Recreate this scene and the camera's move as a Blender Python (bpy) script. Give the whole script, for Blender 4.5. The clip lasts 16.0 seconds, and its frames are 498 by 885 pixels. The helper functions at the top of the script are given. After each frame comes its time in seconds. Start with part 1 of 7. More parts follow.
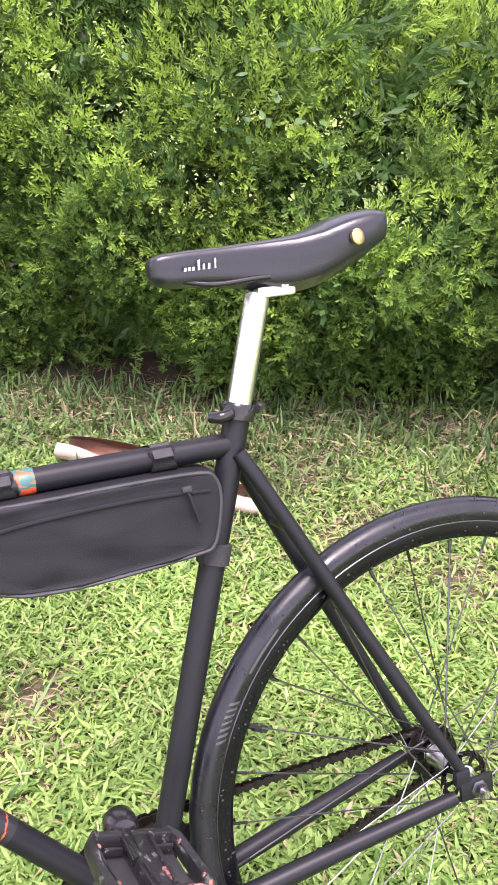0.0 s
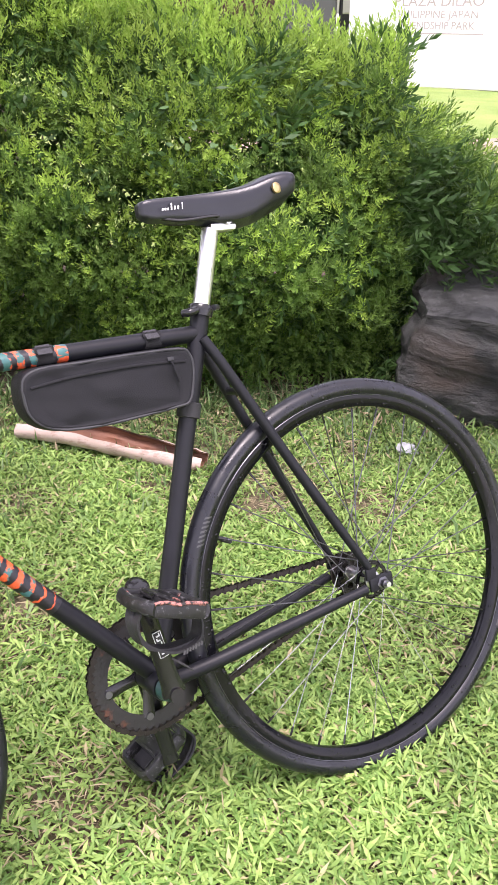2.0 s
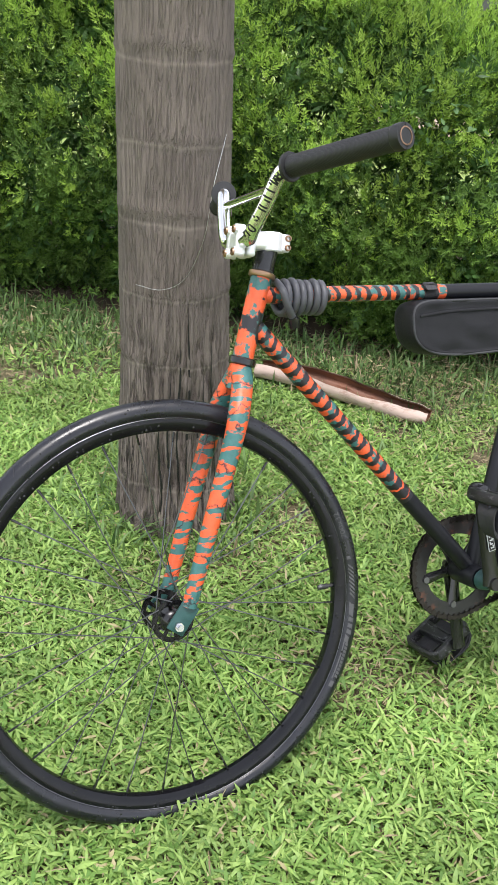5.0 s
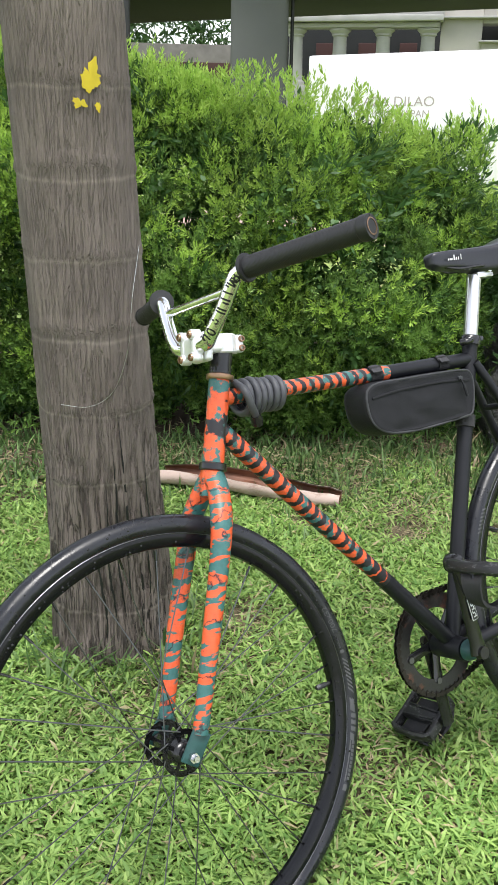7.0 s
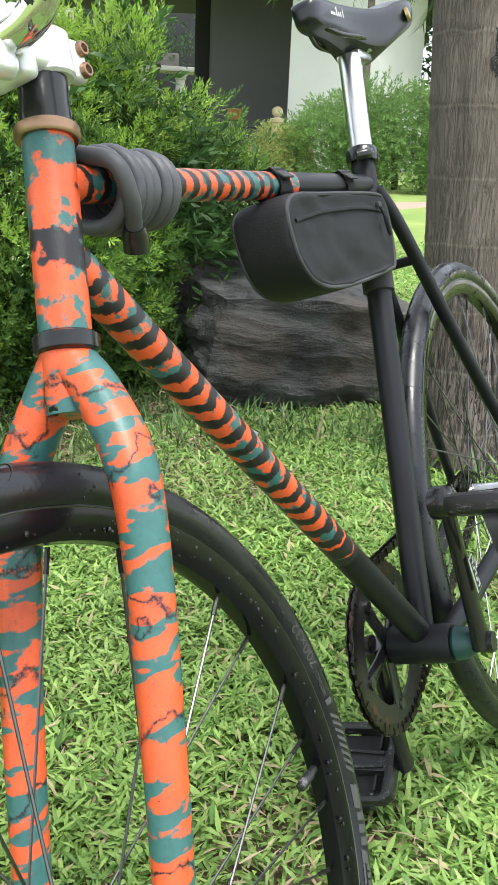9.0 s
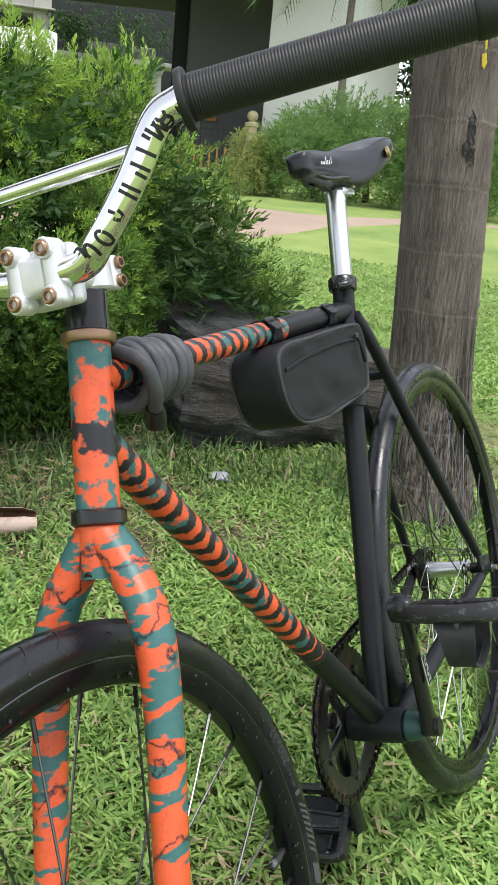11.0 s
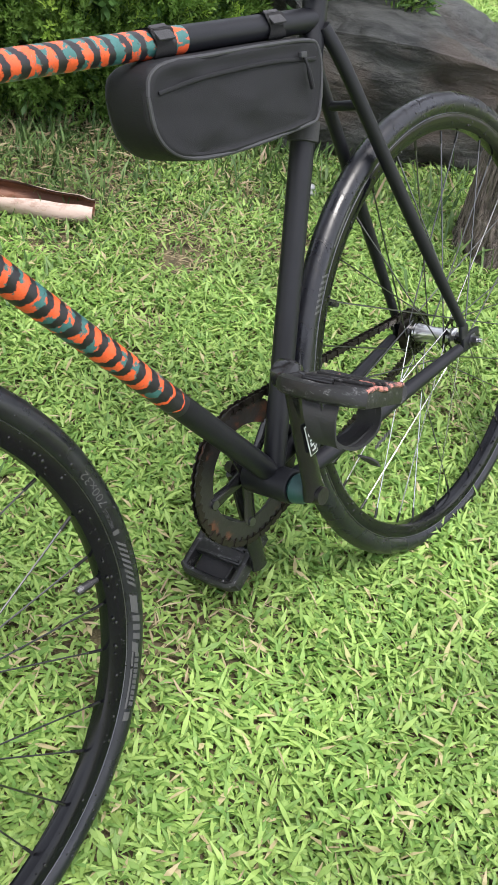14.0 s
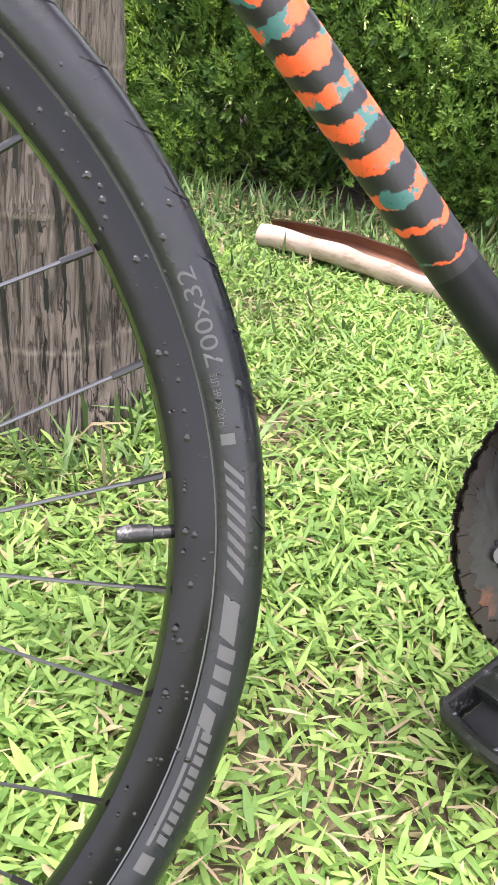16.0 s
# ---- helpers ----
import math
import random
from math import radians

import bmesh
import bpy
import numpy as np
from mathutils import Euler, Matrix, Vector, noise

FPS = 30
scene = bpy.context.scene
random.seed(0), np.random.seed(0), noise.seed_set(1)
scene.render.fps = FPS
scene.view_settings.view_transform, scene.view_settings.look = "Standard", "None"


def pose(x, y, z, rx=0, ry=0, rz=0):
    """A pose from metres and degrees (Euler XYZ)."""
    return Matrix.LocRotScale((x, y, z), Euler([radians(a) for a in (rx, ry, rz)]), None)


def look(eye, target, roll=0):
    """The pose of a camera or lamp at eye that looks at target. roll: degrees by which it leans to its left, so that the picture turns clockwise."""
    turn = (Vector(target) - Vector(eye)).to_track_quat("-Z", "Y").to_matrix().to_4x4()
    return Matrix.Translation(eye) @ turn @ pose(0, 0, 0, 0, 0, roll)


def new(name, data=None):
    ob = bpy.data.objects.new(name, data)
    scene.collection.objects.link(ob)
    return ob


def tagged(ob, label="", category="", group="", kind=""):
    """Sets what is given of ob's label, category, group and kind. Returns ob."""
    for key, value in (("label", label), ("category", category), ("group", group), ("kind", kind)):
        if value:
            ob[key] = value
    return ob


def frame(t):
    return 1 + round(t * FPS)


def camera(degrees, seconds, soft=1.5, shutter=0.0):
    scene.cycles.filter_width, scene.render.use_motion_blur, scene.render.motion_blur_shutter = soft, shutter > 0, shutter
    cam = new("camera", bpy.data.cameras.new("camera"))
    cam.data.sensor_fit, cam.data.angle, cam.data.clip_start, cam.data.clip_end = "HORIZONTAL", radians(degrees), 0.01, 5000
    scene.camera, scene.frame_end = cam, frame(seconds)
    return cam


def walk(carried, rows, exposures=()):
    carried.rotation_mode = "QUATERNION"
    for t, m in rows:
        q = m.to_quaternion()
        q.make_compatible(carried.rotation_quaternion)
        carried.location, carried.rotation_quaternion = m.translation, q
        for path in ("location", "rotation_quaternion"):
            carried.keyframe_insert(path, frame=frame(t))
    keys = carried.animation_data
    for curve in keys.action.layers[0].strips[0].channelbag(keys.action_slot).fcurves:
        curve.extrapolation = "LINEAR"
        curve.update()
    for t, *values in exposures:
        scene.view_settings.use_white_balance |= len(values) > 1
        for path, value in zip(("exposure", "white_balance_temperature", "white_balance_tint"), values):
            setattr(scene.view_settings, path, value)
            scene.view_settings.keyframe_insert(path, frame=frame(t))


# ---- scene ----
cam = camera(31.57, 16.0, soft=1.4)
PATH = [
    (0, (-0.0270, -0.5913, 1.2002), (0.6909, 1.0101, 0.2410), 0.96),
    (0.5, (0.0031, -0.6433, 1.1795), (0.7051, 0.9544, 0.2024), 0.49),
    (1, (-0.0420, -0.7313, 1.2289), (0.7696, 0.8241, 0.2685), 1.63),
    (1.5, (-0.1190, -0.9111, 1.2053), (0.7307, 0.6605, 0.3063), 1.53),
    (2, (-0.2979, -0.9850, 1.1718), (0.6279, 0.5706, 0.3216), 0.92),
    (2.5, (-0.5050, -1.0218, 1.1555), (0.4825, 0.4918, 0.2988), 0.57),
    (3, (-0.6253, -1.0304, 1.1651), (0.3945, 0.4553, 0.2976), 1.10),
    (3.5, (-0.6946, -1.0161, 1.1595), (0.2950, 0.4798, 0.2748), 3.31),
    (4, (-0.7674, -0.9890, 1.1562), (0.0748, 0.5797, 0.2453), 5.58),
    (4.2, (-0.7861, -0.9879, 1.1544), (-0.0414, 0.6203, 0.2275), 6.13),
    (6.3, (-0.8740, -1.1985, 1.2070), (-0.0283, 0.4560, 0.4670), 0.62),
    (6.5, (-0.9042, -1.1532, 1.2042), (0.0073, 0.4794, 0.4945), 0.33),
    (7, (-0.9667, -0.9309, 1.1518), (0.1044, 0.6182, 0.4786), 1.07),
    (7.5, (-0.9600, -0.7365, 1.1495), (0.3249, 0.6429, 0.4816), 2.73),
    (8, (-0.8292, -0.4670, 1.0964), (0.6113, 0.7443, 0.4200), 3.03),
    (8.5, (-0.7245, -0.3052, 0.9420), (0.8476, 0.7281, 0.2630), 2.68),
    (9, (-0.7274, -0.2201, 0.7831), (0.9588, 0.6508, 0.1519), 2.51),
    (9.2, (-0.7326, -0.1989, 0.7779), (0.9827, 0.6272, 0.1652), 3.39),
    (11.3, (-0.8421, -0.2322, 1.0190), (0.8884, 0.5495, 0.3913), 6.69),
    (11.5, (-0.8673, -0.2770, 1.0631), (0.8682, 0.4968, 0.4391), 7.64),
    (12, (-0.9446, -0.3987, 1.0671), (0.7798, 0.3685, 0.4056), 9.35),
    (12.5, (-0.9936, -0.5588, 1.0745), (0.6500, 0.2526, 0.2746), 8.99),
    (13, (-0.9566, -0.6116, 1.0746), (0.5901, 0.2285, 0.1248), 7.93),
    (13.5, (-0.7946, -0.5588, 1.0226), (0.6633, 0.2726, -0.0653), 8.08),
    (14, (-0.5698, -0.4473, 0.9993), (0.7011, 0.4381, -0.2660), 9.95),
    (14.5, (-0.4194, -0.4009, 0.9072), (0.5199, 0.6332, -0.5239), 11.74),
    (15, (-0.2898, -0.3883, 0.7503), (0.2819, 0.8077, -0.7472), 10.17),
    (15.5, (-0.2411, -0.3366, 0.5776), (0.3097, 1.0695, -0.7337), 9.45),
    (16, (-0.2369, -0.3552, 0.5423), (0.3347, 1.3487, -0.4007), 7.07),
]
EXPOSURES = [(0.0, 2.17, 6600, 34), (1.5, 1.95, 6600, 33), (2.0, 1.77, 6600, 30), (2.5, 1.50, 6550, 22), (3.0, 1.25, 6500, 14), (3.5, 1.32, 6500, 14), (4.0, 1.42, 6500, 14), (6.5, 1.35, 6500, 10), (7.0, 1.3, 6500, 10), (8.0, 1.1, 6500, 12), (8.5, 1.26, 6500, 9),
             (9.0, 1.56, 6500, 7), (11.3, 1.06, 6500, 10), (11.5, 1.12, 6500, 10), (12.0, 1.42, 6600, 12), (12.5, 1.45, 6700, 14), (13.0, 1.4, 6600, 11), (13.5, 1.42, 6550, 11), (14.0, 1.5, 6550, 13), (14.5, 1.78, 6650, 23), (15.0, 1.85, 6500, 10),
             (15.5, 1.92, 6500, 13), (16.0, 2.28, 6700, 19)]
walk(cam, [(t, look(eye, target, roll)) for t, eye, target, roll in PATH], EXPOSURES)

# ---- daylight: bright overcast ----
world = bpy.data.worlds.new("sky")
scene.world = world
world.use_nodes = True
wn = world.node_tree.nodes
wl = world.node_tree.links
sky = wn.new("ShaderNodeTexSky")
sky.sky_type = "NISHITA"
sky.sun_disc = False
sky.sun_elevation = radians(74)
sky.sun_rotation = radians(150)
sky.dust_density = 1.0
grey = wn.new("ShaderNodeHueSaturation")
grey.inputs["Saturation"].default_value = 0.30
wl.new(sky.outputs[0], grey.inputs["Color"])
wl.new(grey.outputs[0], wn["Background"].inputs["Color"])
wn["Background"].inputs["Strength"].default_value = 0.15
sun = new("sun", bpy.data.lights.new("sun", "SUN"))
sun.data.energy = 1.6
sun.data.angle = radians(25)
sun.data.color = (1.0, 0.97, 0.92)
sun.matrix_world = look((0, 0, 0), (0.14, 0.24, -0.96))


# ---- materials ----
def material(name, color, rough=0.6, metal=0.0, vary=0.15, scale=30.0, bump=0.0, bump_scale=200.0, spec=0.5, wet=0.0):
    """Principled material with two scales of colour variation and a fine bump, in object metres."""
    m = bpy.data.materials.new(name)
    m.use_nodes = True
    n, l = m.node_tree.nodes, m.node_tree.links
    b = n["Principled BSDF"]
    b.inputs["Roughness"].default_value = rough
    b.inputs["Metallic"].default_value = metal
    b.inputs["Specular IOR Level"].default_value = spec
    co = n.new("ShaderNodeTexCoord")
    n1 = n.new("ShaderNodeTexNoise")
    n1.inputs["Scale"].default_value = scale
    n1.inputs["Detail"].default_value = 6
    l.new(co.outputs["Object"], n1.inputs["Vector"])
    mix = n.new("ShaderNodeMix")
    mix.data_type = "RGBA"
    l.new(n1.outputs["Fac"], mix.inputs[0])
    c = Vector(color[:3])
    mix.inputs["A"].default_value = (*(c * (1 - vary)), 1)
    mix.inputs["B"].default_value = (*(c * (1 + vary)), 1)
    l.new(mix.outputs["Result"], b.inputs["Base Color"])
    if wet:
        # damp patches: the gloss changes from place to place
        n3 = n.new("ShaderNodeTexNoise")
        n3.inputs["Scale"].default_value = 22
        n3.inputs["Detail"].default_value = 5
        l.new(co.outputs["Object"], n3.inputs["Vector"])
        r3 = n.new("ShaderNodeMapRange")
        r3.inputs["From Min"].default_value = 0.42
        r3.inputs["From Max"].default_value = 0.60
        r3.inputs["To Min"].default_value = rough
        r3.inputs["To Max"].default_value = rough - wet
        l.new(n3.outputs["Fac"], r3.inputs[0])
        l.new(r3.outputs[0], b.inputs["Roughness"])
    if bump:
        n2 = n.new("ShaderNodeTexNoise")
        n2.inputs["Scale"].default_value = bump_scale
        n2.inputs["Detail"].default_value = 4
        l.new(co.outputs["Object"], n2.inputs["Vector"])
        bp = n.new("ShaderNodeBump")
        bp.inputs["Strength"].default_value = bump
        bp.inputs["Distance"].default_value = 0.002
        l.new(n2.outputs["Fac"], bp.inputs["Height"])
        l.new(bp.outputs["Normal"], b.inputs["Normal"])
    return m


def leaf_material(name, dark, light, rough=0.5, trans=0.25, dry=None, clump=11.0):
    """Leaves that vary from blade to blade and let some light through."""
    m = bpy.data.materials.new(name)
    m.use_nodes = True
    n, l = m.node_tree.nodes, m.node_tree.links
    b = n["Principled BSDF"]
    b.inputs["Roughness"].default_value = rough
    b.inputs["Specular IOR Level"].default_value = 0.35
    g = n.new("ShaderNodeNewGeometry")
    ramp = n.new("ShaderNodeValToRGB")
    ramp.color_ramp.elements[0].color = (*dark, 1)
    ramp.color_ramp.elements[1].color = (*light, 1)
    ramp.color_ramp.elements[1].position = 0.9 if dry else 1.0
    if dry:
        ramp.color_ramp.elements.new(0.962).color = (*light, 1)
        ramp.color_ramp.elements.new(0.970).color = (*dry, 1)
    co = n.new("ShaderNodeTexCoord")
    cl = n.new("ShaderNodeTexNoise")
    cl.inputs["Scale"].default_value = clump
    cl.inputs["Detail"].default_value = 3
    l.new(co.outputs["Object"], cl.inputs["Vector"])
    wide = n.new("ShaderNodeMapRange")
    wide.inputs["From Min"].default_value = 0.30
    wide.inputs["From Max"].default_value = 0.70
    l.new(cl.outputs["Fac"], wide.inputs[0])
    pick = n.new("ShaderNodeMix")
    pick.inputs[0].default_value = 0.0 if dry else 0.55
    l.new(g.outputs["Random Per Island"], pick.inputs["A"])
    l.new(wide.outputs[0], pick.inputs["B"])
    l.new(pick.outputs["Result"], ramp.inputs[0])
    ns = n.new("ShaderNodeTexNoise")
    ns.inputs["Scale"].default_value = 3.0
    l.new(co.outputs["Object"], ns.inputs["Vector"])
    hs = n.new("ShaderNodeHueSaturation")
    mp = n.new("ShaderNodeMapRange")
    mp.inputs["From Min"].default_value = 0.3
    mp.inputs["From Max"].default_value = 0.7
    mp.inputs["To Min"].default_value = 0.75
    mp.inputs["To Max"].default_value = 1.2
    l.new(ns.outputs["Fac"], mp.inputs[0])
    l.new(mp.outputs[0], hs.inputs["Value"])
    l.new(ramp.outputs[0], hs.inputs["Color"])
    l.new(hs.outputs[0], b.inputs["Base Color"])
    tr = n.new("ShaderNodeBsdfTranslucent")
    l.new(hs.outputs[0], tr.inputs["Color"])
    mx = n.new("ShaderNodeMixShader")
    mx.inputs[0].default_value = trans
    l.new(b.outputs[0], mx.inputs[1])
    l.new(tr.outputs[0], mx.inputs[2])
    l.new(mx.outputs[0], n["Material Output"].inputs["Surface"])
    return m


def camo_material(name, direction, freq, black, teal, patch, seed=0.0, warp=1.0, stretch=(1, 1, 1), rough=0.42, fine=0.35, fade=None, rough_edge=4, turn=0.0):
    """Hand-brushed camouflage: dark bands along a tube, the gaps daubed orange or teal.
    black: share of the dark bands, teal: share of teal between them, patch: size of the daubs per metre."""
    m = bpy.data.materials.new(name)
    m.use_nodes = True
    n, l = m.node_tree.nodes, m.node_tree.links
    b = n["Principled BSDF"]
    b.inputs["Roughness"].default_value = rough
    co = n.new("ShaderNodeTexCoord")
    off = n.new("ShaderNodeVectorMath")
    off.operation = "ADD"
    off.inputs[1].default_value = (seed, seed * 0.7, seed * 1.3)
    l.new(co.outputs["Object"], off.inputs[0])

    def tex(scale, detail, rough_n=0.55, vec=None):
        t = n.new("ShaderNodeTexNoise")
        t.inputs["Scale"].default_value = scale
        t.inputs["Detail"].default_value = detail
        t.inputs["Roughness"].default_value = rough_n
        l.new(vec or off.outputs[0], t.inputs["Vector"])
        return t.outputs["Fac"]

    def calc(op, a, c, third=None):
        q = n.new("ShaderNodeMath")
        q.operation = op
        for k, v in enumerate((a, c, third)):
            if v is None:
                continue
            if isinstance(v, (int, float)):
                q.inputs[k].default_value = v
            else:
                l.new(v, q.inputs[k])
        return q.outputs[0]

    dot = n.new("ShaderNodeVectorMath")
    dot.operation = "DOT_PRODUCT"
    l.new(co.outputs["Object"], dot.inputs[0])
    dot.inputs[1].default_value = direction
    wob = calc("MULTIPLY_ADD", tex(30, 2), warp * 2.2, calc("MULTIPLY_ADD", tex(140, 3, 0.6), fine, calc("MULTIPLY", dot.outputs["Value"], freq)))
    band = calc("PINGPONG", wob, 1.0)
    mp = n.new("ShaderNodeMapping")
    mp.inputs["Scale"].default_value = stretch
    mp.inputs["Rotation"].default_value = (0, radians(turn), radians(turn))
    l.new(off.outputs[0], mp.inputs["Vector"])
    daub = tex(patch, rough_edge, 0.6, mp.outputs[0])
    def soft(value, level, wide):
        r = n.new("ShaderNodeMapRange")
        l.new(calc("SUBTRACT", value, level), r.inputs[0])
        r.inputs["From Min"].default_value, r.inputs["From Max"].default_value = -wide, wide
        return r.outputs[0]

    sel = soft(calc("MULTIPLY_ADD", tex(380, 3, 0.7), 0.10, daub), 0.55 + 0.22 * (0.5 - teal), 0.02)
    mix = n.new("ShaderNodeMix")
    mix.data_type = "RGBA"
    l.new(sel, mix.inputs[0])
    mix.inputs["A"].default_value = (*ORANGE, 1)
    mix.inputs["B"].default_value = (*TEAL, 1)
    share = black
    if fade:
        # the stripes run out in thin dashes towards the end
        q = n.new("ShaderNodeMapRange")
        q.inputs["From Min"].default_value, q.inputs["From Max"].default_value = fade
        q.inputs["To Min"].default_value, q.inputs["To Max"].default_value = black, 1.05
        l.new(dot.outputs["Value"], q.inputs[0])
        share = calc("MULTIPLY_ADD", tex(60, 3), 0.3, calc("SUBTRACT", q.outputs[0], 0.15))
    dark = soft(calc("SUBTRACT", share, calc("MULTIPLY_ADD", tex(420, 4, 0.7), 0.25, calc("SUBTRACT", band, 0.125))), 0.0, 0.05)
    mix2 = n.new("ShaderNodeMix")
    mix2.data_type = "RGBA"
    l.new(dark, mix2.inputs[0])
    l.new(mix.outputs["Result"], mix2.inputs["A"])
    mix2.inputs["B"].default_value = (*INK, 1)
    # scuffs that show the dark undercoat, and uneven brush work
    scuff = soft(tex(300, 7, 0.8), 0.64, 0.05)
    mix3 = n.new("ShaderNodeMix")
    mix3.data_type = "RGBA"
    l.new(scuff, mix3.inputs[0])
    l.new(mix2.outputs["Result"], mix3.inputs["A"])
    mix3.inputs["B"].default_value = (*INK, 1)
    hs = n.new("ShaderNodeHueSaturation")
    l.new(calc("MULTIPLY_ADD", tex(90, 5, 0.65), 0.7, 0.62), hs.inputs["Value"])
    l.new(mix3.outputs["Result"], hs.inputs["Color"])
    l.new(hs.outputs[0], b.inputs["Base Color"])
    bp = n.new("ShaderNodeBump")
    bp.inputs["Strength"].default_value = 0.3
    bp.inputs["Distance"].default_value = 0.0008
    l.new(tex(260, 4), bp.inputs["Height"])
    l.new(bp.outputs["Normal"], b.inputs["Normal"])
    return m


def speckled(name, base, worn, level, scale, rough):
    """Base colour rubbed through to a second one in fine ragged scrapes."""
    m = material(name, base, rough, vary=0.4, scale=60, bump=0.3, bump_scale=150)
    n, l = m.node_tree.nodes, m.node_tree.links
    co = n.new("ShaderNodeTexCoord")
    mp = n.new("ShaderNodeMapping")
    mp.inputs["Scale"].default_value = scale
    t = n.new("ShaderNodeTexNoise")
    t.inputs["Scale"].default_value = 1.6
    t.inputs["Detail"].default_value = 8
    t.inputs["Roughness"].default_value = 0.75
    l.new(co.outputs["Object"], mp.inputs["Vector"])
    l.new(mp.outputs[0], t.inputs["Vector"])
    r = n.new("ShaderNodeMapRange")
    r.inputs["From Min"].default_value = level
    r.inputs["From Max"].default_value = level + 0.09
    l.new(t.outputs["Fac"], r.inputs[0])
    mix = n.new("ShaderNodeMix")
    mix.data_type = "RGBA"
    l.new(r.outputs[0], mix.inputs[0])
    mix.inputs["A"].default_value = (*base, 1)
    mix.inputs["B"].default_value = (*worn, 1)
    l.new(mix.outputs["Result"], n["Principled BSDF"].inputs["Base Color"])
    return m


def rock_material():
    """Dark slaty rock: thin slanting layers, cracks and brown earth stains."""
    m = bpy.data.materials.new("dark_weathered_rock")
    m.use_nodes = True
    n, l = m.node_tree.nodes, m.node_tree.links
    b = n["Principled BSDF"]
    b.inputs["Roughness"].default_value = 0.55
    co = n.new("ShaderNodeTexCoord")

    def tex(scale, detail, rough):
        mp = n.new("ShaderNodeMapping")
        mp.inputs["Scale"].default_value = scale
        mp.inputs["Rotation"].default_value = (0.1, 0.14, 0)
        t = n.new("ShaderNodeTexNoise")
        t.inputs["Scale"].default_value = 1.0
        t.inputs["Detail"].default_value = detail
        t.inputs["Roughness"].default_value = rough
        t.inputs["Distortion"].default_value = 0.6
        l.new(co.outputs["Object"], mp.inputs["Vector"])
        l.new(mp.outputs[0], t.inputs["Vector"])
        return t.outputs["Fac"]

    lay, fine, stain = tex((5, 5, 20), 10, 0.72), tex((30, 30, 60), 8, 0.7), tex((2.2, 2.2, 3.5), 5, 0.55)
    ramp = n.new("ShaderNodeValToRGB")
    e = ramp.color_ramp.elements
    e[0].position, e[0].color = 0.40, (0.013, 0.0145, 0.0145, 1)
    e[1].position, e[1].color = 0.62, (0.095, 0.098, 0.095, 1)
    l.new(lay, ramp.inputs[0])
    mp = n.new("ShaderNodeMapRange")
    mp.inputs["From Min"].default_value = 0.47
    mp.inputs["From Max"].default_value = 0.60
    mp.inputs["To Max"].default_value = 0.7
    l.new(stain, mp.inputs[0])
    mix = n.new("ShaderNodeMix")
    mix.data_type = "RGBA"
    l.new(mp.outputs[0], mix.inputs[0])
    l.new(ramp.outputs[0], mix.inputs["A"])
    mix.inputs["B"].default_value = (0.085, 0.06, 0.045, 1)
    l.new(mix.outputs["Result"], b.inputs["Base Color"])
    add = n.new("ShaderNodeMath")
    add.operation = "MULTIPLY_ADD"
    add.inputs[1].default_value = 0.35
    l.new(fine, add.inputs[0])
    l.new(lay, add.inputs[2])
    bp = n.new("ShaderNodeBump")
    bp.inputs["Strength"].default_value = 1.0
    bp.inputs["Distance"].default_value = 0.06
    l.new(add.outputs[0], bp.inputs["Height"])
    l.new(bp.outputs["Normal"], b.inputs["Normal"])
    return m


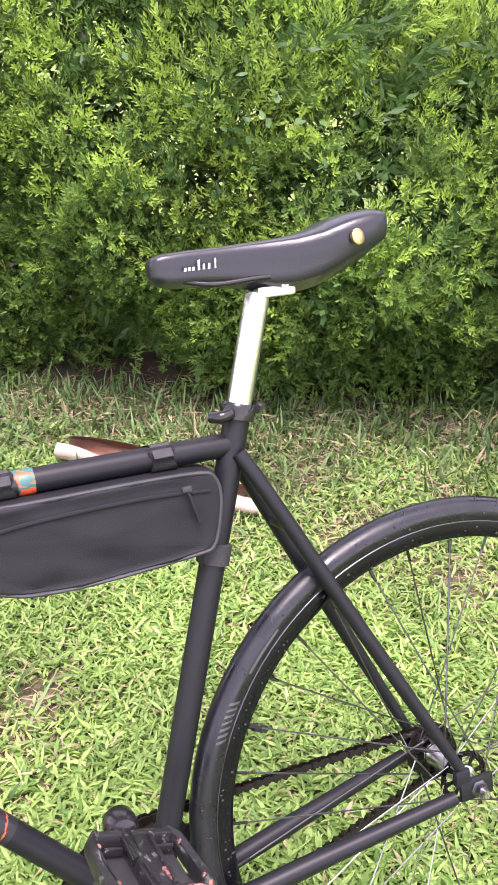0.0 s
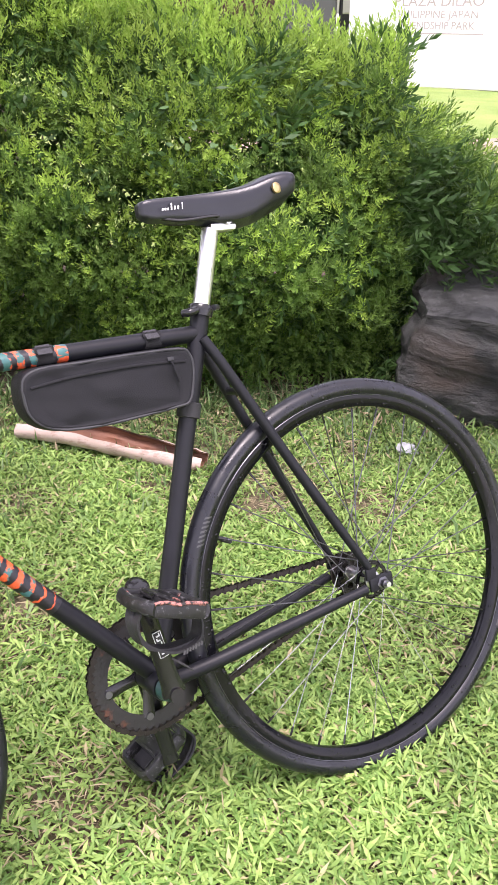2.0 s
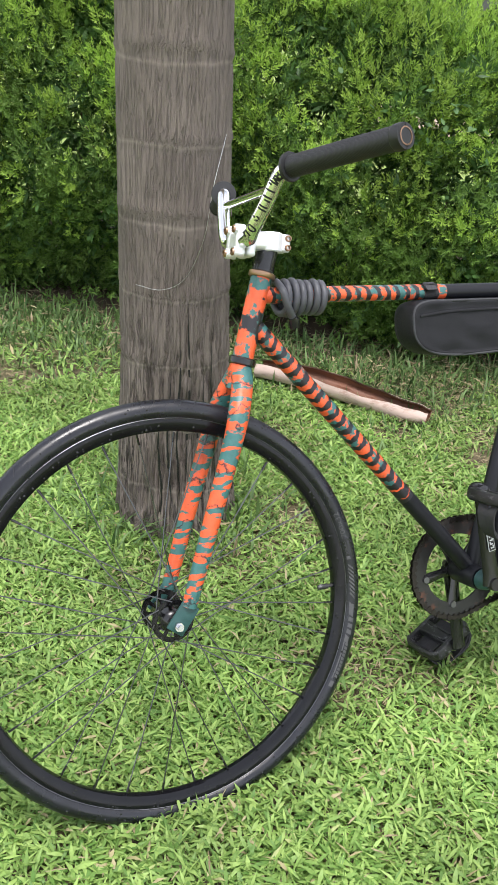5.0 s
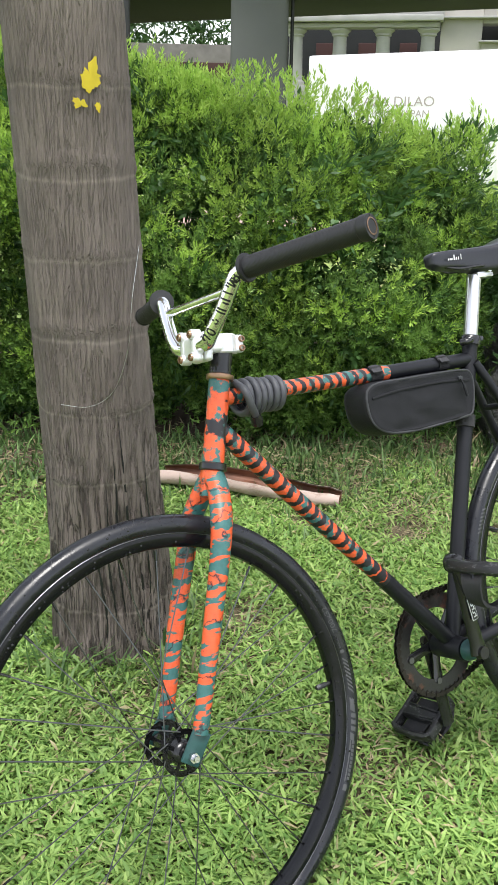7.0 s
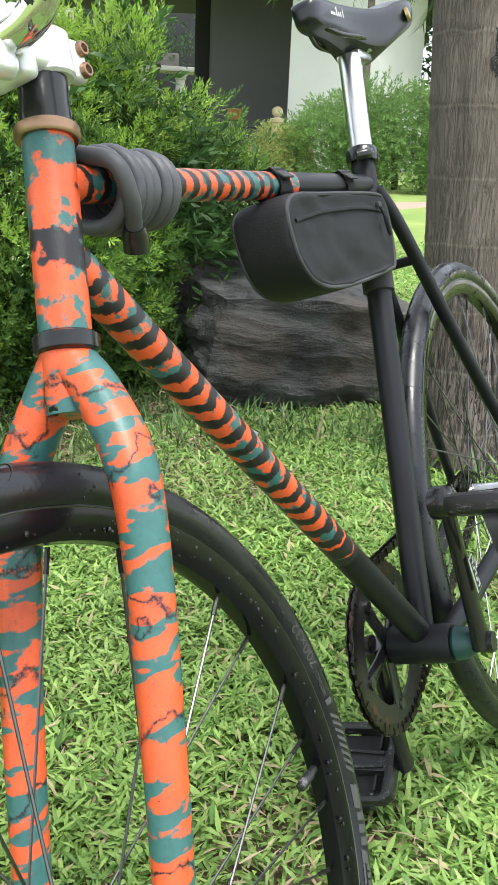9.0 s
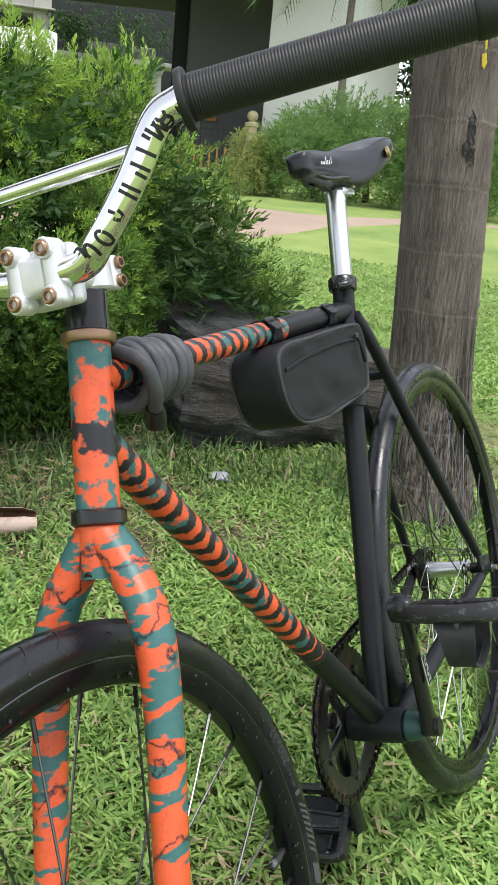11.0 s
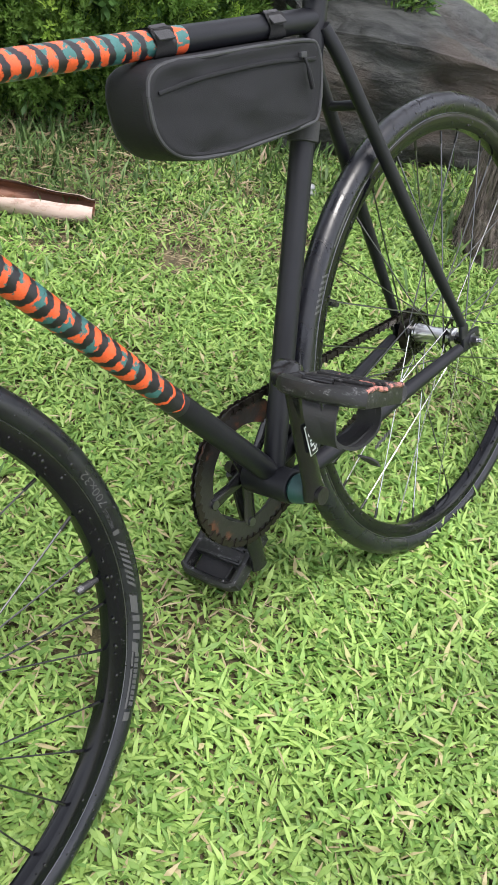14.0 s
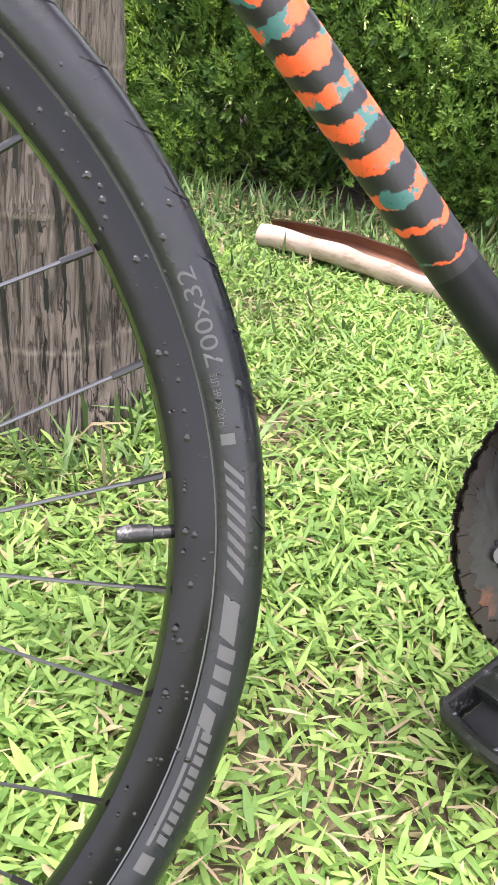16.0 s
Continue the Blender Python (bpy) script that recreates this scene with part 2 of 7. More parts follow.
ORANGE, TEAL, INK = (0.66, 0.095, 0.028), (0.035, 0.125, 0.12), (0.012, 0.011, 0.014)
M = {
    "black_paint": material("matte_black_paint", (0.0083, 0.0087, 0.0115), 0.45, vary=0.3, bump=0.06, bump_scale=400, spec=0.28),
    "gloss_black": material("gloss_black", (0.012, 0.012, 0.013), 0.2, vary=0.2, bump=0.04),
    "rubber": material("tyre_rubber", (0.0080, 0.0086, 0.0120), 0.40, vary=0.8, scale=26, bump=0.10, bump_scale=240, spec=0.48, wet=0.2),
    "tread": material("tread_rubber", (0.03, 0.03, 0.033), 0.38, vary=0.5, scale=25, bump=0.3, bump_scale=250),
    "rim": material("rim_anodised_black", (0.0045, 0.0047, 0.0062), 0.22, vary=0.5, spec=0.24, wet=0.12),
    "spoke": material("dark_spoke_steel", (0.13, 0.13, 0.14), 0.3, 0.95),
    "spoke_bright": material("bright_spoke_steel", (0.6, 0.6, 0.62), 0.25, 1.0),
    "chrome": material("polished_chrome", (0.85, 0.85, 0.86), 0.08, 1.0, vary=0.03),
    "alloy": material("silver_alloy", (0.72, 0.72, 0.73), 0.28, 1.0, vary=0.05),
    "stem": material("silver_painted_alloy", (0.70, 0.70, 0.72), 0.30, 0.45, vary=0.12, scale=60, bump=0.1),
    "brass": material("dull_brass", (0.55, 0.42, 0.2), 0.35, 1.0),
    "bolt": material("bronze_bolt", (0.32, 0.2, 0.13), 0.35, 0.9),
    "saddle": material("black_leather", (0.0125, 0.0130, 0.0185), 0.3, vary=0.25, bump=0.12, bump_scale=500),
    "grip": material("grip_rubber", (0.012, 0.012, 0.013), 0.5, vary=0.2),
    "bag": material("black_nylon", (0.008, 0.0082, 0.0105), 0.65, vary=0.25, bump=0.3, bump_scale=900, spec=0.3),
    "bag_trim": material("bag_piping", (0.028, 0.029, 0.033), 0.6, vary=0.6, scale=60),
    "cable": material("grey_cable_sleeve", (0.060, 0.061, 0.070), 0.5, vary=0.35, scale=80),
    "plastic": speckled("scuffed_black_plastic", (0.012, 0.012, 0.013), (0.14, 0.14, 0.145), 0.56, (70, 30, 70), 0.42),
    "strap_grey": material("frayed_grey_webbing", (0.032, 0.032, 0.036), 0.8, vary=0.5, scale=120, bump=0.5, bump_scale=500),
    "strap": material("black_webbing", (0.022, 0.022, 0.024), 0.75, vary=0.4, bump=0.4, bump_scale=800),
    "worn_red": speckled("worn_red_paint", (0.025, 0.02, 0.02), (0.42, 0.17, 0.14), 0.47, (60, 60, 60), 0.5),
    "chain": material("oily_chain", (0.035, 0.03, 0.027), 0.35, 0.8, vary=0.4),
    "ring": speckled("black_chainring", (0.012, 0.011, 0.011), (0.085, 0.028, 0.014), 0.55, (9, 9, 9), 0.4),
    "white_print": material("white_print", (0.75, 0.75, 0.75), 0.5),
    "grey_print": material("reflective_grey_print", (0.06, 0.06, 0.063), 0.4),
    "black_print": material("black_print", (0.01, 0.01, 0.012), 0.4),
    "soil": material("damp_soil", (0.085, 0.058, 0.04), 0.95, vary=0.5, scale=9, bump=1.0, bump_scale=60),
    "palm_paint": material("yellow_paint", (0.55, 0.42, 0.02), 0.7, vary=0.3),
    "rock": rock_material(),
    "sheath_out": speckled("pale_palm_sheath", (0.44, 0.335, 0.285), (0.32, 0.22, 0.175), 0.52, (6, 14, 30), 0.6),
    "sheath_in": material("rusty_sheath_lining", (0.17, 0.068, 0.036), 0.6, vary=0.4, scale=20, bump=0.3),
    "twig": material("twig_bark", (0.07, 0.05, 0.035), 0.9, vary=0.4),
    "litter": material("white_plastic", (0.34, 0.35, 0.37), 0.5),
    "concrete": material("grey_concrete", (0.11, 0.11, 0.115), 0.85, vary=0.2, scale=0.6, bump=0.3, bump_scale=6),
    "white_wall": material("white_painted_concrete", (0.85, 0.82, 0.87), 0.75, vary=0.06, scale=0.8),
    # concrete under the flyover, its shade put into the colour
    "dark_deck": material("shade_dark_bridge_concrete", (0.032, 0.032, 0.036), 0.85, vary=0.2, scale=0.5),
    "old_stone": material("old_pale_stone", (0.40, 0.395, 0.38), 0.85, vary=0.25, scale=1.2),
    "stained_stone": material("streaked_old_plaster", (0.17, 0.16, 0.145), 0.9, vary=0.6, scale=1.6, bump=0.3, bump_scale=12),
    "pale_plaster": material("pale_old_plaster", (0.42, 0.40, 0.36), 0.85, vary=0.2, scale=0.7),
    # near-black colour standing for the lack of light inside the openings
    "void": material("unlit_opening_shade", (0.02, 0.022, 0.024), 0.8, vary=0.4, scale=0.7),
    "maroon": material("maroon_boards", (0.06, 0.022, 0.02), 0.7, vary=0.25, scale=1.0),
    "post": material("cream_post_paint", (0.5, 0.42, 0.27), 0.7, vary=0.2, scale=8),
    "iron": material("black_iron", (0.012, 0.012, 0.013), 0.5),
    "stake": material("rusty_stake_paint", (0.45, 0.2, 0.06), 0.7, vary=0.3),
    "path": material("pinkish_path", (0.34, 0.25, 0.195), 0.9, vary=0.2, scale=1.5, bump=0.5, bump_scale=40),
    "sign_print": material("faded_sign_paint", (0.42, 0.36, 0.36), 0.7, vary=0.2, scale=8),
    "pier_white": material("dull_white_concrete", (0.80, 0.78, 0.81), 0.8, vary=0.12, scale=0.5),
    "kerb": material("pale_kerb", (0.5, 0.48, 0.44), 0.85, vary=0.2, scale=4),
    "camo_fork": camo_material("camo_fork", (0.35, 0.5, 1.0), 26, 0.05, 0.46, 34, seed=1.3, warp=1.3, stretch=(0.8, 0.8, 2.4), rough_edge=2, turn=30),
    "camo_head": camo_material("camo_head", (0.5, 0.6, 1.0), 13, 0.28, 0.42, 32, seed=5.6, warp=1.6, rough_edge=3),
    "camo_down": camo_material("camo_down", (0.70, 0.42, -0.70), 104, 0.47, 0.34, 48, seed=7.7, warp=0.75, fine=0.9, fade=(-0.385, -0.315)),
    "camo_top": camo_material("camo_top", (1.0, 0.35, 0.2), 106, 0.42, 0.50, 60, seed=2.2, warp=0.45, fine=0.9),
    "teal": material("teal_paint", (0.015, 0.06, 0.057), 0.45, vary=0.5, scale=60),
    "lawn": leaf_material("lawn_blades", (0.115, 0.235, 0.048), (0.345, 0.495, 0.138), 0.5, 0.32, dry=(0.44, 0.38, 0.21)),
    # darker than the lawn: longer growth plus the hedge's shade in the colour
    "tall_grass": leaf_material("shaded_tall_grass_blades", (0.05, 0.105, 0.03), (0.17, 0.27, 0.09), 0.5, 0.25, dry=(0.34, 0.27, 0.17)),
    "young_leaf": leaf_material("young_hedge_leaf", (0.175, 0.325, 0.045), (0.455, 0.63, 0.12), 0.55, 0.42),
    # older inner leaves, the hedge's inner shade put into the green
    "old_leaf": leaf_material("shaded_old_hedge_leaf", (0.032, 0.082, 0.022), (0.085, 0.17, 0.045), 0.5, 0.3),
    "mid_leaf": leaf_material("hedge_leaf", (0.064, 0.140, 0.028), (0.205, 0.335, 0.070), 0.52, 0.35),
    "straw": leaf_material("dry_straw", (0.20, 0.145, 0.08), (0.47, 0.40, 0.25), 0.7, 0.15),
    "vine_leaf": leaf_material("vine_leaf", (0.055, 0.125, 0.04), (0.115, 0.21, 0.075), 0.5, 0.25),
    "bush_leaf": leaf_material("bush_leaf", (0.075, 0.16, 0.04), (0.25, 0.40, 0.12), 0.55, 0.35),
    "pale_bush": leaf_material("pale_bush_leaf", (0.16, 0.24, 0.05), (0.42, 0.42, 0.16), 0.5, 0.25),
    "tree_leaf": leaf_material("far_tree_leaf", (0.02, 0.05, 0.015), (0.06, 0.13, 0.03), 0.5, 0.2),
}


def palm_bark():
    """Grey-brown ringed palm bark with fine vertical fibre."""
    m = bpy.data.materials.new("palm_bark")
    m.use_nodes = True
    n, l = m.node_tree.nodes, m.node_tree.links
    b = n["Principled BSDF"]
    b.inputs["Roughness"].default_value = 0.85
    co = n.new("ShaderNodeTexCoord")
    mp = n.new("ShaderNodeMapping")
    mp.inputs["Scale"].default_value = (270, 270, 12)
    l.new(co.outputs["Object"], mp.inputs["Vector"])
    fib = n.new("ShaderNodeTexNoise")
    fib.inputs["Scale"].default_value = 1.6
    fib.inputs["Detail"].default_value = 7
    fib.inputs["Roughness"].default_value = 0.7
    l.new(mp.outputs[0], fib.inputs["Vector"])
    pat = n.new("ShaderNodeTexNoise")
    pat.inputs["Scale"].default_value = 7
    pat.inputs["Detail"].default_value = 6
    l.new(co.outputs["Object"], pat.inputs["Vector"])
    r1 = n.new("ShaderNodeValToRGB")
    r1.color_ramp.elements[0].position = 0.38
    r1.color_ramp.elements[0].color = (0.168, 0.140, 0.126, 1)
    r1.color_ramp.elements[1].position = 0.60
    r1.color_ramp.elements[1].color = (0.222, 0.187, 0.170, 1)
    l.new(fib.outputs["Fac"], r1.inputs[0])
    r2 = n.new("ShaderNodeValToRGB")
    r2.color_ramp.elements[0].position = 0.3
    r2.color_ramp.elements[0].color = (0.72, 0.69, 0.67, 1)
    r2.color_ramp.elements[1].position = 0.7
    r2.color_ramp.elements[1].color = (1.18, 1.15, 1.13, 1)
    l.new(pat.outputs["Fac"], r2.inputs[0])
    mul = n.new("ShaderNodeMix")
    mul.data_type = "RGBA"
    mul.blend_type = "MULTIPLY"
    mul.inputs[0].default_value = 1
    l.new(r1.outputs[0], mul.inputs["A"])
    l.new(r2.outputs[0], mul.inputs["B"])
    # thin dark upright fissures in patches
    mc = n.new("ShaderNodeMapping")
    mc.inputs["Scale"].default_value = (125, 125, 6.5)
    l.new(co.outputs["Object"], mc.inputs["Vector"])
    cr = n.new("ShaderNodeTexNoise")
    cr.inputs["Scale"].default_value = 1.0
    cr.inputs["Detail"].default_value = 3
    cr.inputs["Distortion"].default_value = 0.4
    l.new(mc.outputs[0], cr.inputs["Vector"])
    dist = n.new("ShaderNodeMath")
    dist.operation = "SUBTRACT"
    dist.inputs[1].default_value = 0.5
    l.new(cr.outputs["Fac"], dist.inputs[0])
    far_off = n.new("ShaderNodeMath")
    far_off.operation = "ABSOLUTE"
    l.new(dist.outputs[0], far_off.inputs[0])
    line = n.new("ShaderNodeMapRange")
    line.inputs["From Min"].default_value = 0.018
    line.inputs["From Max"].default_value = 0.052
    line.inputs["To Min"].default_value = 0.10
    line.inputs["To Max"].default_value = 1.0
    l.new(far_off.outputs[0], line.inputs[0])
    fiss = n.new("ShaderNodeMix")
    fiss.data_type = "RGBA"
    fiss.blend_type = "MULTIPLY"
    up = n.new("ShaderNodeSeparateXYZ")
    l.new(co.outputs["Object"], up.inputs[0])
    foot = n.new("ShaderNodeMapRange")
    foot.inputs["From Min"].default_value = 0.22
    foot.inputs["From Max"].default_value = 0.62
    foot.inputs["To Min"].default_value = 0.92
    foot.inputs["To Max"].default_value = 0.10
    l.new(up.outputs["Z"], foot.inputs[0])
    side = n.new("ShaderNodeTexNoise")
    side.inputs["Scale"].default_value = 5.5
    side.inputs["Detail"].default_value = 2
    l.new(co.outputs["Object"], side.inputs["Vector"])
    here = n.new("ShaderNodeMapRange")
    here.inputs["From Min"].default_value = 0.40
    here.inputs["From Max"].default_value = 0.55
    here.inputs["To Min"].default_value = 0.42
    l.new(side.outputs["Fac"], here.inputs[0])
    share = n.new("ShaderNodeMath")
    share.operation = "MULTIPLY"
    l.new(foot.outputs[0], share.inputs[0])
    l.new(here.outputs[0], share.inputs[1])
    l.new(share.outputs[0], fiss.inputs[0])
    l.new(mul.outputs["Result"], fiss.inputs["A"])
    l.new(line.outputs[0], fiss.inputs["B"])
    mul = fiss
    # pale leaf-scar rings, every 15.5 cm
    sep = n.new("ShaderNodeSeparateXYZ")
    l.new(co.outputs["Object"], sep.inputs[0])
    wob = n.new("ShaderNodeTexNoise")
    wob.inputs["Scale"].default_value = 9
    l.new(co.outputs["Object"], wob.inputs["Vector"])
    zz = n.new("ShaderNodeMath")
    zz.operation = "MULTIPLY_ADD"
    zz.inputs[1].default_value = 0.03
    l.new(wob.outputs["Fac"], zz.inputs[0])
    l.new(sep.outputs["Z"], zz.inputs[2])
    pp = n.new("ShaderNodeMath")
    pp.operation = "PINGPONG"
    pp.inputs[1].default_value = 0.0775
    l.new(zz.outputs[0], pp.inputs[0])
    ring = n.new("ShaderNodeMapRange")
    ring.inputs["From Min"].default_value = 0.0
    ring.inputs["From Max"].default_value = 0.006
    ring.inputs["To Min"].default_value = 0.95
    ring.inputs["To Max"].default_value = 0.0
    l.new(pp.outputs[0], ring.inputs[0])
    rmix = n.new("ShaderNodeMix")
    rmix.data_type = "RGBA"
    rm = n.new("ShaderNodeMath")
    rm.operation = "MULTIPLY"
    l.new(ring.outputs[0], rm.inputs[0])
    l.new(pat.outputs["Fac"], rm.inputs[1])
    l.new(rm.outputs[0], rmix.inputs[0])
    l.new(mul.outputs["Result"], rmix.inputs["A"])
    rmix.inputs["B"].default_value = (0.36, 0.31, 0.27, 1)
    l.new(rmix.outputs["Result"], b.inputs["Base Color"])
    bp = n.new("ShaderNodeBump")
    bp.inputs["Strength"].default_value = 1.0
    bp.inputs["Distance"].default_value = 0.005
    both = n.new("ShaderNodeMath")
    both.operation = "ADD"
    l.new(fib.outputs["Fac"], both.inputs[0])
    l.new(line.outputs[0], both.inputs[1])
    l.new(both.outputs[0], bp.inputs["Height"])
    l.new(bp.outputs["Normal"], b.inputs["Normal"])
    return m


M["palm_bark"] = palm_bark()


# ---- building helpers ----
def part(name, bm, mat, parent=None, label="", smooth=True):
    """Link a bmesh as one mesh object under a thing or a part."""
    me = bpy.data.meshes.new(name)
    bm.to_mesh(me)
    bm.free()
    for mm in mat if isinstance(mat, (list, tuple)) else [mat]:
        me.materials.append(M[mm])
    if smooth:
        me.polygons.foreach_set("use_smooth", [True] * len(me.polygons))
        me.set_sharp_from_angle(angle=radians(40))
    ob = new(name, me)
    if parent:
        ob.parent = parent
    if label:
        tagged(ob, label)
    return ob


def raw(name, verts, faces, mat, parent=None, label="", smooth=False):
    """Link plain numpy geometry: verts (n,3), faces (m,k) all with k corners."""
    verts, faces = np.asarray(verts, np.float32), np.asarray(faces, np.int32)
    me = bpy.data.meshes.new(name)
    k = faces.shape[1]
    me.vertices.add(len(verts))
    me.vertices.foreach_set("co", verts.ravel())
    me.loops.add(faces.size)
    me.loops.foreach_set("vertex_index", faces.ravel())
    me.polygons.add(len(faces))
    me.polygons.foreach_set("loop_start", np.arange(0, faces.size, k, dtype=np.int32))
    me.polygons.foreach_set("loop_total", np.full(len(faces), k, np.int32))
    me.polygons.foreach_set("use_smooth", np.full(len(faces), smooth))
    me.update(calc_edges=True)
    for mm in mat if isinstance(mat, (list, tuple)) else [mat]:
        me.materials.append(M[mm])
    ob = new(name, me)
    if parent:
        ob.parent = parent
    if label:
        tagged(ob, label)
    return ob


def sweep(points, radius, n=14, flat=1.0, side=None, bm=None, cap=True, mat=0):
    """A tube along points. radius: one or one per point; flat squeezes it along side."""
    bm = bm or bmesh.new()
    pts = [Vector(p) for p in points]
    rad = radius if isinstance(radius, (list, tuple)) else [radius] * len(pts)
    prev, rings = None, []
    for i, p in enumerate(pts):
        d = (pts[min(i + 1, len(pts) - 1)] - pts[max(i - 1, 0)]).normalized()
        if prev is None:
            ref = Vector(side) if side else (Vector((0, 1, 0)) if abs(d.y) < 0.8 else Vector((0, 0, 1)))
        else:
            ref = prev
        u = (ref - d * ref.dot(d)).normalized()
        v = d.cross(u)
        prev = u
        rings.append([bm.verts.new(p + rad[i] * (math.cos(a) * u * flat + math.sin(a) * v)) for a in (2 * math.pi * k / n for k in range(n))])
    for a, b in zip(rings, rings[1:]):
        for k in range(n):
            bm.faces.new((a[k], a[(k + 1) % n], b[(k + 1) % n], b[k])).material_index = mat
    if cap:
        bm.faces.new(rings[0][::-1]).material_index = mat
        bm.faces.new(rings[-1]).material_index = mat
    return bm


def bezier(points, steps=8):
    """A smooth line through points (Catmull-Rom)."""
    p = [Vector(q) for q in points]
    p = [2 * p[0] - p[1]] + p + [2 * p[-1] - p[-2]]
    out = []
    for i in range(1, len(p) - 2):
        for s in range(steps):
            t = s / steps
            a, b, c, d = p[i - 1], p[i], p[i + 1], p[i + 2]
            out.append(0.5 * (2 * b + (c - a) * t + (2 * a - 5 * b + 4 * c - d) * t * t + (3 * b - a - 3 * c + d) * t ** 3))
    return out + [p[-2]]


def lathe(profile, centre=(0, 0, 0), axis="Y", n=48, bm=None, closed=False, mat=0):
    """Turn a profile of (radius, along) round an axis."""
    bm = bm or bmesh.new()
    c = Vector(centre)

    def at(r, h, a):
        u, w = r * math.cos(a), r * math.sin(a)
        return c + Vector({"Y": (u, h, w), "Z": (u, w, h), "X": (h, u, w)}[axis])

    rings = [[bm.verts.new(at(r, h, 2 * math.pi * k / n)) for k in range(n)] for r, h in profile]
    pairs = list(zip(rings, rings[1:])) + ([(rings[-1], rings[0])] if closed else [])
    for a, b in pairs:
        for k in range(n):
            bm.faces.new((a[k], a[(k + 1) % n], b[(k + 1) % n], b[k])).material_index = mat
    if not closed:
        for ring in (rings[0], rings[-1]):
            bm.faces.new(ring).material_index = mat
    bmesh.ops.recalc_face_normals(bm, faces=bm.faces[:])
    return bm


def box(size, centre=(0, 0, 0), m=None, bevel=0.0, bm=None, mat=0, segments=2):
    """A box, bevelled, moved by the matrix m."""
    own = bmesh.new()
    bmesh.ops.create_cube(own, size=1, matrix=Matrix.Translation(centre) @ Matrix.Diagonal((*size, 1)))
    if bevel:
        bmesh.ops.bevel(own, geom=own.edges[:], offset=bevel, segments=segments, affect="EDGES", profile=0.6)
    if m is not None:
        own.transform(m)
    for f in own.faces:
        f.material_index = mat
    if bm is None:
        return own
    tmp = bpy.data.meshes.new("tmp")
    own.to_mesh(tmp)
    own.free()
    bm.from_mesh(tmp)
    bpy.data.meshes.remove(tmp)
    return bm


def empty(name, m, label, category, group="", kind=""):
    ob = new(name)
    ob.matrix_world = m
    ob.empty_display_size = 0.1
    return tagged(ob, label, category, group, kind)


def words(text, size, align="CENTER"):
    """The mesh vertices and faces of a line of text, flat in x and y."""
    cu = bpy.data.curves.new("words", "FONT")
    cu.body, cu.size, cu.align_x = text, size, align
    ob = bpy.data.objects.new("words", cu)
    scene.collection.objects.link(ob)
    me = bpy.data.meshes.new_from_object(ob.evaluated_get(bpy.context.evaluated_depsgraph_get()))
    bpy.data.objects.remove(ob)
    bm = bmesh.new()
    bm.from_mesh(me)
    bpy.data.meshes.remove(me)
    return bm


rng = np.random.default_rng(7)


def ground_z(x, y):
    """Height of the lawn: nearly flat round the bicycle, rising gently into the distance."""
    r = np.hypot(x, y)
    return 0.012 * np.maximum(r - 2.6, 0) + 0.05 * np.clip(x, -0.8, 0) * np.clip(1.5 - np.abs(y), 0, 1) + 0.012 * np.sin(1.7 * x + 0.6) * np.cos(2.1 * y) * np.clip(r - 0.9, 0, 1)


# ---- ground ----
def build_ground():
    ax = np.concatenate([-np.geomspace(6, 900, 26)[::-1], np.linspace(-5.5, 12, 120), np.geomspace(12.5, 900, 26)])
    gx, gy = np.meshgrid(ax, ax, indexing="ij")
    gz = ground_z(np.clip(gx, -45, 45), np.clip(gy, -45, 45)) + rng.normal(0, 0.003, gx.shape) * (np.hypot(gx, gy) < 12)
    n = len(ax)
    i = np.arange(n * n).reshape(n, n)
    faces = np.stack([i[:-1, :-1], i[1:, :-1], i[1:, 1:], i[:-1, 1:]], -1).reshape(-1, 4)
    ob = raw("ground", np.stack([gx, gy, gz], -1).reshape(-1, 3), faces, "lawn_floor", smooth=True)
    tagged(ob, "damp earth under a bright green lawn", "ground", kind="structure")


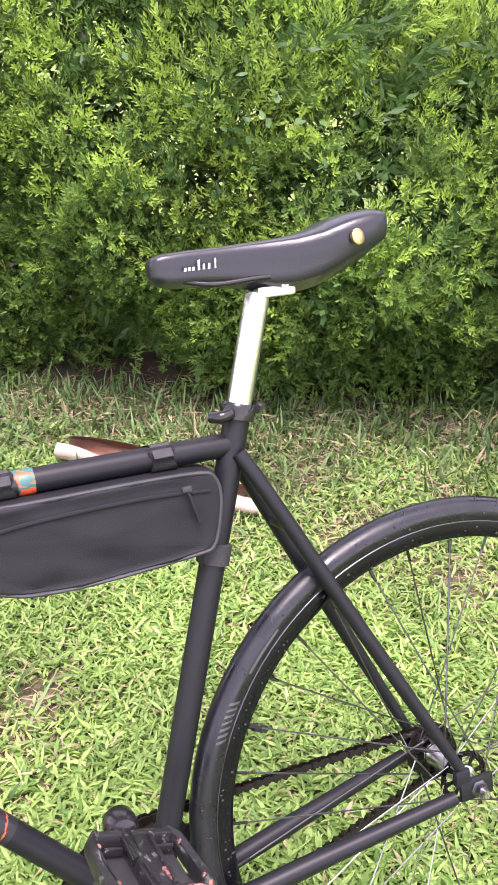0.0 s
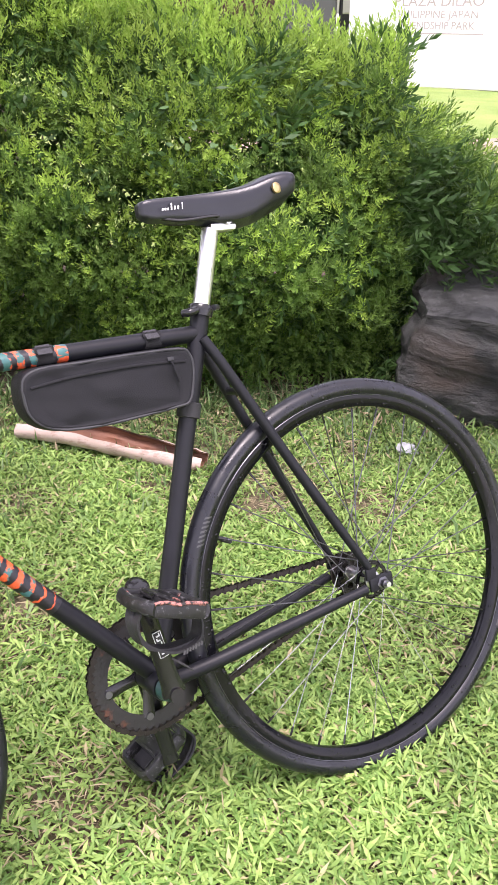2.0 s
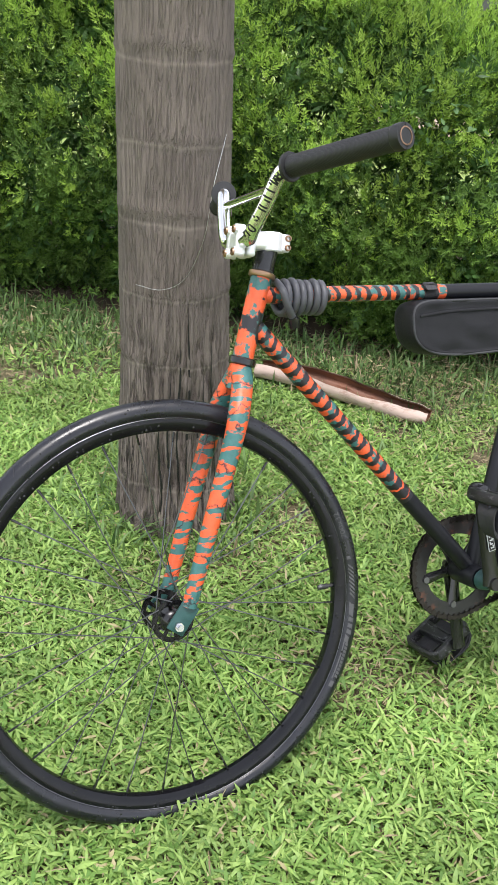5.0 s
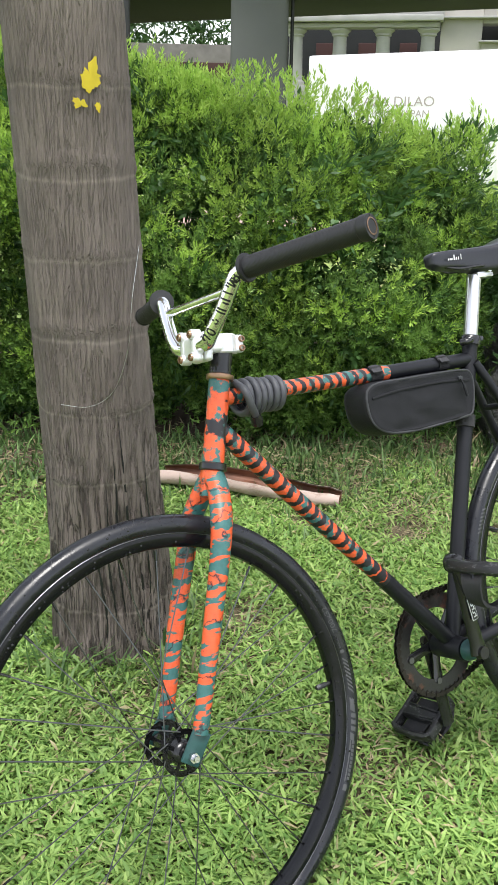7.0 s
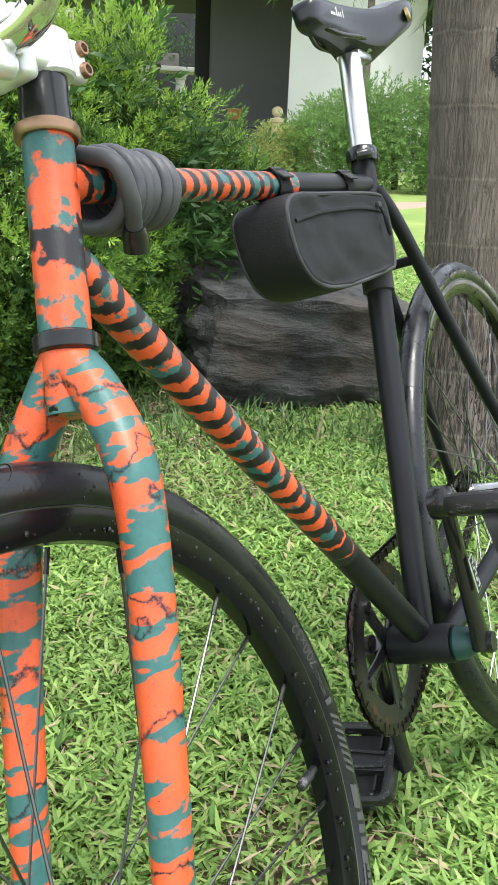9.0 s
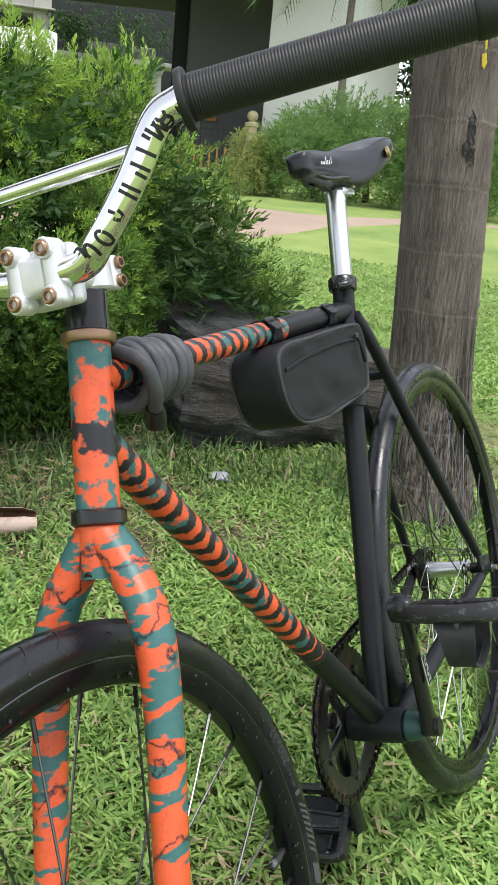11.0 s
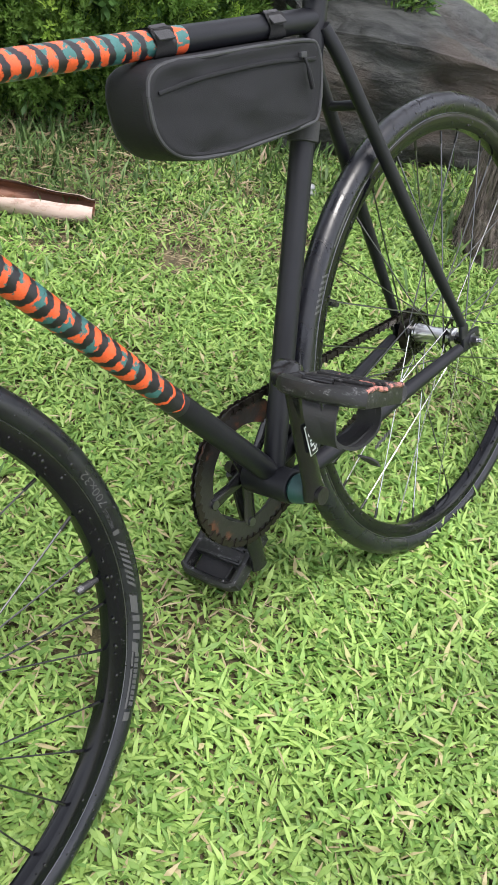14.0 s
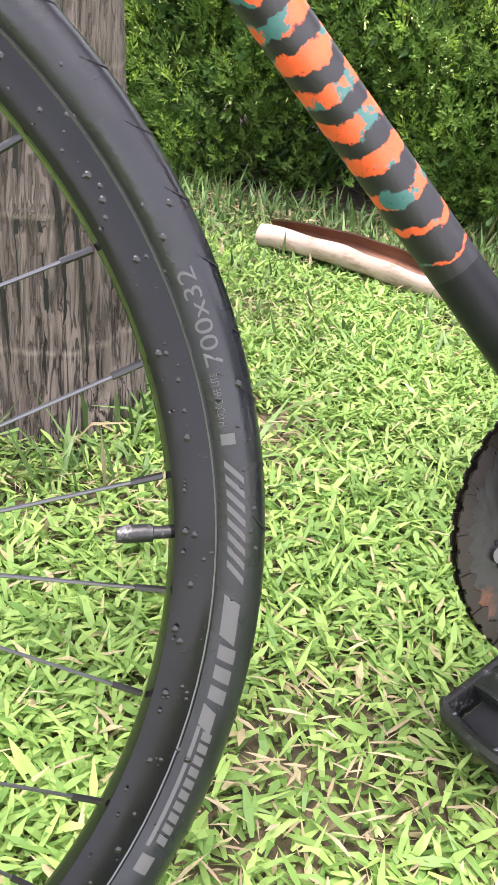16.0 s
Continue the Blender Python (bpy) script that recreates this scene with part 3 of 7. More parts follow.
def lawn_floor():
    m = bpy.data.materials.new("lawn_floor")
    m.use_nodes = True
    n, l = m.node_tree.nodes, m.node_tree.links
    b = n["Principled BSDF"]
    b.inputs["Roughness"].default_value = 0.95
    co = n.new("ShaderNodeTexCoord")
    a = n.new("ShaderNodeTexNoise")
    a.inputs["Scale"].default_value = 0.8
    a.inputs["Detail"].default_value = 8
    a.inputs["Roughness"].default_value = 0.7
    f = n.new("ShaderNodeTexNoise")
    f.inputs["Scale"].default_value = 45
    f.inputs["Detail"].default_value = 6
    l.new(co.outputs["Object"], a.inputs["Vector"])
    l.new(co.outputs["Object"], f.inputs["Vector"])
    near = n.new("ShaderNodeValToRGB")
    near.color_ramp.elements[0].position = 0.35
    near.color_ramp.elements[0].color = (0.055, 0.045, 0.025, 1)
    near.color_ramp.elements[1].position = 0.7
    near.color_ramp.elements[1].color = (0.17, 0.135, 0.075, 1)
    far = n.new("ShaderNodeValToRGB")
    far.color_ramp.elements[0].position = 0.3
    far.color_ramp.elements[0].color = (0.12, 0.21, 0.04, 1)
    far.color_ramp.elements[1].position = 0.75
    far.color_ramp.elements[1].color = (0.30, 0.36, 0.10, 1)
    l.new(f.outputs["Fac"], near.inputs[0])
    l.new(a.outputs["Fac"], far.inputs[0])
    ln = n.new("ShaderNodeVectorMath")
    ln.operation = "LENGTH"
    l.new(co.outputs["Object"], ln.inputs[0])
    mp = n.new("ShaderNodeMapRange")
    mp.inputs["From Min"].default_value = 1.7
    mp.inputs["From Max"].default_value = 3.2
    l.new(ln.outputs["Value"], mp.inputs[0])
    mix = n.new("ShaderNodeMix")
    mix.data_type = "RGBA"
    l.new(mp.outputs[0], mix.inputs[0])
    l.new(near.outputs[0], mix.inputs["A"])
    l.new(far.outputs[0], mix.inputs["B"])
    l.new(mix.outputs["Result"], b.inputs["Base Color"])
    bp = n.new("ShaderNodeBump")
    bp.inputs["Strength"].default_value = 0.8
    bp.inputs["Distance"].default_value = 0.02
    l.new(f.outputs["Fac"], bp.inputs["Height"])
    l.new(bp.outputs["Normal"], b.inputs["Normal"])
    return m


M["lawn_floor"] = lawn_floor()
build_ground()


# ---- bicycle ----
LEAN = 20.0
BIKE = Matrix.Translation((0, -0.105, 0)) @ Matrix.Rotation(radians(-LEAN), 4, "X")
REAR, FRONT = Vector((0.525, 0, 0.341)), Vector((-0.445, 0, 0.3135))
BB = Vector((0.128, 0, 0.289))
HEAD_TOP, HEAD_LOW = Vector((-0.256, 0, 0.833)), Vector((-0.296, 0, 0.703))
SEAT_TOP = Vector((0.305, 0, 0.831))
AXIS = (HEAD_TOP - HEAD_LOW).normalized()

bicycle = empty("bicycle", BIKE, "matte black fixed-gear bicycle with orange and teal camouflage front", "bicycle")


def tube(name, a, b, ra, rb, mat, label="", n=20, steps=12, parent=None):
    a, b = Vector(a), Vector(b)
    pts = [a.lerp(b, i / steps) for i in range(steps + 1)]
    return part(name, sweep(pts, [ra + (rb - ra) * i / steps for i in range(steps + 1)], n), mat, parent or bicycle, label)


def on_wheel(c, r, phi, y):
    return c + Vector((r * math.cos(phi), y, r * math.sin(phi)))


def spoke_mesh(length):
    bm = sweep([(0, 0, 0), (0, 0, length - 0.014)], 0.00105, 6)
    sweep([(0, 0, length - 0.016), (0, 0, length)], 0.0019, 6, bm=bm, mat=1)
    return bm


def wheel(name, c, front):
    w = new(name)
    w.parent = bicycle
    tagged(w, "front wheel with slick black tyre, dark rim and high-flange hub" if front else "rear wheel with slick black tyre and single sprocket")
    # tyre: sidewalls and tread
    prof = []
    for k in range(22):
        a = radians(-158 + 316 * k / 21)
        prof.append((0.3255 + 0.0162 * math.cos(a), 0.0163 * math.sin(a)))
    bm = lathe(prof, c, "Y", 128, closed=True)
    part("tyre", bm, "rubber", w, "slick black rubber tyre, dusty and wet")
    # shallow sipes across the shoulders of the tread
    bm = bmesh.new()
    for k in range(64):
        for s in (-1, 1):
            phi = 2 * math.pi * (k + (0.5 if s > 0 else 0)) / 64
            for q in range(5):
                a0 = s * radians(14 + q * 11)
                a1 = s * radians(14 + (q + 1) * 11)
                p0 = phi + 0.030 * (q / 5) ** 2
                p1 = phi + 0.030 * ((q + 1) / 5) ** 2
                wd = 0.0030 * (1 - q / 6)
                vs = [bm.verts.new(on_wheel(c, 0.3255 + 0.01655 * math.cos(a), p, 0.01665 * math.sin(a))) for a, p in ((a0, p0 - wd), (a1, p1 - wd), (a1, p1 + wd), (a0, p0 + wd))]
                bm.faces.new(vs)
    part("tread_pattern", bm, "black_print", w)
    # rim
    prof = [(0.3175, 0.0095), (0.3185, 0.0118), (0.3100, 0.0121), (0.3000, 0.0112), (0.2935, 0.0075), (0.2920, 0.0), (0.2935, -0.0075), (0.3000, -0.0112), (0.3100, -0.0121), (0.3185, -0.0118), (0.3175, -0.0095), (0.311, 0)]
    part("rim", lathe(prof, c, "Y", 128, closed=True), "rim", w, "dark rim beaded with water drops")
    bm = lathe([(0.3128, 0.0120), (0.3135, 0.0125), (0.3142, 0.0120)], c, "Y", 128, closed=True)
    lathe([(0.3128, -0.0120), (0.3135, -0.0125), (0.3142, -0.0120)], c, "Y", 128, bm=bm, closed=True)
    part("rim_edge", bm, "spoke", w, "worn bright line along the rim")
    # water drops on the rim
    bm = bmesh.new()
    r = random.Random(5 if front else 6)
    for _ in range(520):
        phi, rr = r.uniform(0, 2 * math.pi), r.choice((r.uniform(0.296, 0.312), r.uniform(0.296, 0.312), r.uniform(0.314, 0.333)))
        y = -0.0118 if rr < 0.317 else -0.0163 * math.sin(math.acos(max(-1, min(1, (rr - 0.3255) / 0.0165))))
        m = Matrix.Translation(on_wheel(c, rr, phi, y)) @ Matrix.Diagonal((1, 0.5, 1, 1))
        bmesh.ops.create_icosphere(bm, subdivisions=1, radius=r.choice((0.0006, 0.0008, 0.0010, 0.0014, 0.0021)), matrix=m)
    tagged(part("water_beading", bm, "gloss_black", w), kind="stuff")
    # hub
    fl, fr = (0.030, 0.034) if front else (0.030, 0.033)
    shell = "gloss_black" if front else "alloy"
    body = 1.45 if front else 1.0
    bm = lathe([(0.010, -fl - 0.006), (0.015, -fl - 0.003), (0.0135 * body, -fl + 0.004), (0.012 * body, 0), (0.0135 * body, fl - 0.004), (0.015, fl + 0.003), (0.010, fl + 0.006)], c, "Y", 24)
    hub = part("hub", bm, shell, w, "black high-flange hub" if front else "silver hub shell with dark flanges")
    for s in (-1, 1):
        # one plate with eight windows, joined to the shell
        bm = bmesh.new()
        rows = [[bm.verts.new(on_wheel(c, q, 2 * math.pi * k / 64, s * fl)) for k in range(64)] for q in (0.0125, 0.016, 0.0255, fr)]
        for w0, (a, b) in enumerate(zip(rows, rows[1:])):
            for k in range(64):
                if w0 != 1 or k % 8 < 3:
                    bm.faces.new((a[k], a[(k + 1) % 64], b[(k + 1) % 64], b[k]))
        bmesh.ops.solidify(bm, geom=bm.faces[:], thickness=0.0034)
        part("hub_flange", bm, "gloss_black", hub)
    half = 0.064 if front else 0.070
    part("axle", sweep([c + Vector((0, -half - 0.007, 0)), c + Vector((0, half + 0.007, 0))], 0.0046, 12), "spoke_bright", hub)
    for s in (-1, 1):
        bm = lathe([(0.0075, s * half), (0.0075, s * (half - 0.007)), (0.0115, s * (half - 0.008)), (0.0115, s * (half - 0.010))], c, "Y", 6)
        part("axle_nut", bm, "spoke_bright" if front else "spoke", hub, "steel axle nut")
        bm = lathe([(0.0105, s * (half - 0.014)), (0.0105, s * (half - 0.019)), (0.009, s * (half - 0.021)), (0.009, s * (fl + 0.005))], c, "Y", 20)
        part("lock_nut", bm, "gloss_black", hub)
    # spokes, crossed
    meshes = {}
    for k in range(32):
        s = -1 if k % 2 else 1
        lead = 1 if (k // 2) % 2 else -1
        phi = 2 * math.pi * (k + 0.5) / 32
        a = on_wheel(c, fr - 0.003, phi + lead * radians(62), s * fl + (0.002 if lead > 0 else -0.002))
        b = on_wheel(c, 0.291, phi, s * 0.003)
        ln = round((b - a).length, 4)
        bright = (not front) and k in (17, 18, 19, 20, 21, 22, 23, 25, 26, 27)
        key = (ln, bright)
        if key not in meshes:
            me = bpy.data.meshes.new("spoke")
            bm = spoke_mesh(ln)
            bm.to_mesh(me)
            bm.free()
            me.materials.append(M["spoke_bright" if bright else "spoke"])
            me.materials.append(M["gloss_black"])
            meshes[key] = me
        ob = new("spoke", meshes[key])
        ob.parent = w
        ob.matrix_local = Matrix.Translation(a) @ (b - a).to_track_quat("Z", "Y").to_matrix().to_4x4()
    # valve
    phi = radians(0.1) if front else radians(152)
    bm = sweep([on_wheel(c, 0.294, phi, 0), on_wheel(c, 0.283, phi, 0)], 0.0034, 12)
    sweep([on_wheel(c, r2, phi, 0) for r2 in (0.284, 0.2835, 0.271, 0.266, 0.2655)], [0.0038, 0.0046, 0.0046, 0.0040, 0.0015], 14, bm=bm)
    part("valve", bm, "plastic", w, "grey ribbed valve cap")
    # sidewall print (near side)
    def side(u, v):
        """A point on the near sidewall: u metres along the tyre, v from 0 (rim) to 1 (shoulder)."""
        r2 = 0.3175 + 0.0135 * v
        y = -0.0163 * math.sqrt(max(0.0, 1 - ((r2 - 0.3255) / 0.0162) ** 2)) - 0.0004
        return on_wheel(c, r2, u, y)
    return w, side


front_wheel, front_side = wheel("front_wheel", FRONT, True)
rear_wheel, rear_side = wheel("rear_wheel", REAR, False)


def sidewall_bar(w, side, u0, u1, v0, v1, skew=0.0, mat="grey_print", name="sidewall_print"):
    """A printed bar on the sidewall, from angle u0 to u1 (degrees), slanted by skew degrees."""
    bm = bmesh.new()
    cols = []
    steps = max(2, int(abs(u1 - u0)) + 1)
    for i in range(steps + 1):
        u = u0 + (u1 - u0) * i / steps
        cols.append([bm.verts.new(side(radians(u + skew * q / 4), v0 + (v1 - v0) * q / 4)) for q in range(5)])
    for a, b in zip(cols, cols[1:]):
        for q in range(4):
            bm.faces.new((a[q], a[q + 1], b[q + 1], b[q]))
    return part(name, bm, mat, w)


def sidewall_word(w, side, text, u, height, v0, reach, mat="grey_print", label="grey tyre size lettering 700x32"):
    """Lettering bent along the sidewall, reading towards growing angle."""
    bm = words(text, 1.0)
    xs = [v.co.x for v in bm.verts]
    ys = [v.co.y for v in bm.verts]
    for v in bm.verts:
        f = (v.co.x - min(xs)) / (max(xs) - min(xs))
        q = (v.co.y - min(ys)) / (max(ys) - min(ys))
        v.co = side(radians(u + reach * (f - 0.5)), v0 + height * (1 - q))
    return part("size_lettering", bm, mat, w, label, smooth=False)


# prints: size figures, small words, a square, slanted dashes, a long band (maker's words as bars)
sidewall_word(front_wheel, front_side, "700x32", 19.3, 0.62, 0.05, 8.4)
sidewall_word(front_wheel, front_side, "HARD-CASE LITE", 12.2, 0.26, 0.08, 4.6, label="small grey lettering HARD-CASE LITE")
sidewall_bar(front_wheel, front_side, 8.2, 9.2, 0.05, 0.55)
for k in range(8):
    sidewall_bar(front_wheel, front_side, 6.3 - 1.28 * k, 6.95 - 1.28 * k, 0.06, 0.70, -1.7)
sidewall_bar(front_wheel, front_side, -9.0, -5.2, 0.06, 0.66, -0.9)
for k in range(3):
    sidewall_bar(front_wheel, front_side, -14.9 + 1.9 * k, -13.6 + 1.9 * k, 0.12, 0.78, -0.5)
sidewall_bar(front_wheel, front_side, -17.4, -15.4, 0.06, 0.60, -0.8)
sidewall_bar(front_wheel, front_side, -29.5, -17.6, 0.06, 0.20)
for k in range(10):
    sidewall_bar(front_wheel, front_side, -28.8 + 1.12 * k, -28.0 + 1.12 * k, 0.32, 0.72, -0.25)
sidewall_bar(front_wheel, front_side, -32.0, -30.2, 0.10, 0.62)


for k in range(7):
    sidewall_bar(rear_wheel, rear_side, 146.5 + 1.3 * k, 147.1 + 1.3 * k, 0.15, 0.95, 1.1)
sidewall_bar(rear_wheel, rear_side, 131, 141, 0.35, 0.6)
sidewall_bar(rear_wheel, rear_side, -32, -22, 0.25, 0.6)

# frame
part("seat_tube", sweep([BB, SEAT_TOP], 0.0143, 20), "black_paint", bicycle)
tube("top_tube", (-0.264, 0, 0.805), (0.068, 0, 0.799), 0.0130, 0.0130, "camo_top", "top tube with orange and teal stripes")
tube("top_tube", (0.068, 0, 0.799), (0.293, 0, 0.796), 0.0130, 0.0130, "black_paint", "matte black rear half of the top tube")
DT0, DT1 = Vector((-0.278, 0, 0.764)), Vector((0.130, 0, 0.298))
split = DT0.lerp(DT1, 0.68)
tube("down_tube", DT0, split, 0.0145, 0.0145, "camo_down", "down tube wrapped in black, orange and teal stripes")
tube("down_tube", split, DT1, 0.0145, 0.0145, "black_paint", "matte black lower down tube")
part("head_tube", sweep([HEAD_LOW.lerp(HEAD_TOP, i / 10) for i in range(11)], 0.0170, 24), "camo_head", bicycle, "head tube painted orange, black and teal")
part("bottom_bracket", lathe([(0.020, -0.036), (0.0215, -0.034), (0.0215, 0.034), (0.020, 0.036)], BB, "Y", 28), "black_paint", bicycle)
for s in (-1, 1):
    pts = bezier([(0.294, s * 0.012, 0.788), (0.321, s * 0.021, 0.735), (0.405, s * 0.036, 0.566), (0.504, s * 0.056, 0.372)], 6)
    part("seatstay", sweep(pts, [0.0085] * (len(pts) - 4) + [0.008, 0.0075, 0.007, 0.0065], 14), "black_paint", bicycle)
    pts = bezier([(0.141, s * 0.022, 0.291), (0.217, s * 0.030, 0.298), (0.325, s * 0.040, 0.314), (0.494, s * 0.057, 0.338)], 6)
    part("chainstay", sweep(pts, [0.0115] * (len(pts) - 8) + [0.0115 - 0.0005 * k for k in range(8)], 14), "black_paint", bicycle)
    bm = box((0.046, 0.006, 0.026), (0.523, s * 0.058, 0.343), bevel=0.0025)
    box((0.020, 0.006, 0.020), (0.505, s * 0.058, 0.361), bevel=0.0025, bm=bm)
    part("dropout", bm, "black_paint", bicycle)
part("brake_bridge", sweep([(0.338, -0.024, 0.698), (0.338, 0.024, 0.698)], 0.006, 12), "black_paint", bicycle)
d = (SEAT_TOP - BB).normalized()
clamp = part("seat_clamp", sweep([SEAT_TOP - d * 0.010, SEAT_TOP - d * 0.004, SEAT_TOP + d * 0.004, SEAT_TOP + d * 0.007], [0.0185, 0.0192, 0.0192, 0.0175], 24), "gloss_black", bicycle, "black seat collar with bolt")
part("collar_bolt", sweep([SEAT_TOP + Vector((0.018, -0.010, 0)), SEAT_TOP + Vector((0.026, -0.004, 0)), SEAT_TOP + Vector((0.028, 0.012, 0))], [0.0045, 0.005, 0.004], 10), "spoke", clamp)
part("collar_lever", sweep(bezier([SEAT_TOP + Vector((-0.014, -0.014, 0)), SEAT_TOP + Vector((-0.026, -0.016, -0.002)), SEAT_TOP + Vector((-0.033, -0.006, -0.002))], 4), 0.0065, 10), "gloss_black", clamp)
post_top = Vector((0.343, 0, 0.949))
part("seatpost", sweep([SEAT_TOP - d * 0.02, SEAT_TOP.lerp(post_top, 0.5), post_top], 0.0136, 24), "alloy", bicycle, "bright silver seatpost")
bm = box((0.044, 0.030, 0.012), (0.360, 0, 0.950), pose(0, 0, 0), bevel=0.004)
box((0.030, 0.034, 0.008), (0.366, 0, 0.962), bevel=0.003, bm=bm)
sweep([(0.368, -0.020, 0.957), (0.368, 0.020, 0.957)], 0.0045, 10, bm=bm)
part("seatpost_head", bm, "alloy", bicycle, "silver saddle clamp")


# saddle: sections from nose to tail (x, half width, top, skirt depth)
def saddle():
    rows = [(0.192, 0.004, 0.974, 0.008), (0.194, 0.012, 0.981, 0.0144), (0.200, 0.017, 0.985, 0.02), (0.215, 0.0195, 0.987, 0.0248), (0.240, 0.0205, 0.988, 0.0264), (0.270, 0.022, 0.988, 0.0288), (0.300, 0.025, 0.989, 0.0336), (0.330, 0.031, 0.990, 0.0376), (0.360, 0.04, 0.992, 0.0387), (0.390, 0.05, 0.997, 0.0353), (0.415, 0.058, 1.005, 0.031), (0.440, 0.062, 1.010, 0.0258), (0.460, 0.06, 1.011, 0.0206), (0.470, 0.051, 1.009, 0.0172), (0.475, 0.036, 1.006, 0.0138)]
    bm = bmesh.new()
    rings = []
    for x, w, top, sk in rows:
        ring = []
        for q in range(17):
            a = math.pi * q / 16
            y = -w * math.cos(a)
            z = top - 0.55 * w * (1 - math.sin(a)) ** 1.5 if 3 <= q <= 13 else top - 0.5 * w * 0.55 - sk * (1 - min(q, 16 - q) / 3) ** 0.9
            yy = y * (1.0 if 3 <= q <= 13 else 0.72 + 0.09 * min(q, 16 - q))
            ring.append(bm.verts.new((x, yy, z)))
        rings.append(ring)
    for a, b in zip(rings, rings[1:]):
        for q in range(16):
            bm.faces.new((a[q], a[q + 1], b[q + 1], b[q]))
    bm.faces.new(rings[0])
    bm.faces.new(rings[-1][::-1])
    for a, b in zip(rings, rings[1:]):
        bm.faces.new((a[0], b[0], b[16], a[16]))
    bmesh.ops.recalc_face_normals(bm, faces=bm.faces[:])
    bmesh.ops.subdivide_edges(bm, edges=bm.edges[:], cuts=1, use_grid_fill=True, smooth=0.6)
    s = part("saddle", bm, "saddle", bicycle, "black leather racing saddle with brass rivets")
    for x, y, z, nx, ny, nz in ((0.424, -0.0535, 0.981, 0.2, -1, 0.12), (0.464, -0.030, 1.003, 0.5, -0.4, 0.9), (0.424, 0.0535, 0.981, 0.2, 1, 0.12), (0.464, 0.030, 1.003, 0.5, 0.4, 0.9)):
        m = Matrix.Translation((x, y, z)) @ Vector((nx, ny, nz)).to_track_quat("Z", "Y").to_matrix().to_4x4()
        bm = lathe([(0.0088, -0.003), (0.0088, 0.0008), (0.0070, 0.0018), (0.0030, 0.0022)], (0, 0, 0), "Z", 20)
        bm.transform(m)
        part("rivet", bm, "brass", s, "brass saddle rivet")
    for sd in (-1, 1):
        pts = bezier([(0.215, sd * 0.006, 0.960), (0.260, sd * 0.016, 0.950), (0.310, sd * 0.021, 0.951), (0.370, sd * 0.022, 0.952), (0.430, sd * 0.036, 0.975)], 6)
        part("saddle_rail", sweep(pts, 0.0032, 10), "gloss_black", s)
    # white maker's words on the flank as bars
    for k, (x0, x1, h) in enumerate(((0.226, 0.229, 0.0035), (0.2305, 0.2335, 0.0035), (0.235, 0.238, 0.0035), (0.242, 0.2445, 0.0100), (0.2475, 0.250, 0.0055), (0.2535, 0.256, 0.0055), (0.2615, 0.263, 0.010))):
        bm = bmesh.new()
        z0 = 0.9665
        vs = [bm.verts.new((x, -0.0213 - 0.03 * (x - 0.24) - (0.0006), z)) for x, z in ((x0, z0), (x1, z0), (x1 + 0.001, z0 + h), (x0 + 0.001, z0 + h))]
        bm.faces.new(vs)
        part("flank_print", bm, "white_print", s)
    s.location = (0.051, 0, 0.043)
    s.scale = (0.918, 1, 0.97)
    return s


saddle()

# fork
low = HEAD_LOW
CROWN = low - AXIS * 0.035
for s in (-1, 1):
    pts = bezier([low - AXIS * 0.012 + Vector((0, s * 0.004, 0)), low - AXIS * 0.035 + Vector((0, s * 0.022, 0)), low - AXIS * 0.075 + Vector((-0.004, s * 0.044, 0)), low - AXIS * 0.130 + Vector((-0.006, s * 0.052, 0)), low - AXIS * 0.240 + Vector((-0.012, s * 0.055, 0)), FRONT + Vector((0.020, s * 0.054, 0.026))], 7)
    k = len(pts)
    part("fork_blade", sweep(pts, [0.0172 if i < k * 0.4 else 0.0172 - 0.0055 * (i - k * 0.4) / (k * 0.6) for i in range(k)], 18, flat=0.90), "camo_fork", bicycle, "orange and teal painted fork blade")
    bm = box((0.030, 0.006, 0.050), (0, 0, 0), Matrix.Translation(FRONT + Vector((0.009, s * 0.054, 0.010))) @ Matrix.Rotation(radians(38), 4, "Y"), bevel=0.0025)
    part("fork_end", bm, "teal", bicycle, "teal fork end")
bm = sweep([low - AXIS * 0.045, low + AXIS * 0.002], [0.017, 0.0185], 20)
part("fork_crown", bm, "camo_fork", bicycle)
bm = sweep([CROWN + Vector((-0.0185, 0, -0.003)), CROWN + Vector((-0.012, 0, -0.001))], 0.0035, 12)
part("crown_hole", bm, "black_print", bicycle)
part("lower_headset", sweep([low - AXIS * 0.006, low - AXIS * 0.004, low + AXIS * 0.005, low + AXIS * 0.007], [0.019, 0.0215, 0.0215, 0.019], 28), "gloss_black", bicycle)
part("upper_headset", sweep([HEAD_TOP - AXIS * 0.001, HEAD_TOP + AXIS * 0.001, HEAD_TOP + AXIS * 0.007, HEAD_TOP + AXIS * 0.009], [0.020, 0.0215, 0.0215, 0.017], 28), "bolt", bicycle, "bronze headset cap")
part("steerer_spacer", sweep([HEAD_TOP + AXIS * x for x in (0.009, 0.0092, 0.019, 0.0192, 0.030, 0.044)], [0.0165, 0.0172, 0.0172, 0.0165, 0.0165, 0.0165], 24), "gloss_black", bicycle, "black headset spacers")

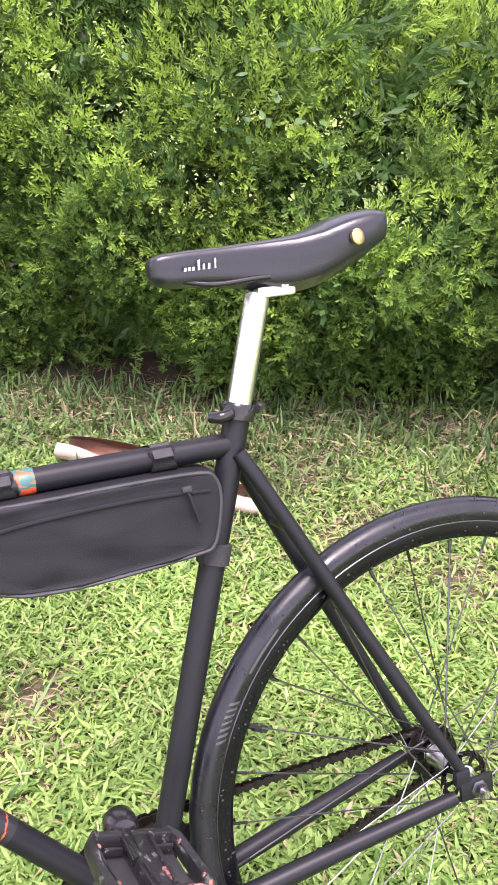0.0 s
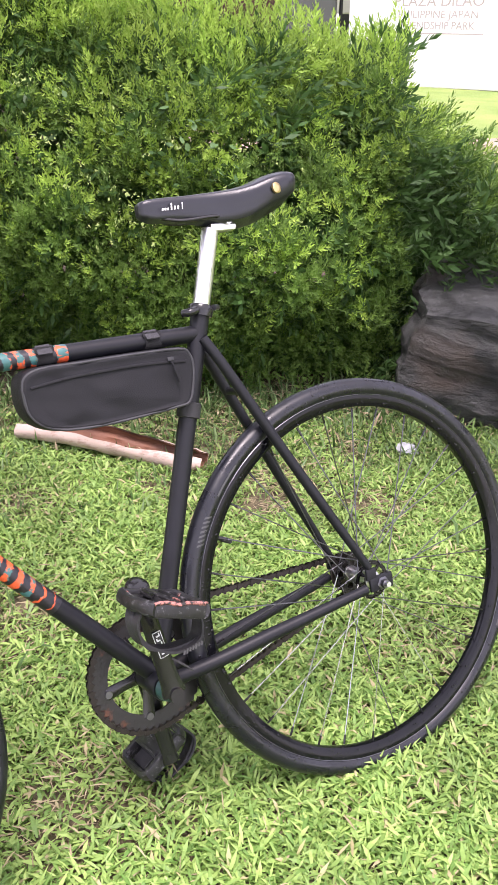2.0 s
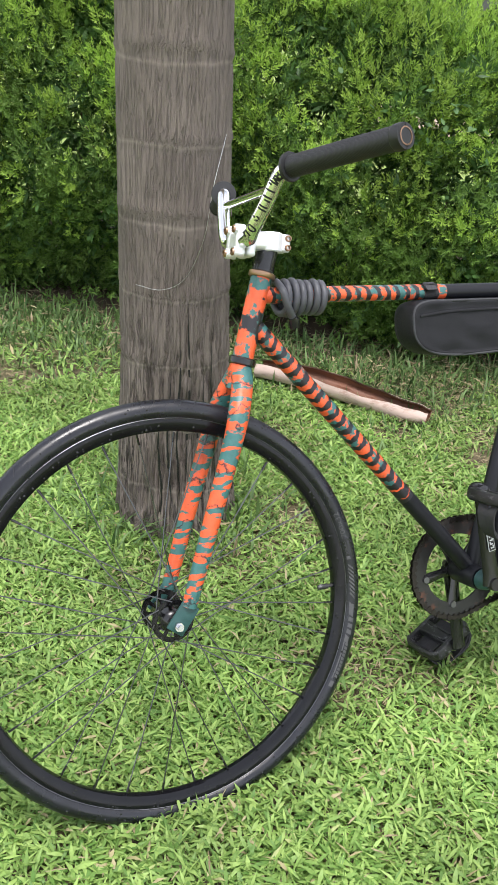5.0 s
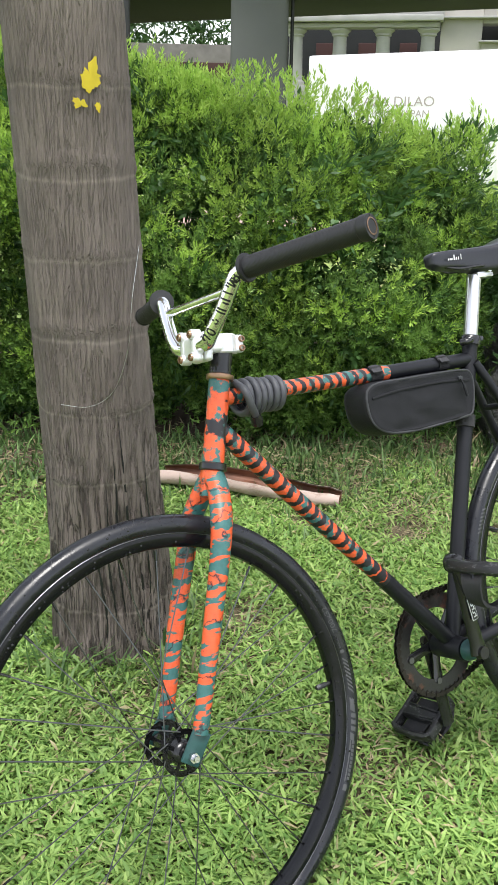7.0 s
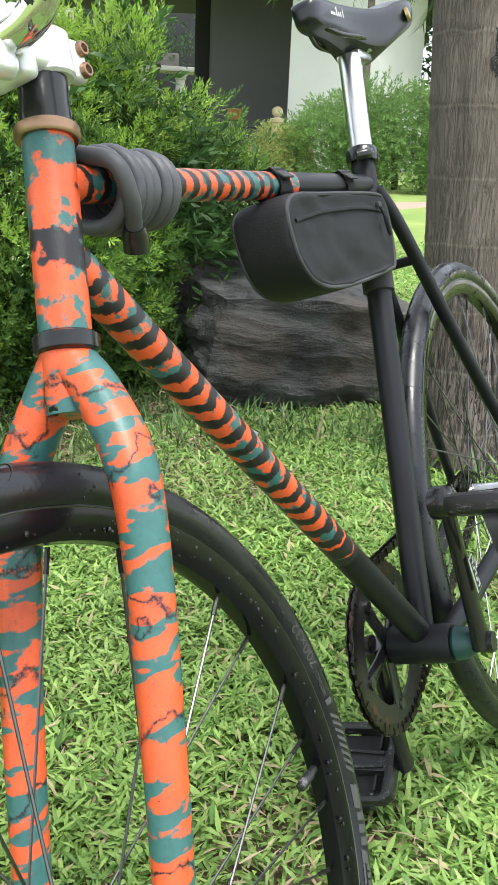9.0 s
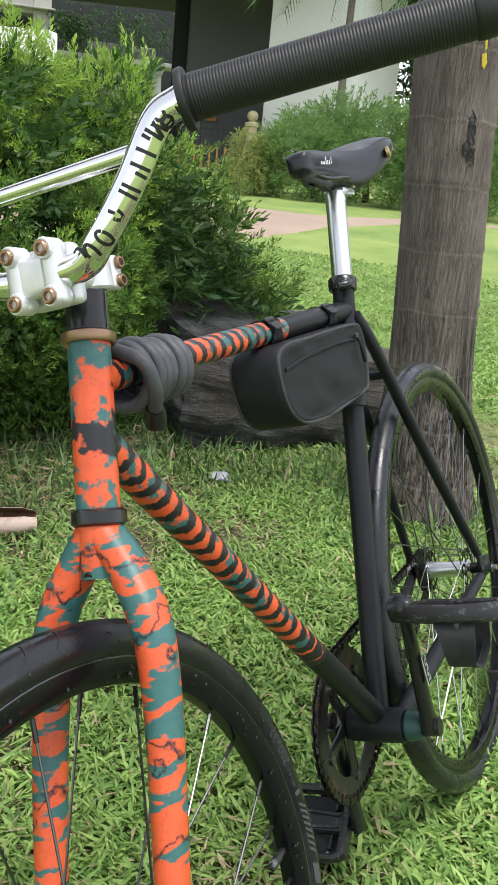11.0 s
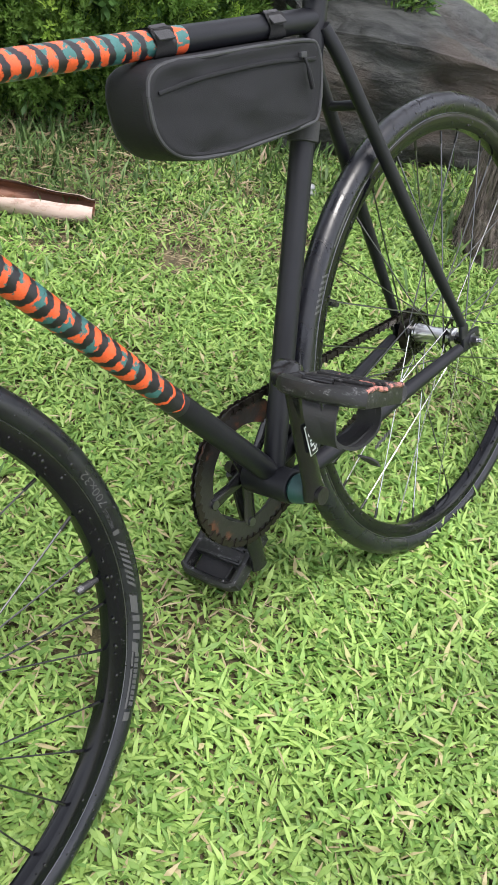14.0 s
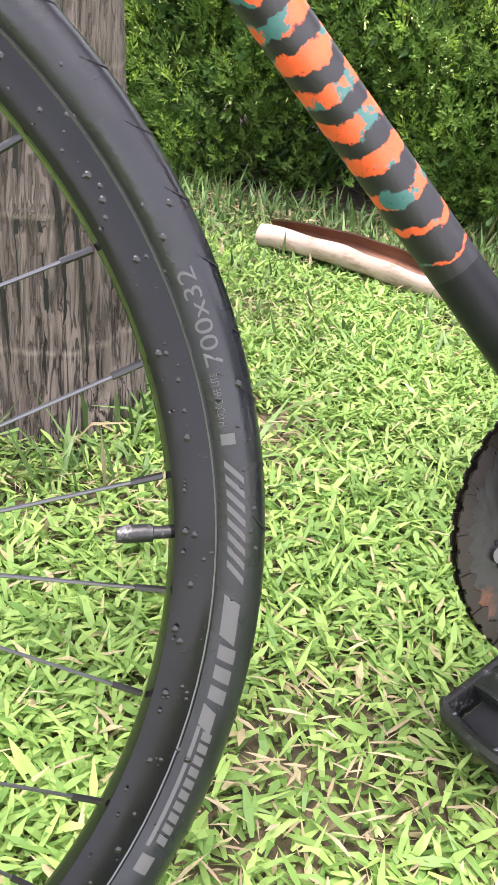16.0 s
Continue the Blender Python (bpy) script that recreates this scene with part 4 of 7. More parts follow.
# stem
SC = HEAD_TOP + AXIS * 0.051
CLAMP = SC + Vector((-0.048, 0, 0.006))
sm = Matrix.Translation(SC) @ Matrix.Rotation(radians(7), 4, "Y")
bm = sweep([sm @ Vector((0.002, 0, z)) for z in (-0.010, -0.008, 0.018, 0.020)], [0.0185, 0.0205, 0.0205, 0.0185], 24)
box((0.034, 0.034, 0.028), (-0.018, 0, 0.004), sm, bevel=0.010, bm=bm, segments=4)
box((0.015, 0.050, 0.046), (-0.0375, 0, 0.0), sm, bevel=0.007, bm=bm, segments=4)
for s in (-1, 1):
    box((0.016, 0.012, 0.028), (0.024, s * 0.0085, 0.005), sm, bevel=0.005, bm=bm, segments=3)
stem = part("stem", bm, "stem", bicycle, "white-silver four-bolt stem")
# front plate with four bosses, a slit away from the body
bm = box((0.013, 0.050, 0.030), (-0.0555, 0, 0.0), sm, bevel=0.006, segments=4)
for s in (-1, 1):
    box((0.015, 0.017, 0.049), (-0.0555, s * 0.0165, 0.0), sm, bevel=0.0068, bm=bm, segments=4)
    for q in (-1, 1):
        sweep([sm @ Vector((x, s * 0.0165, q * 0.0172)) for x in (-0.0495, -0.0640, -0.0655)], [0.0082, 0.0082, 0.0072], 18, bm=bm)
plate = part("front_plate", bm, "stem", stem, "clamp plate with rounded bosses")
for s in (-1, 1):
    for q in (-1, 1):
        bm = lathe([(0.0060, -0.004), (0.0060, 0.0018), (0.0050, 0.0030), (0.0033, 0.0030), (0.0031, -0.0005), (0.0005, -0.0012)], (0, 0, 0), "X", 18)
        bm.transform(sm @ Matrix.Translation((-0.0655, s * 0.0165, q * 0.0172)) @ Matrix.Rotation(radians(180), 4, "Z"))
        part("stem_bolt", bm, "bolt", plate, "bronze socket bolt")
for q in (-1, 1):
    bm = lathe([(0.0052, 0.0), (0.0052, -0.0170), (0.0044, -0.0182), (0.0031, -0.0182), (0.0029, -0.0140), (0.0005, -0.0135)], (0, 0, 0), "Y", 18)
    bm.transform(sm @ Matrix.Translation((0.0265, 0, 0.005 + q * 0.0072)))
    part("pinch_bolt", bm, "bolt", stem, "bronze pinch bolt")

# handlebar
for_bar = [(-0.198, -0.324, 0.984), (-0.262, -0.128, 0.979), (-0.269, -0.111, 0.970), (-0.280, -0.086, 0.934), (-0.290, -0.058, 0.902), (CLAMP.x - 0.002, -0.034, CLAMP.z)]
half = [Vector(p) for p in for_bar]
full = half + [Vector((p.x, -p.y, p.z)) for p in half[::-1]]
bar_pts = [full[0]] + bezier(full[1:-1], 6) + [full[-1]]
bar = part("handlebar", sweep(bar_pts, 0.0111, 16), "chrome", bicycle, "chromed riser handlebar with black lettering bars")
part("crossbar", sweep([(-0.274, -0.099, 0.954), (-0.274, 0.099, 0.954)], 0.0066, 14), "chrome", bar, "slim chromed crossbar")
# black script on the near rise of the bar, as plain rings, bars and crosses
def bar_mark(k, lines):
    """Strokes wrapped on the bar: lines of (along, round) points in a cell of one mark."""
    way = bezier([(-0.266, -0.117, 0.973), (-0.272, -0.104, 0.960), (-0.280, -0.086, 0.934), (-0.290, -0.058, 0.902), (CLAMP.x - 0.003, -0.040, CLAMP.z + 0.004)], 10)
    f = 1.5 + 35.0 * k / 9
    p = way[int(f)].lerp(way[int(f) + 1], f - int(f))
    ax = (way[int(f) + 1] - way[int(f)]).normalized()
    u = Vector((-0.42, -0.86, 0.25))
    u = (u - ax * u.dot(ax)).normalized()
    v = ax.cross(u)
    bm = bmesh.new()
    for line in lines:
        fine = [Vector(q).to_3d() for q in line]
        grid = []
        for i, q in enumerate(fine):
            d = (fine[min(i + 1, len(fine) - 1)] - fine[max(i - 1, 0)]).normalized()
            side = Vector((-d.y, d.x, 0)) * 0.0013
            row = []
            for e in (-1, 1):
                along, th = q.x * 0.0045 + side.x * e, (q.y * 0.0082 + side.y * e) / 0.0113
                row.append(bm.verts.new(p + ax * along + (u * math.cos(th) + v * math.sin(th)) * 0.01132))
            grid.append(row)
        for g0, g1 in zip(grid, grid[1:]):
            bm.faces.new((g0[0], g0[1], g1[1], g1[0]))
    part("bar_print", bm, "black_print", bar)


def stroke(x0, y0, x1, y1):
    return [(x0 + (x1 - x0) * i / 7, y0 + (y1 - y0) * i / 7) for i in range(8)]


def ringlet(x, y, w, h, a0=0, a1=360):
    return [(x + w * math.cos(radians(a0 + (a1 - a0) * i / 16)), y + h * math.sin(radians(a0 + (a1 - a0) * i / 16))) for i in range(17)]


MARKS = [
    [ringlet(0, 0.45, 0.8, 0.5), ringlet(0, -0.5, 0.8, 0.5)],
    [stroke(-0.6, -1, 0.5, 1), stroke(0.7, -1, -0.4, 1)],
    [stroke(-0.5, -0.9, -0.5, 0.9), stroke(0.4, 0.1, 0.4, 0.9)],
    [stroke(0, -1, 0.1, 1)],
    [stroke(-0.6, -1, -0.5, 1), stroke(0.6, -0.9, 0.5, 0.3)],
    [stroke(-0.6, -1, -0.4, 0.9), stroke(0.6, -1, 0.6, 0.9)],
    [ringlet(0, 0.2, 0.7, 0.7, 180, 360), stroke(-0.1, 0.3, 0.1, 0.9)],
    [ringlet(0, 0, 0.8, 0.9)],
    [ringlet(0, 0, 0.8, 0.9)],
    [ringlet(0, 0, 0.9, 0.95, 50, 330)],
]
for k, lines in enumerate(MARKS):
    bar_mark(k, lines)


def grip(a, b):
    """A ribbed rubber grip from a (inner flange) to b (open outer end)."""
    a, b = Vector(a), Vector(b)
    ax = (b - a).normalized()
    ln = (b - a).length
    pts, rad = [], []
    for x, r in ((0, 0.0125), (0.0003, 0.0205), (0.004, 0.0212), (0.006, 0.0205), (0.0063, 0.0158)):
        pts.append(a + ax * x)
        rad.append(r)
    n = 84
    for k in range(n):
        x = 0.008 + (ln - 0.024) * k / n
        st = (ln - 0.024) / n
        for f, r in ((0, 0.0155), (0.35, 0.0159), (0.65, 0.0159), (0.98, 0.0155)):
            pts.append(a + ax * (x + f * st))
            rad.append(r)
    for x, r in ((ln - 0.015, 0.0165), (ln - 0.013, 0.0172), (ln - 0.004, 0.0172), (ln, 0.0165), (ln + 0.0002, 0.0112), (ln - 0.03, 0.0098)):
        pts.append(a + ax * x)
        rad.append(r)
    g = part("grip", sweep(pts, rad, 26), "grip", bicycle, "ribbed black rubber grip with open end")
    bm = lathe([(0.0115, 0.0), (0.0118, 0.0008), (0.0100, 0.0010), (0.0094, -0.02)], (0, 0, 0), "Z", 24, closed=False)
    bm.faces.ensure_lookup_table()
    bm.transform(Matrix.Translation(b) @ ax.to_track_quat("Z", "Y").to_matrix().to_4x4())
    part("bar_end", bm, "bolt", g, "rusty open bar end")


grip((-0.2615, -0.130, 0.979), (-0.196, -0.331, 0.984))
grip((-0.2620, 0.128, 0.979), (-0.196, 0.331, 0.983))

# drivetrain
RING = Vector((0.130, 0.043, 0.289))


def chainring():
    bm = bmesh.new()
    teeth, n = 48, 192
    inner, outer = [], []
    rings = {}
    for side in (-1, 1):
        y = RING.y + side * 0.0018
        rin, rout = [], []
        for k in range(n):
            a = 2 * math.pi * k / n
            tooth = 0.0935 + 0.0028 * (0.5 + 0.5 * math.cos(teeth * a))
            rin.append(bm.verts.new((RING.x + 0.066 * math.cos(a), y, RING.z + 0.066 * math.sin(a))))
            rout.append(bm.verts.new((RING.x + tooth * math.cos(a), y, RING.z + tooth * math.sin(a))))
        rings[side] = (rin, rout)
        for k in range(n):
            bm.faces.new((rin[k], rout[k], rout[(k + 1) % n], rin[(k + 1) % n]))
    for which in (0, 1):
        for k in range(n):
            a, b = rings[-1][which], rings[1][which]
            bm.faces.new((a[k], a[(k + 1) % n], b[(k + 1) % n], b[k]))
    bmesh.ops.recalc_face_normals(bm, faces=bm.faces[:])
    r = part("chainring", bm, "ring", bicycle, "large black chainring with a rusty patch", smooth=False)
    bm = bmesh.new()
    for k in range(5):
        a = 2 * math.pi * k / 5 - radians(26)
        p = Vector((RING.x, RING.y, RING.z))
        q = p + Vector((0.071 * math.cos(a), 0, 0.071 * math.sin(a)))
        sweep([p, p.lerp(q, 0.5), q], [0.012, 0.009, 0.011], 10, flat=0.35, side=(0, 1, 0), bm=bm)
    part("spider", bm, "gloss_black", r, "five-arm black spider")
    for k in range(5):
        a = 2 * math.pi * k / 5 - radians(26)
        bm = lathe([(0.006, -0.0055), (0.006, 0.004), (0.0045, 0.005)], RING + Vector((0.069 * math.cos(a), 0, 0.069 * math.sin(a))), "Y", 14)
        part("ring_bolt", bm, "spoke", r, "steel chainring bolt")


chainring()


def chain():
    """A roller chain round ring and sprocket, link by link."""
    c0, r0 = Vector((RING.x, RING.z)), 0.0945
    c1, r1 = Vector((REAR.x, REAR.z)), 0.0325
    dv = c1 - c0
    base = math.atan2(dv.y, dv.x)
    off = math.acos((r0 - r1) / dv.length)
    t0, t1 = base + off, base - off
    line = []
    for k in range(60):
        a = t0 + (2 * math.pi - 2 * off) * k / 59
        line.append(c0 + r0 * Vector((math.cos(a), math.sin(a))))
    for k in range(30):
        a = t1 + 2 * off * k / 29 - 0
        line.append(c1 + r1 * Vector((math.cos(a), math.sin(a))))
    line.append(line[0])
    acc = [0.0]
    for a, b in zip(line, line[1:]):
        acc.append(acc[-1] + (b - a).length)
    n = int(round(acc[-1] / 0.0127))
    pts = []
    for k in range(n):
        s = acc[-1] * k / n
        i = max(j for j in range(len(acc)) if acc[j] <= s)
        i = min(i, len(line) - 2)
        pts.append(line[i].lerp(line[i + 1], (s - acc[i]) / max(1e-9, acc[i + 1] - acc[i])))
    bm = bmesh.new()
    for k in range(n):
        a, b = pts[k], pts[(k + 1) % n]
        mid, dr = (a + b) / 2, (b - a)
        m = Matrix.Translation((mid.x, RING.y, mid.y)) @ Matrix.Rotation(-math.atan2(dr.y, dr.x), 4, "Y")
        wy = 0.0030 if k % 2 else 0.0042
        for s in (-1, 1):
            for ex in (-0.0055, 0.0055):
                box((0.0075, 0.0011, 0.0082), (ex, s * wy, 0), m, bm=bm)
            box((0.009, 0.0010, 0.0055), (0, s * wy, 0), m, bm=bm)
        box((0.0062, 0.0066, 0.0062), (-0.00635, 0, 0), m @ Matrix.Rotation(0.6, 4, "Y"), bm=bm)
    part("chain", bm, "chain", bicycle, "dark oily roller chain", smooth=False)
    bm = lathe([(0.010, 0.043), (0.031, 0.0435), (0.0335, 0.045), (0.031, 0.0465), (0.010, 0.047)], REAR - Vector((0, 0, 0)), "Y", 45)
    part("sprocket", bm, "chain", bicycle)


chain()


def pedal(m, out, red):
    """A worn platform pedal, axle along local y, its outer end towards out, with a broad foot strap under it."""
    p = part("pedal", box((0.028, 0.096, 0.019), (0, 0, 0), m, bevel=0.006), "plastic", bicycle, "scuffed black plastic platform pedal with foot strap")
    for s in (-1, 1):
        # chamfered side rail, lower in the middle
        line = [(s * 0.037, -0.052, 0.001), (s * 0.0445, -0.040, 0.001), (s * 0.046, 0.0, -0.001), (s * 0.0445, 0.040, 0.001), (s * 0.037, 0.052, 0.001)]
        part("cage_rail", sweep([m @ Vector(v) for v in line], 0.0105, 8, flat=0.62, side=m.to_3x3() @ Vector((1, 0, 0))), "plastic", p)
        part("end_plate", box((0.080, 0.011, 0.021), (0, s * 0.0475, 0), m, bevel=0.004), "plastic", p)
        part("spine_ridge", box((0.004, 0.080, 0.005), (s * 0.010, 0, 0.0105), m @ Matrix.Rotation(radians(-s * 3), 4, "Z"), bevel=0.0015), "plastic", p)
        part("window_floor", box((0.026, 0.078, 0.003), (s * 0.025, 0, -0.008), m, bevel=0.001), "strap", p)
        part("window_step", box((0.019, 0.004, 0.008), (s * 0.0255, -out * 0.030, 0.001), m, bevel=0.0015), "plastic", p)
    if red:
        edge = [(-0.043, 0.046, 0.004), (-0.036, 0.0525, 0.009), (-0.020, 0.0515, 0.0105), (-0.004, 0.0535, 0.0085), (0.008, 0.0520, 0.0110), (0.024, 0.0525, 0.0115), (0.036, 0.0510, 0.0105), (0.043, 0.044, 0.009)]
        part("scraped_edge", sweep([m @ Vector((x, out * y, z)) for x, y, z in bezier(edge, 4)], [0.0022 + 0.0012 * math.sin(1.7 * k) ** 2 for k in range(29)], 8), "worn_red", p, "scraped pinkish red edge")
        part("scraped_rib", box((0.004, 0.024, 0.003), (0.003, out * 0.030, 0.0105), m @ Matrix.Rotation(radians(8), 4, "Z"), bevel=0.001), "worn_red", p, "scraped red rib")
    for sx in (-1, 1):
        for sy in (-1, 1):
            bm = bmesh.new()
            bmesh.ops.create_icosphere(bm, subdivisions=2, radius=0.0034, matrix=m @ Matrix.Translation((sx * 0.0415, sy * 0.030, 0.0065)))
            part("pedal_pin", bm, "worn_red" if red else "spoke", p)
    # strap: two crossing bands that hang in a loop below the cage
    for y0, tw, wide in ((-0.014, 0.022, 0.010), (0.016, -0.014, 0.008)):
        prof = bezier([(-0.040, 0, -0.004), (-0.045, 0, -0.028), (-0.024, 0, -0.056), (0.020, 0, -0.063), (0.056, 0, -0.046), (0.052, 0, -0.014), (0.042, 0, -0.002)], 6)
        bm = bmesh.new()
        rows = []
        for i, q in enumerate(prof):
            f = i / (len(prof) - 1)
            wv = wide + 0.004 * math.sin(math.pi * f)
            yc = y0 + tw * math.sin(2.4 * f) + 0.003 * math.sin(9 * f)
            fold = 0.0025 * math.sin(11 * f + y0 * 90)
            rows.append([[bm.verts.new(m @ Vector((q.x * g, out * (yc + sy * wv), q.z * g + fold * sy))) for sy in (-1, -0.9, 0, 0.9, 1)] for g in (1.0, 0.94)])
        for a, b in zip(rows, rows[1:]):
            for j in range(4):
                bm.faces.new((a[0][j], b[0][j], b[0][j + 1], a[0][j + 1]))
                bm.faces.new((a[1][j], a[1][j + 1], b[1][j + 1], b[1][j]))
            bm.faces.new((a[0][0], a[1][0], b[1][0], b[0][0]))
            bm.faces.new((a[0][4], b[0][4], b[1][4], a[1][4]))
        part("foot_strap", bm, "strap", p, "broad creased black foot strap")
    tail = box((0.020, 0.018, 0.003), (0.050, out * 0.030, -0.058), m @ Matrix.Rotation(radians(24), 4, "Y"), bevel=0.0012)
    box((0.014, 0.012, 0.0028), (0.064, out * 0.030, -0.0585), m @ Matrix.Rotation(radians(24), 4, "Y"), bevel=0.0012, bm=tail)
    part("strap_tail", tail, "strap", p)
    bm = bmesh.new()
    for k in range(7):
        box((0.0026, 0.0012, 0.005 + 0.0015 * (k % 3 == 1)), (0.022 + 0.0042 * k, out * 0.0375, -0.058 + 0.0022 * k), m, bm=bm)
    part("strap_print", bm, "grey_print", p, "small pale lettering bars")
    return p


def crank(y, top, bottom):
    bm = sweep([Vector((bottom[0], y, bottom[1])), Vector((bottom[0], y, bottom[1])).lerp(Vector((top[0], y * 1.12, top[1])), 0.12), Vector((bottom[0], y, bottom[1])).lerp(Vector((top[0], y * 1.12, top[1])), 0.9), Vector((top[0], y * 1.12, top[1]))], [0.019, 0.0155, 0.0125, 0.0145], 14, flat=0.55, side=(0, 1, 0))
    c = part("crank_arm", bm, "gloss_black", bicycle, "scratched black crank arm")
    bm = lathe([(0.011, y * 1.12 - 0.006), (0.012, y), (0.008, y * 1.12 + 0.007)], (bottom[0], 0, bottom[1]), "Y", 16)
    part("crank_bolt", bm, "ring", c)
    return c


left_crank = crank(-0.066, (0.100, 0.456), (0.128, 0.289))
cm = pose(0.1145, -0.0815, 0.372, 0, -9.5, 0)
plate = part("crank_badge", box((0.0135, 0.0012, 0.040), (0, 0, 0), cm, bevel=0.0005), "white_print", left_crank, "white-edged badge on the crank arm")
part("badge_field", box((0.0113, 0.0008, 0.0378), (0, -0.0005, 0), cm, bevel=0.0003), "black_print", plate)
bm = bmesh.new()
for k in range(5):
    box((0.0065 - 0.0012 * (k % 2), 0.0005, 0.0022), (0.0004 * (-1) ** k, -0.0011, -0.0138 + 0.0068 * k), cm, bm=bm)
    box((0.0018, 0.0005, 0.0046), (0.0026 * (-1) ** k, -0.0011, -0.0118 + 0.0068 * k), cm, bm=bm)
part("badge_print", bm, "white_print", plate)
part("crank_eye", lathe([(0.013, -0.058), (0.0165, -0.060), (0.0172, -0.066), (0.0168, -0.076), (0.0135, -0.0835), (0.007, -0.0865), (0.0005, -0.087)], (0.100, 0, 0.456), "Y", 28), "gloss_black", left_crank, "round glossy black end of the crank")
right_crank = crank(0.062, (0.152, 0.121), (0.130, 0.289))
part("bearing_cup", lathe([(0.016, -0.036), (0.019, -0.040), (0.017, -0.052), (0.012, -0.060)], BB, "Y", 24), "teal", bicycle, "teal bearing cup")
for y, x, z in ((-0.08, 0.100, 0.456), (0.075, 0.152, 0.121)):
    s = -1 if y < 0 else 1
    part("pedal_axle", sweep([(x, y, z), (x, y + s * 0.055, z)], [0.007, 0.006], 12), "gloss_black", bicycle)
pedal(Matrix.Translation((0.109, -0.136, 0.447)) @ Matrix.Rotation(radians(19), 4, "Y") @ Matrix.Rotation(radians(4), 4, "Z"), -1, True)
pedal(Matrix.Translation((0.148, 0.133, 0.125)) @ Matrix.Rotation(radians(-33), 4, "Y"), 1, False)
part("painted_band", sweep([(0.068, 0, 0.799), (0.070, 0, 0.799), (0.081, 0, 0.7988), (0.083, 0, 0.7987)], [0.0130, 0.0133, 0.0133, 0.0130], 20), "camo_fork", bicycle, "orange band on the black top tube")


# ---- frame bag ----
def frame_bag():
    bag = empty("frame_bag", BIKE, "black nylon frame bag strapped under the top tube", "bag")
    out = [(-0.030, 0.752), (-0.024, 0.768), (0.0, 0.7765), (0.06, 0.776), (0.15, 0.775), (0.222, 0.772), (0.238, 0.764), (0.242, 0.745), (0.236, 0.715), (0.226, 0.694), (0.205, 0.690), (0.12, 0.686), (0.06, 0.686), (0.015, 0.691), (-0.014, 0.704), (-0.028, 0.725)]
    out = [(x + 0.026 + 0.004 * (0.24 - x) / 0.27, z + 0.002 + 0.008 * (z - 0.686) / 0.09) for x, z in out]
    pts = bezier([(x, 0, z) for x, z in out + out[:1]], 3)[:-1]
    cx, cz = 0.131, 0.729
    bm = bmesh.new()
    rings = []
    for y, sc in ((-0.029, 0.80), (-0.0305, 0.86), (-0.0298, 0.92), (-0.027, 0.965), (-0.020, 0.99), (0, 1.0), (0.020, 0.99), (0.027, 0.965), (0.0298, 0.92), (0.029, 0.8)):
        ring = []
        for p in pts:
            puff = 0.005 * noise.noise(Vector((p.x * 22, y * 30, p.z * 30)))
            ring.append(bm.verts.new((cx + (p.x - cx) * (0.5 + 0.5 * sc) if sc < 1 else p.x, y + puff * (1 if abs(y) > 0.025 else 0.3), cz + (p.z - cz) * sc)))
        rings.append(ring)
    n = len(pts)
    for a, b in zip(rings, rings[1:]):
        for k in range(n):
            bm.faces.new((a[k], a[(k + 1) % n], b[(k + 1) % n], b[k]))
    for ring, s in ((rings[0], -1), (rings[-1], 1)):
        last = ring
        for sc in (0.88, 0.76, 0.64, 0.52, 0.40, 0.28, 0.14):
            nxt = []
            for v in ring:
                x, z = cx + (v.co.x - cx) * sc, cz + (v.co.z - cz) * sc
                nxt.append(bm.verts.new((x, s * 0.029 + (v.co.y - s * 0.029) * sc ** 3 + s * 0.003 * (1 - sc) + 0.004 * (1 - sc ** 4) * noise.noise(Vector((x * 26 + z * 12, s, z * 26))), z)))
            for k in range(n):
                bm.faces.new((last[k], last[(k + 1) % n], nxt[(k + 1) % n], nxt[k]))
            last = nxt
        bm.faces.new(last)
    bmesh.ops.recalc_face_normals(bm, faces=bm.faces[:])
    part("body", bm, "bag", bag)
    for s in (-1, 1):
        loop = [Vector((cx + (p.x - cx) * 0.965, s * 0.0283, cz + (p.z - cz) * 0.935)) for p in pts]
        part("piping", sweep(loop + loop[:1], 0.0022, 8, cap=False), "bag_trim", bag)
        part("zip", sweep(bezier([(0.016, s * 0.0305, 0.759), (0.076, s * 0.0318, 0.7645), (0.176, s * 0.0318, 0.765), (0.252, s * 0.0305, 0.759)], 6), 0.0022, 8, flat=0.6), "bag", bag, "zip under a folded flap")
    part("zip_pull", sweep(bezier([(0.226, -0.034, 0.766), (0.229, -0.037, 0.753), (0.234, -0.037, 0.731)], 4), [0.0016] * 5 + [0.0026] * 4, 8), "bag", bag)
    part("zip_slider", box((0.010, 0.005, 0.006), (0.226, -0.034, 0.766), bevel=0.0015), "bag_trim", bag)
    for x in (0.049, 0.212):
        zc = 0.800 - 0.016 * x
        bm = bmesh.new()
        ring = []
        for k in range(25):
            a = radians(-60 + 300 * k / 24)
            r = 0.0158 + 0.0012 * math.sin(k * 0.9)
            ring.append([bm.verts.new((x + sx * (0.0125 + 0.002 * math.sin(k)), -r * math.cos(a + 0.0) * 1.0, zc + r * math.sin(a))) for sx in (-1, 1)])
        for a, b in zip(ring, ring[1:]):
            bm.faces.new((a[0], a[1], b[1], b[0]))
        bmesh.ops.solidify(bm, geom=bm.faces[:], thickness=-0.002)
        band = part("strap", bm, "strap", bag, "black hook-and-loop strap round the tube")
        bm = box((0.021, 0.0022, 0.019), (x, -0.0128, zc + 0.0105), bevel=0.001)
        bmesh.ops.rotate(bm, verts=bm.verts[:], cent=(x, -0.0145, zc + 0.010), matrix=Matrix.Rotation(radians(-46), 3, "X"))
